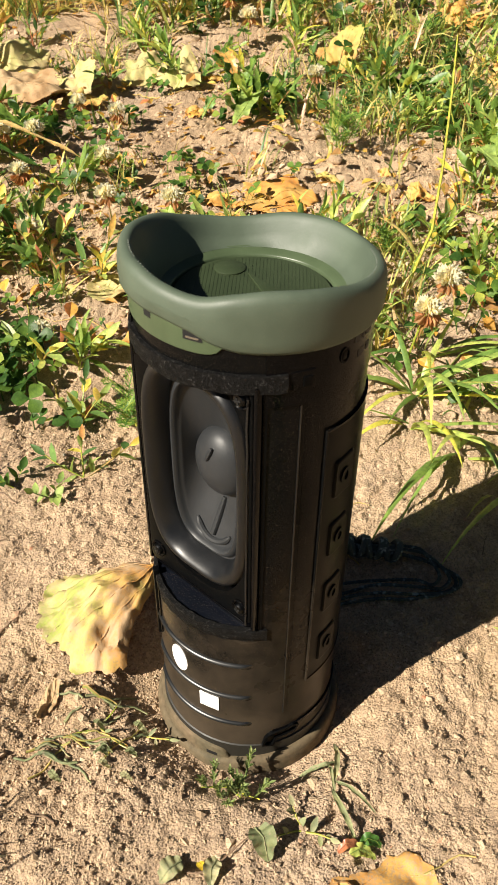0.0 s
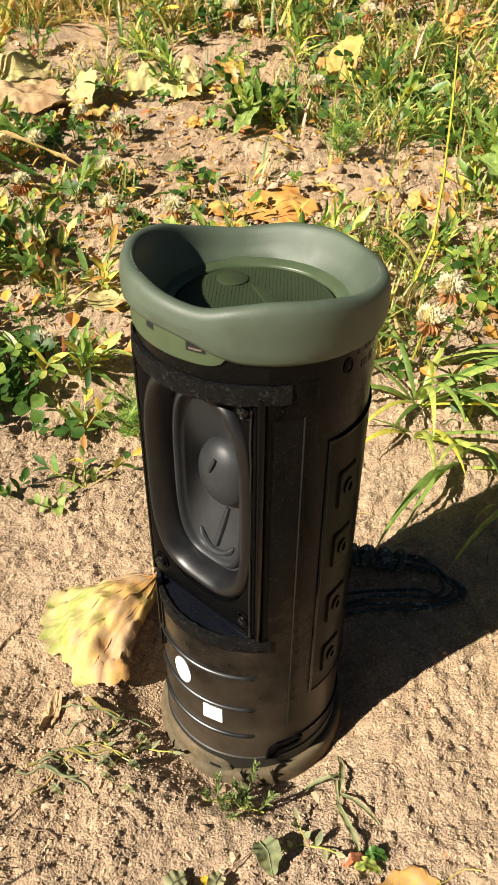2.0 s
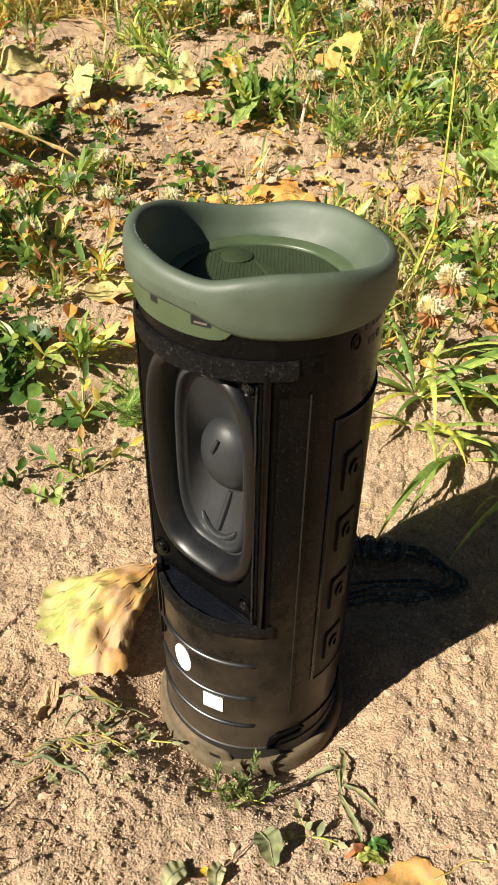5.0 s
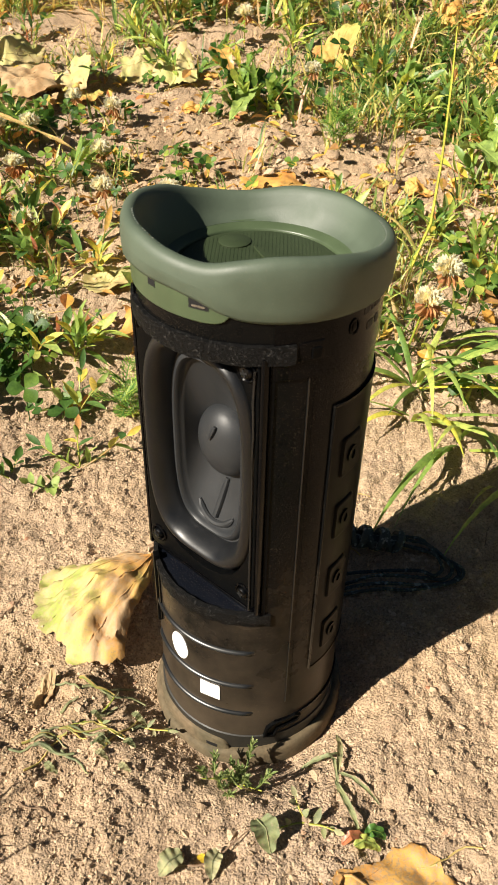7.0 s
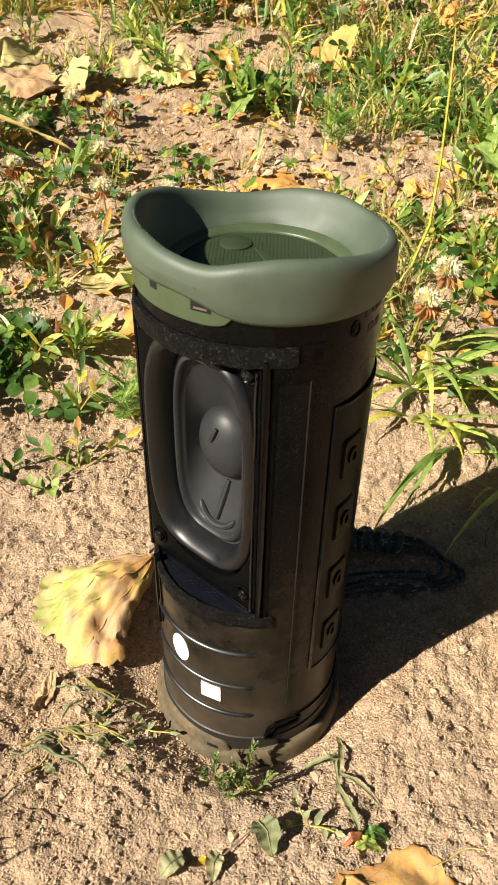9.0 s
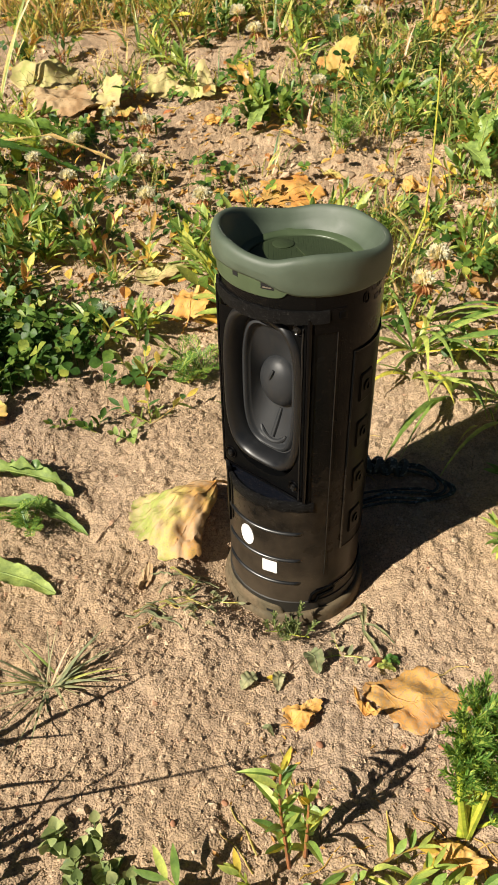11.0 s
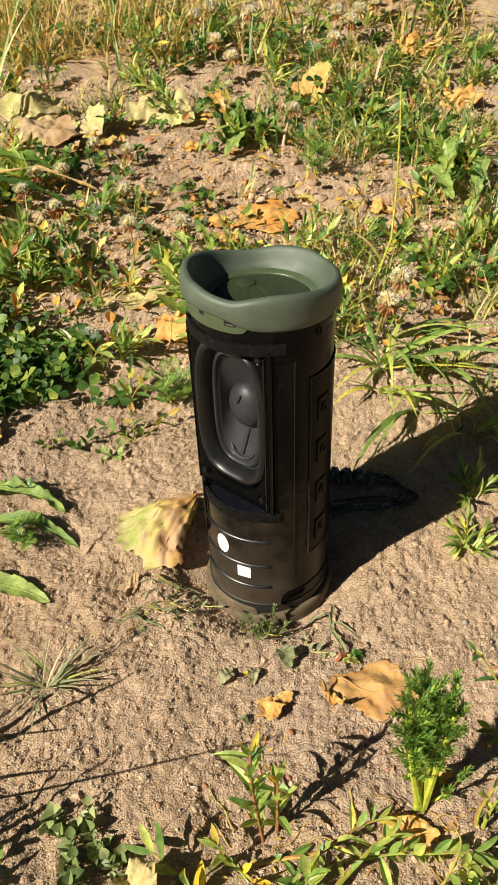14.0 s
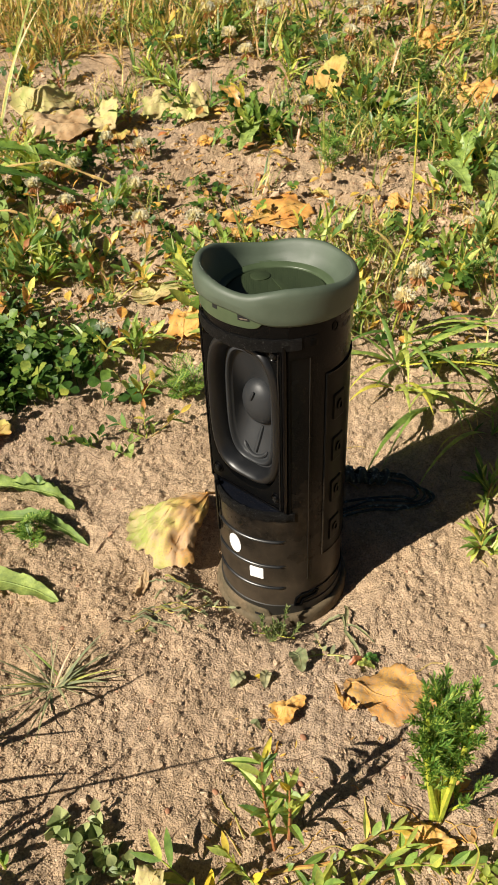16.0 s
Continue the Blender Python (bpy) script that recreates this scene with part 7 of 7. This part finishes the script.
# seeds, pebbles and twigs
def pebble(x, y, s, mat, name, label, seed, flat=0.7, stretch=1.0):
    r = random.Random(seed)
    bm = bmesh.new()
    bmesh.ops.create_icosphere(bm, subdivisions=2, radius=1)
    off = Vector((r.uniform(-9, 9), r.uniform(-9, 9), 0))
    for v in bm.verts:
        k = 1 + 0.42 * noise.noise(v.co * 1.5 + off)
        v.co = Vector((v.co.x * s * stretch, v.co.y * s, v.co.z * s * flat)) * k
    me = bpy.data.meshes.new(name)
    bm.to_mesh(me)
    bm.free()
    me.materials.append(mat)
    me.polygons.foreach_set("use_smooth", [True] * len(me.polygons))
    ob = new(name, me)
    ob.matrix_basis = pose(x, y, gz(x, y) + s * flat * 0.55, 0, 0, r.uniform(0, 360))
    return tagged(ob, label, name.replace("_", " "), "seeds on the soil" if name == "seed" else "pebbles")


SEED = plain("red_brown_seed", (0.36, 0.17, 0.09), 0.7, dust=0.8)
STONE = plain("grey_stone", (0.36, 0.31, 0.25), 0.85, grain=0.3, dust=0.3)
for k, (x, y) in enumerate(((0.013, -0.107), (0.050, -0.105), (0.058, -0.124), (0.012, -0.128), (-0.026, -0.135), (-0.046, -0.145), (0.071, -0.006), (-0.108, 0.058), (-0.160, 0.060), (-0.120, -0.006), (-0.116, -0.050), (0.066, -0.105), (-0.190, 0.075))):
    pebble(x, y, rnd.uniform(0.0009, 0.0014), SEED, "seed", "small reddish brown seed on the soil", k, 0.55, 1.35)
for k in range(9):
    x, y = rnd.uniform(-0.17, 0.14), rnd.uniform(-0.17, 0.16)
    if math.hypot(x, y) > 0.05:
        pebble(x, y, rnd.uniform(0.0010, 0.0018), STONE, "pebble", "small pale grey pebble in the soil", 200 + k, 0.6, 1.3)
for k in range(16):
    x, y, s = rnd.uniform(-0.10, 0.10), rnd.uniform(0.40, 0.62), rnd.uniform(0.003, 0.006)
    pebble(x, y, s, SOIL, "soil_clod", "dry clod of grey brown soil", 300 + k, 0.7, 1.2)


def twig(x, y, turn, length, label, mat=BARK, thick=0.0007, seed=0):
    r = random.Random(seed)
    t = thing("twig", x, y, gz(x, y), label, "twig", "twigs and straws")
    pts = []
    for k in range(9):
        s = (k / 8 - 0.5) * length
        u, v = s * math.cos(radians(turn)), s * math.sin(radians(turn))
        v += 0.06 * length * math.sin(k * 0.9 + seed)
        pts.append((u, v, gz(x + u, y + v) - gz(x, y) + thick * r.uniform(0.8, 2.0)))
    part("stick", Mesh().tube(pts, [thick * (1 - 0.05 * k) for k in range(9)], 6), mat, t)


for k in range(30):
    x, y = rnd.uniform(-0.16, 0.13), rnd.uniform(-0.16, 0.14)
    if math.hypot(x, y) > 0.055:
        twig(x, y, rnd.uniform(0, 180), rnd.uniform(0.008, 0.026), "short dry brown twig on the soil", rnd.choice((BARK, BARK, DRYGRASS)), rnd.uniform(0.0002, 0.0005), k)
for k in range(22):
    twig(rnd.uniform(-0.078, -0.036), rnd.uniform(-0.056, -0.016), rnd.uniform(-40, 60), rnd.uniform(0.006, 0.022), "trampled grey green weed strand on the soil", rnd.choice((WILT_LEAF, WILT_LEAF, DRYGRASS)), rnd.uniform(0.0004, 0.0008), 110 + k)
for k in range(9):
    x, y = rnd.uniform(-0.075, -0.036), rnd.uniform(-0.055, -0.018)
    green_leaf([(x, y, 0.001), (x + 0.002, y - 0.002, 0.003), (x + 0.005, y - 0.003, 0.001)], rnd.uniform(0.0016, 0.0030), "small trampled grey green leaf on the soil", WILT_LEAF, name="weed_leaf", crinkle=0.1)
for k in range(36):
    x, y = rnd.uniform(-0.30, 0.25), rnd.uniform(0.16, 0.70)
    twig(x, y, rnd.uniform(0, 180), rnd.uniform(0.015, 0.06), "dry straw lying on the soil", rnd.choice((BARK, DRYGRASS, DRYGRASS)), rnd.uniform(0.0004, 0.0010), 50 + k)

for k in range(26):
    a = rnd.uniform(0, 360)
    d = rnd.uniform(0.004, 0.016)
    twig(0.070 + d * math.cos(radians(a)), -0.143 + d * math.sin(radians(a)), a + rnd.uniform(-25, 25), rnd.uniform(0.008, 0.020), "dry orange brown stem at the foot of the weed", rnd.choice((LITTER, BARK, LITTER)), rnd.uniform(0.0003, 0.0006), 150 + k)
for k in range(34):
    twig(rnd.uniform(-0.02, 0.12), rnd.uniform(-0.195, -0.115), rnd.uniform(0, 180), rnd.uniform(0.008, 0.030), "thin dry stem lying between the weeds", rnd.choice((BARK, LITTER, DRYGRASS)), rnd.uniform(0.00025, 0.0006), 200 + k)
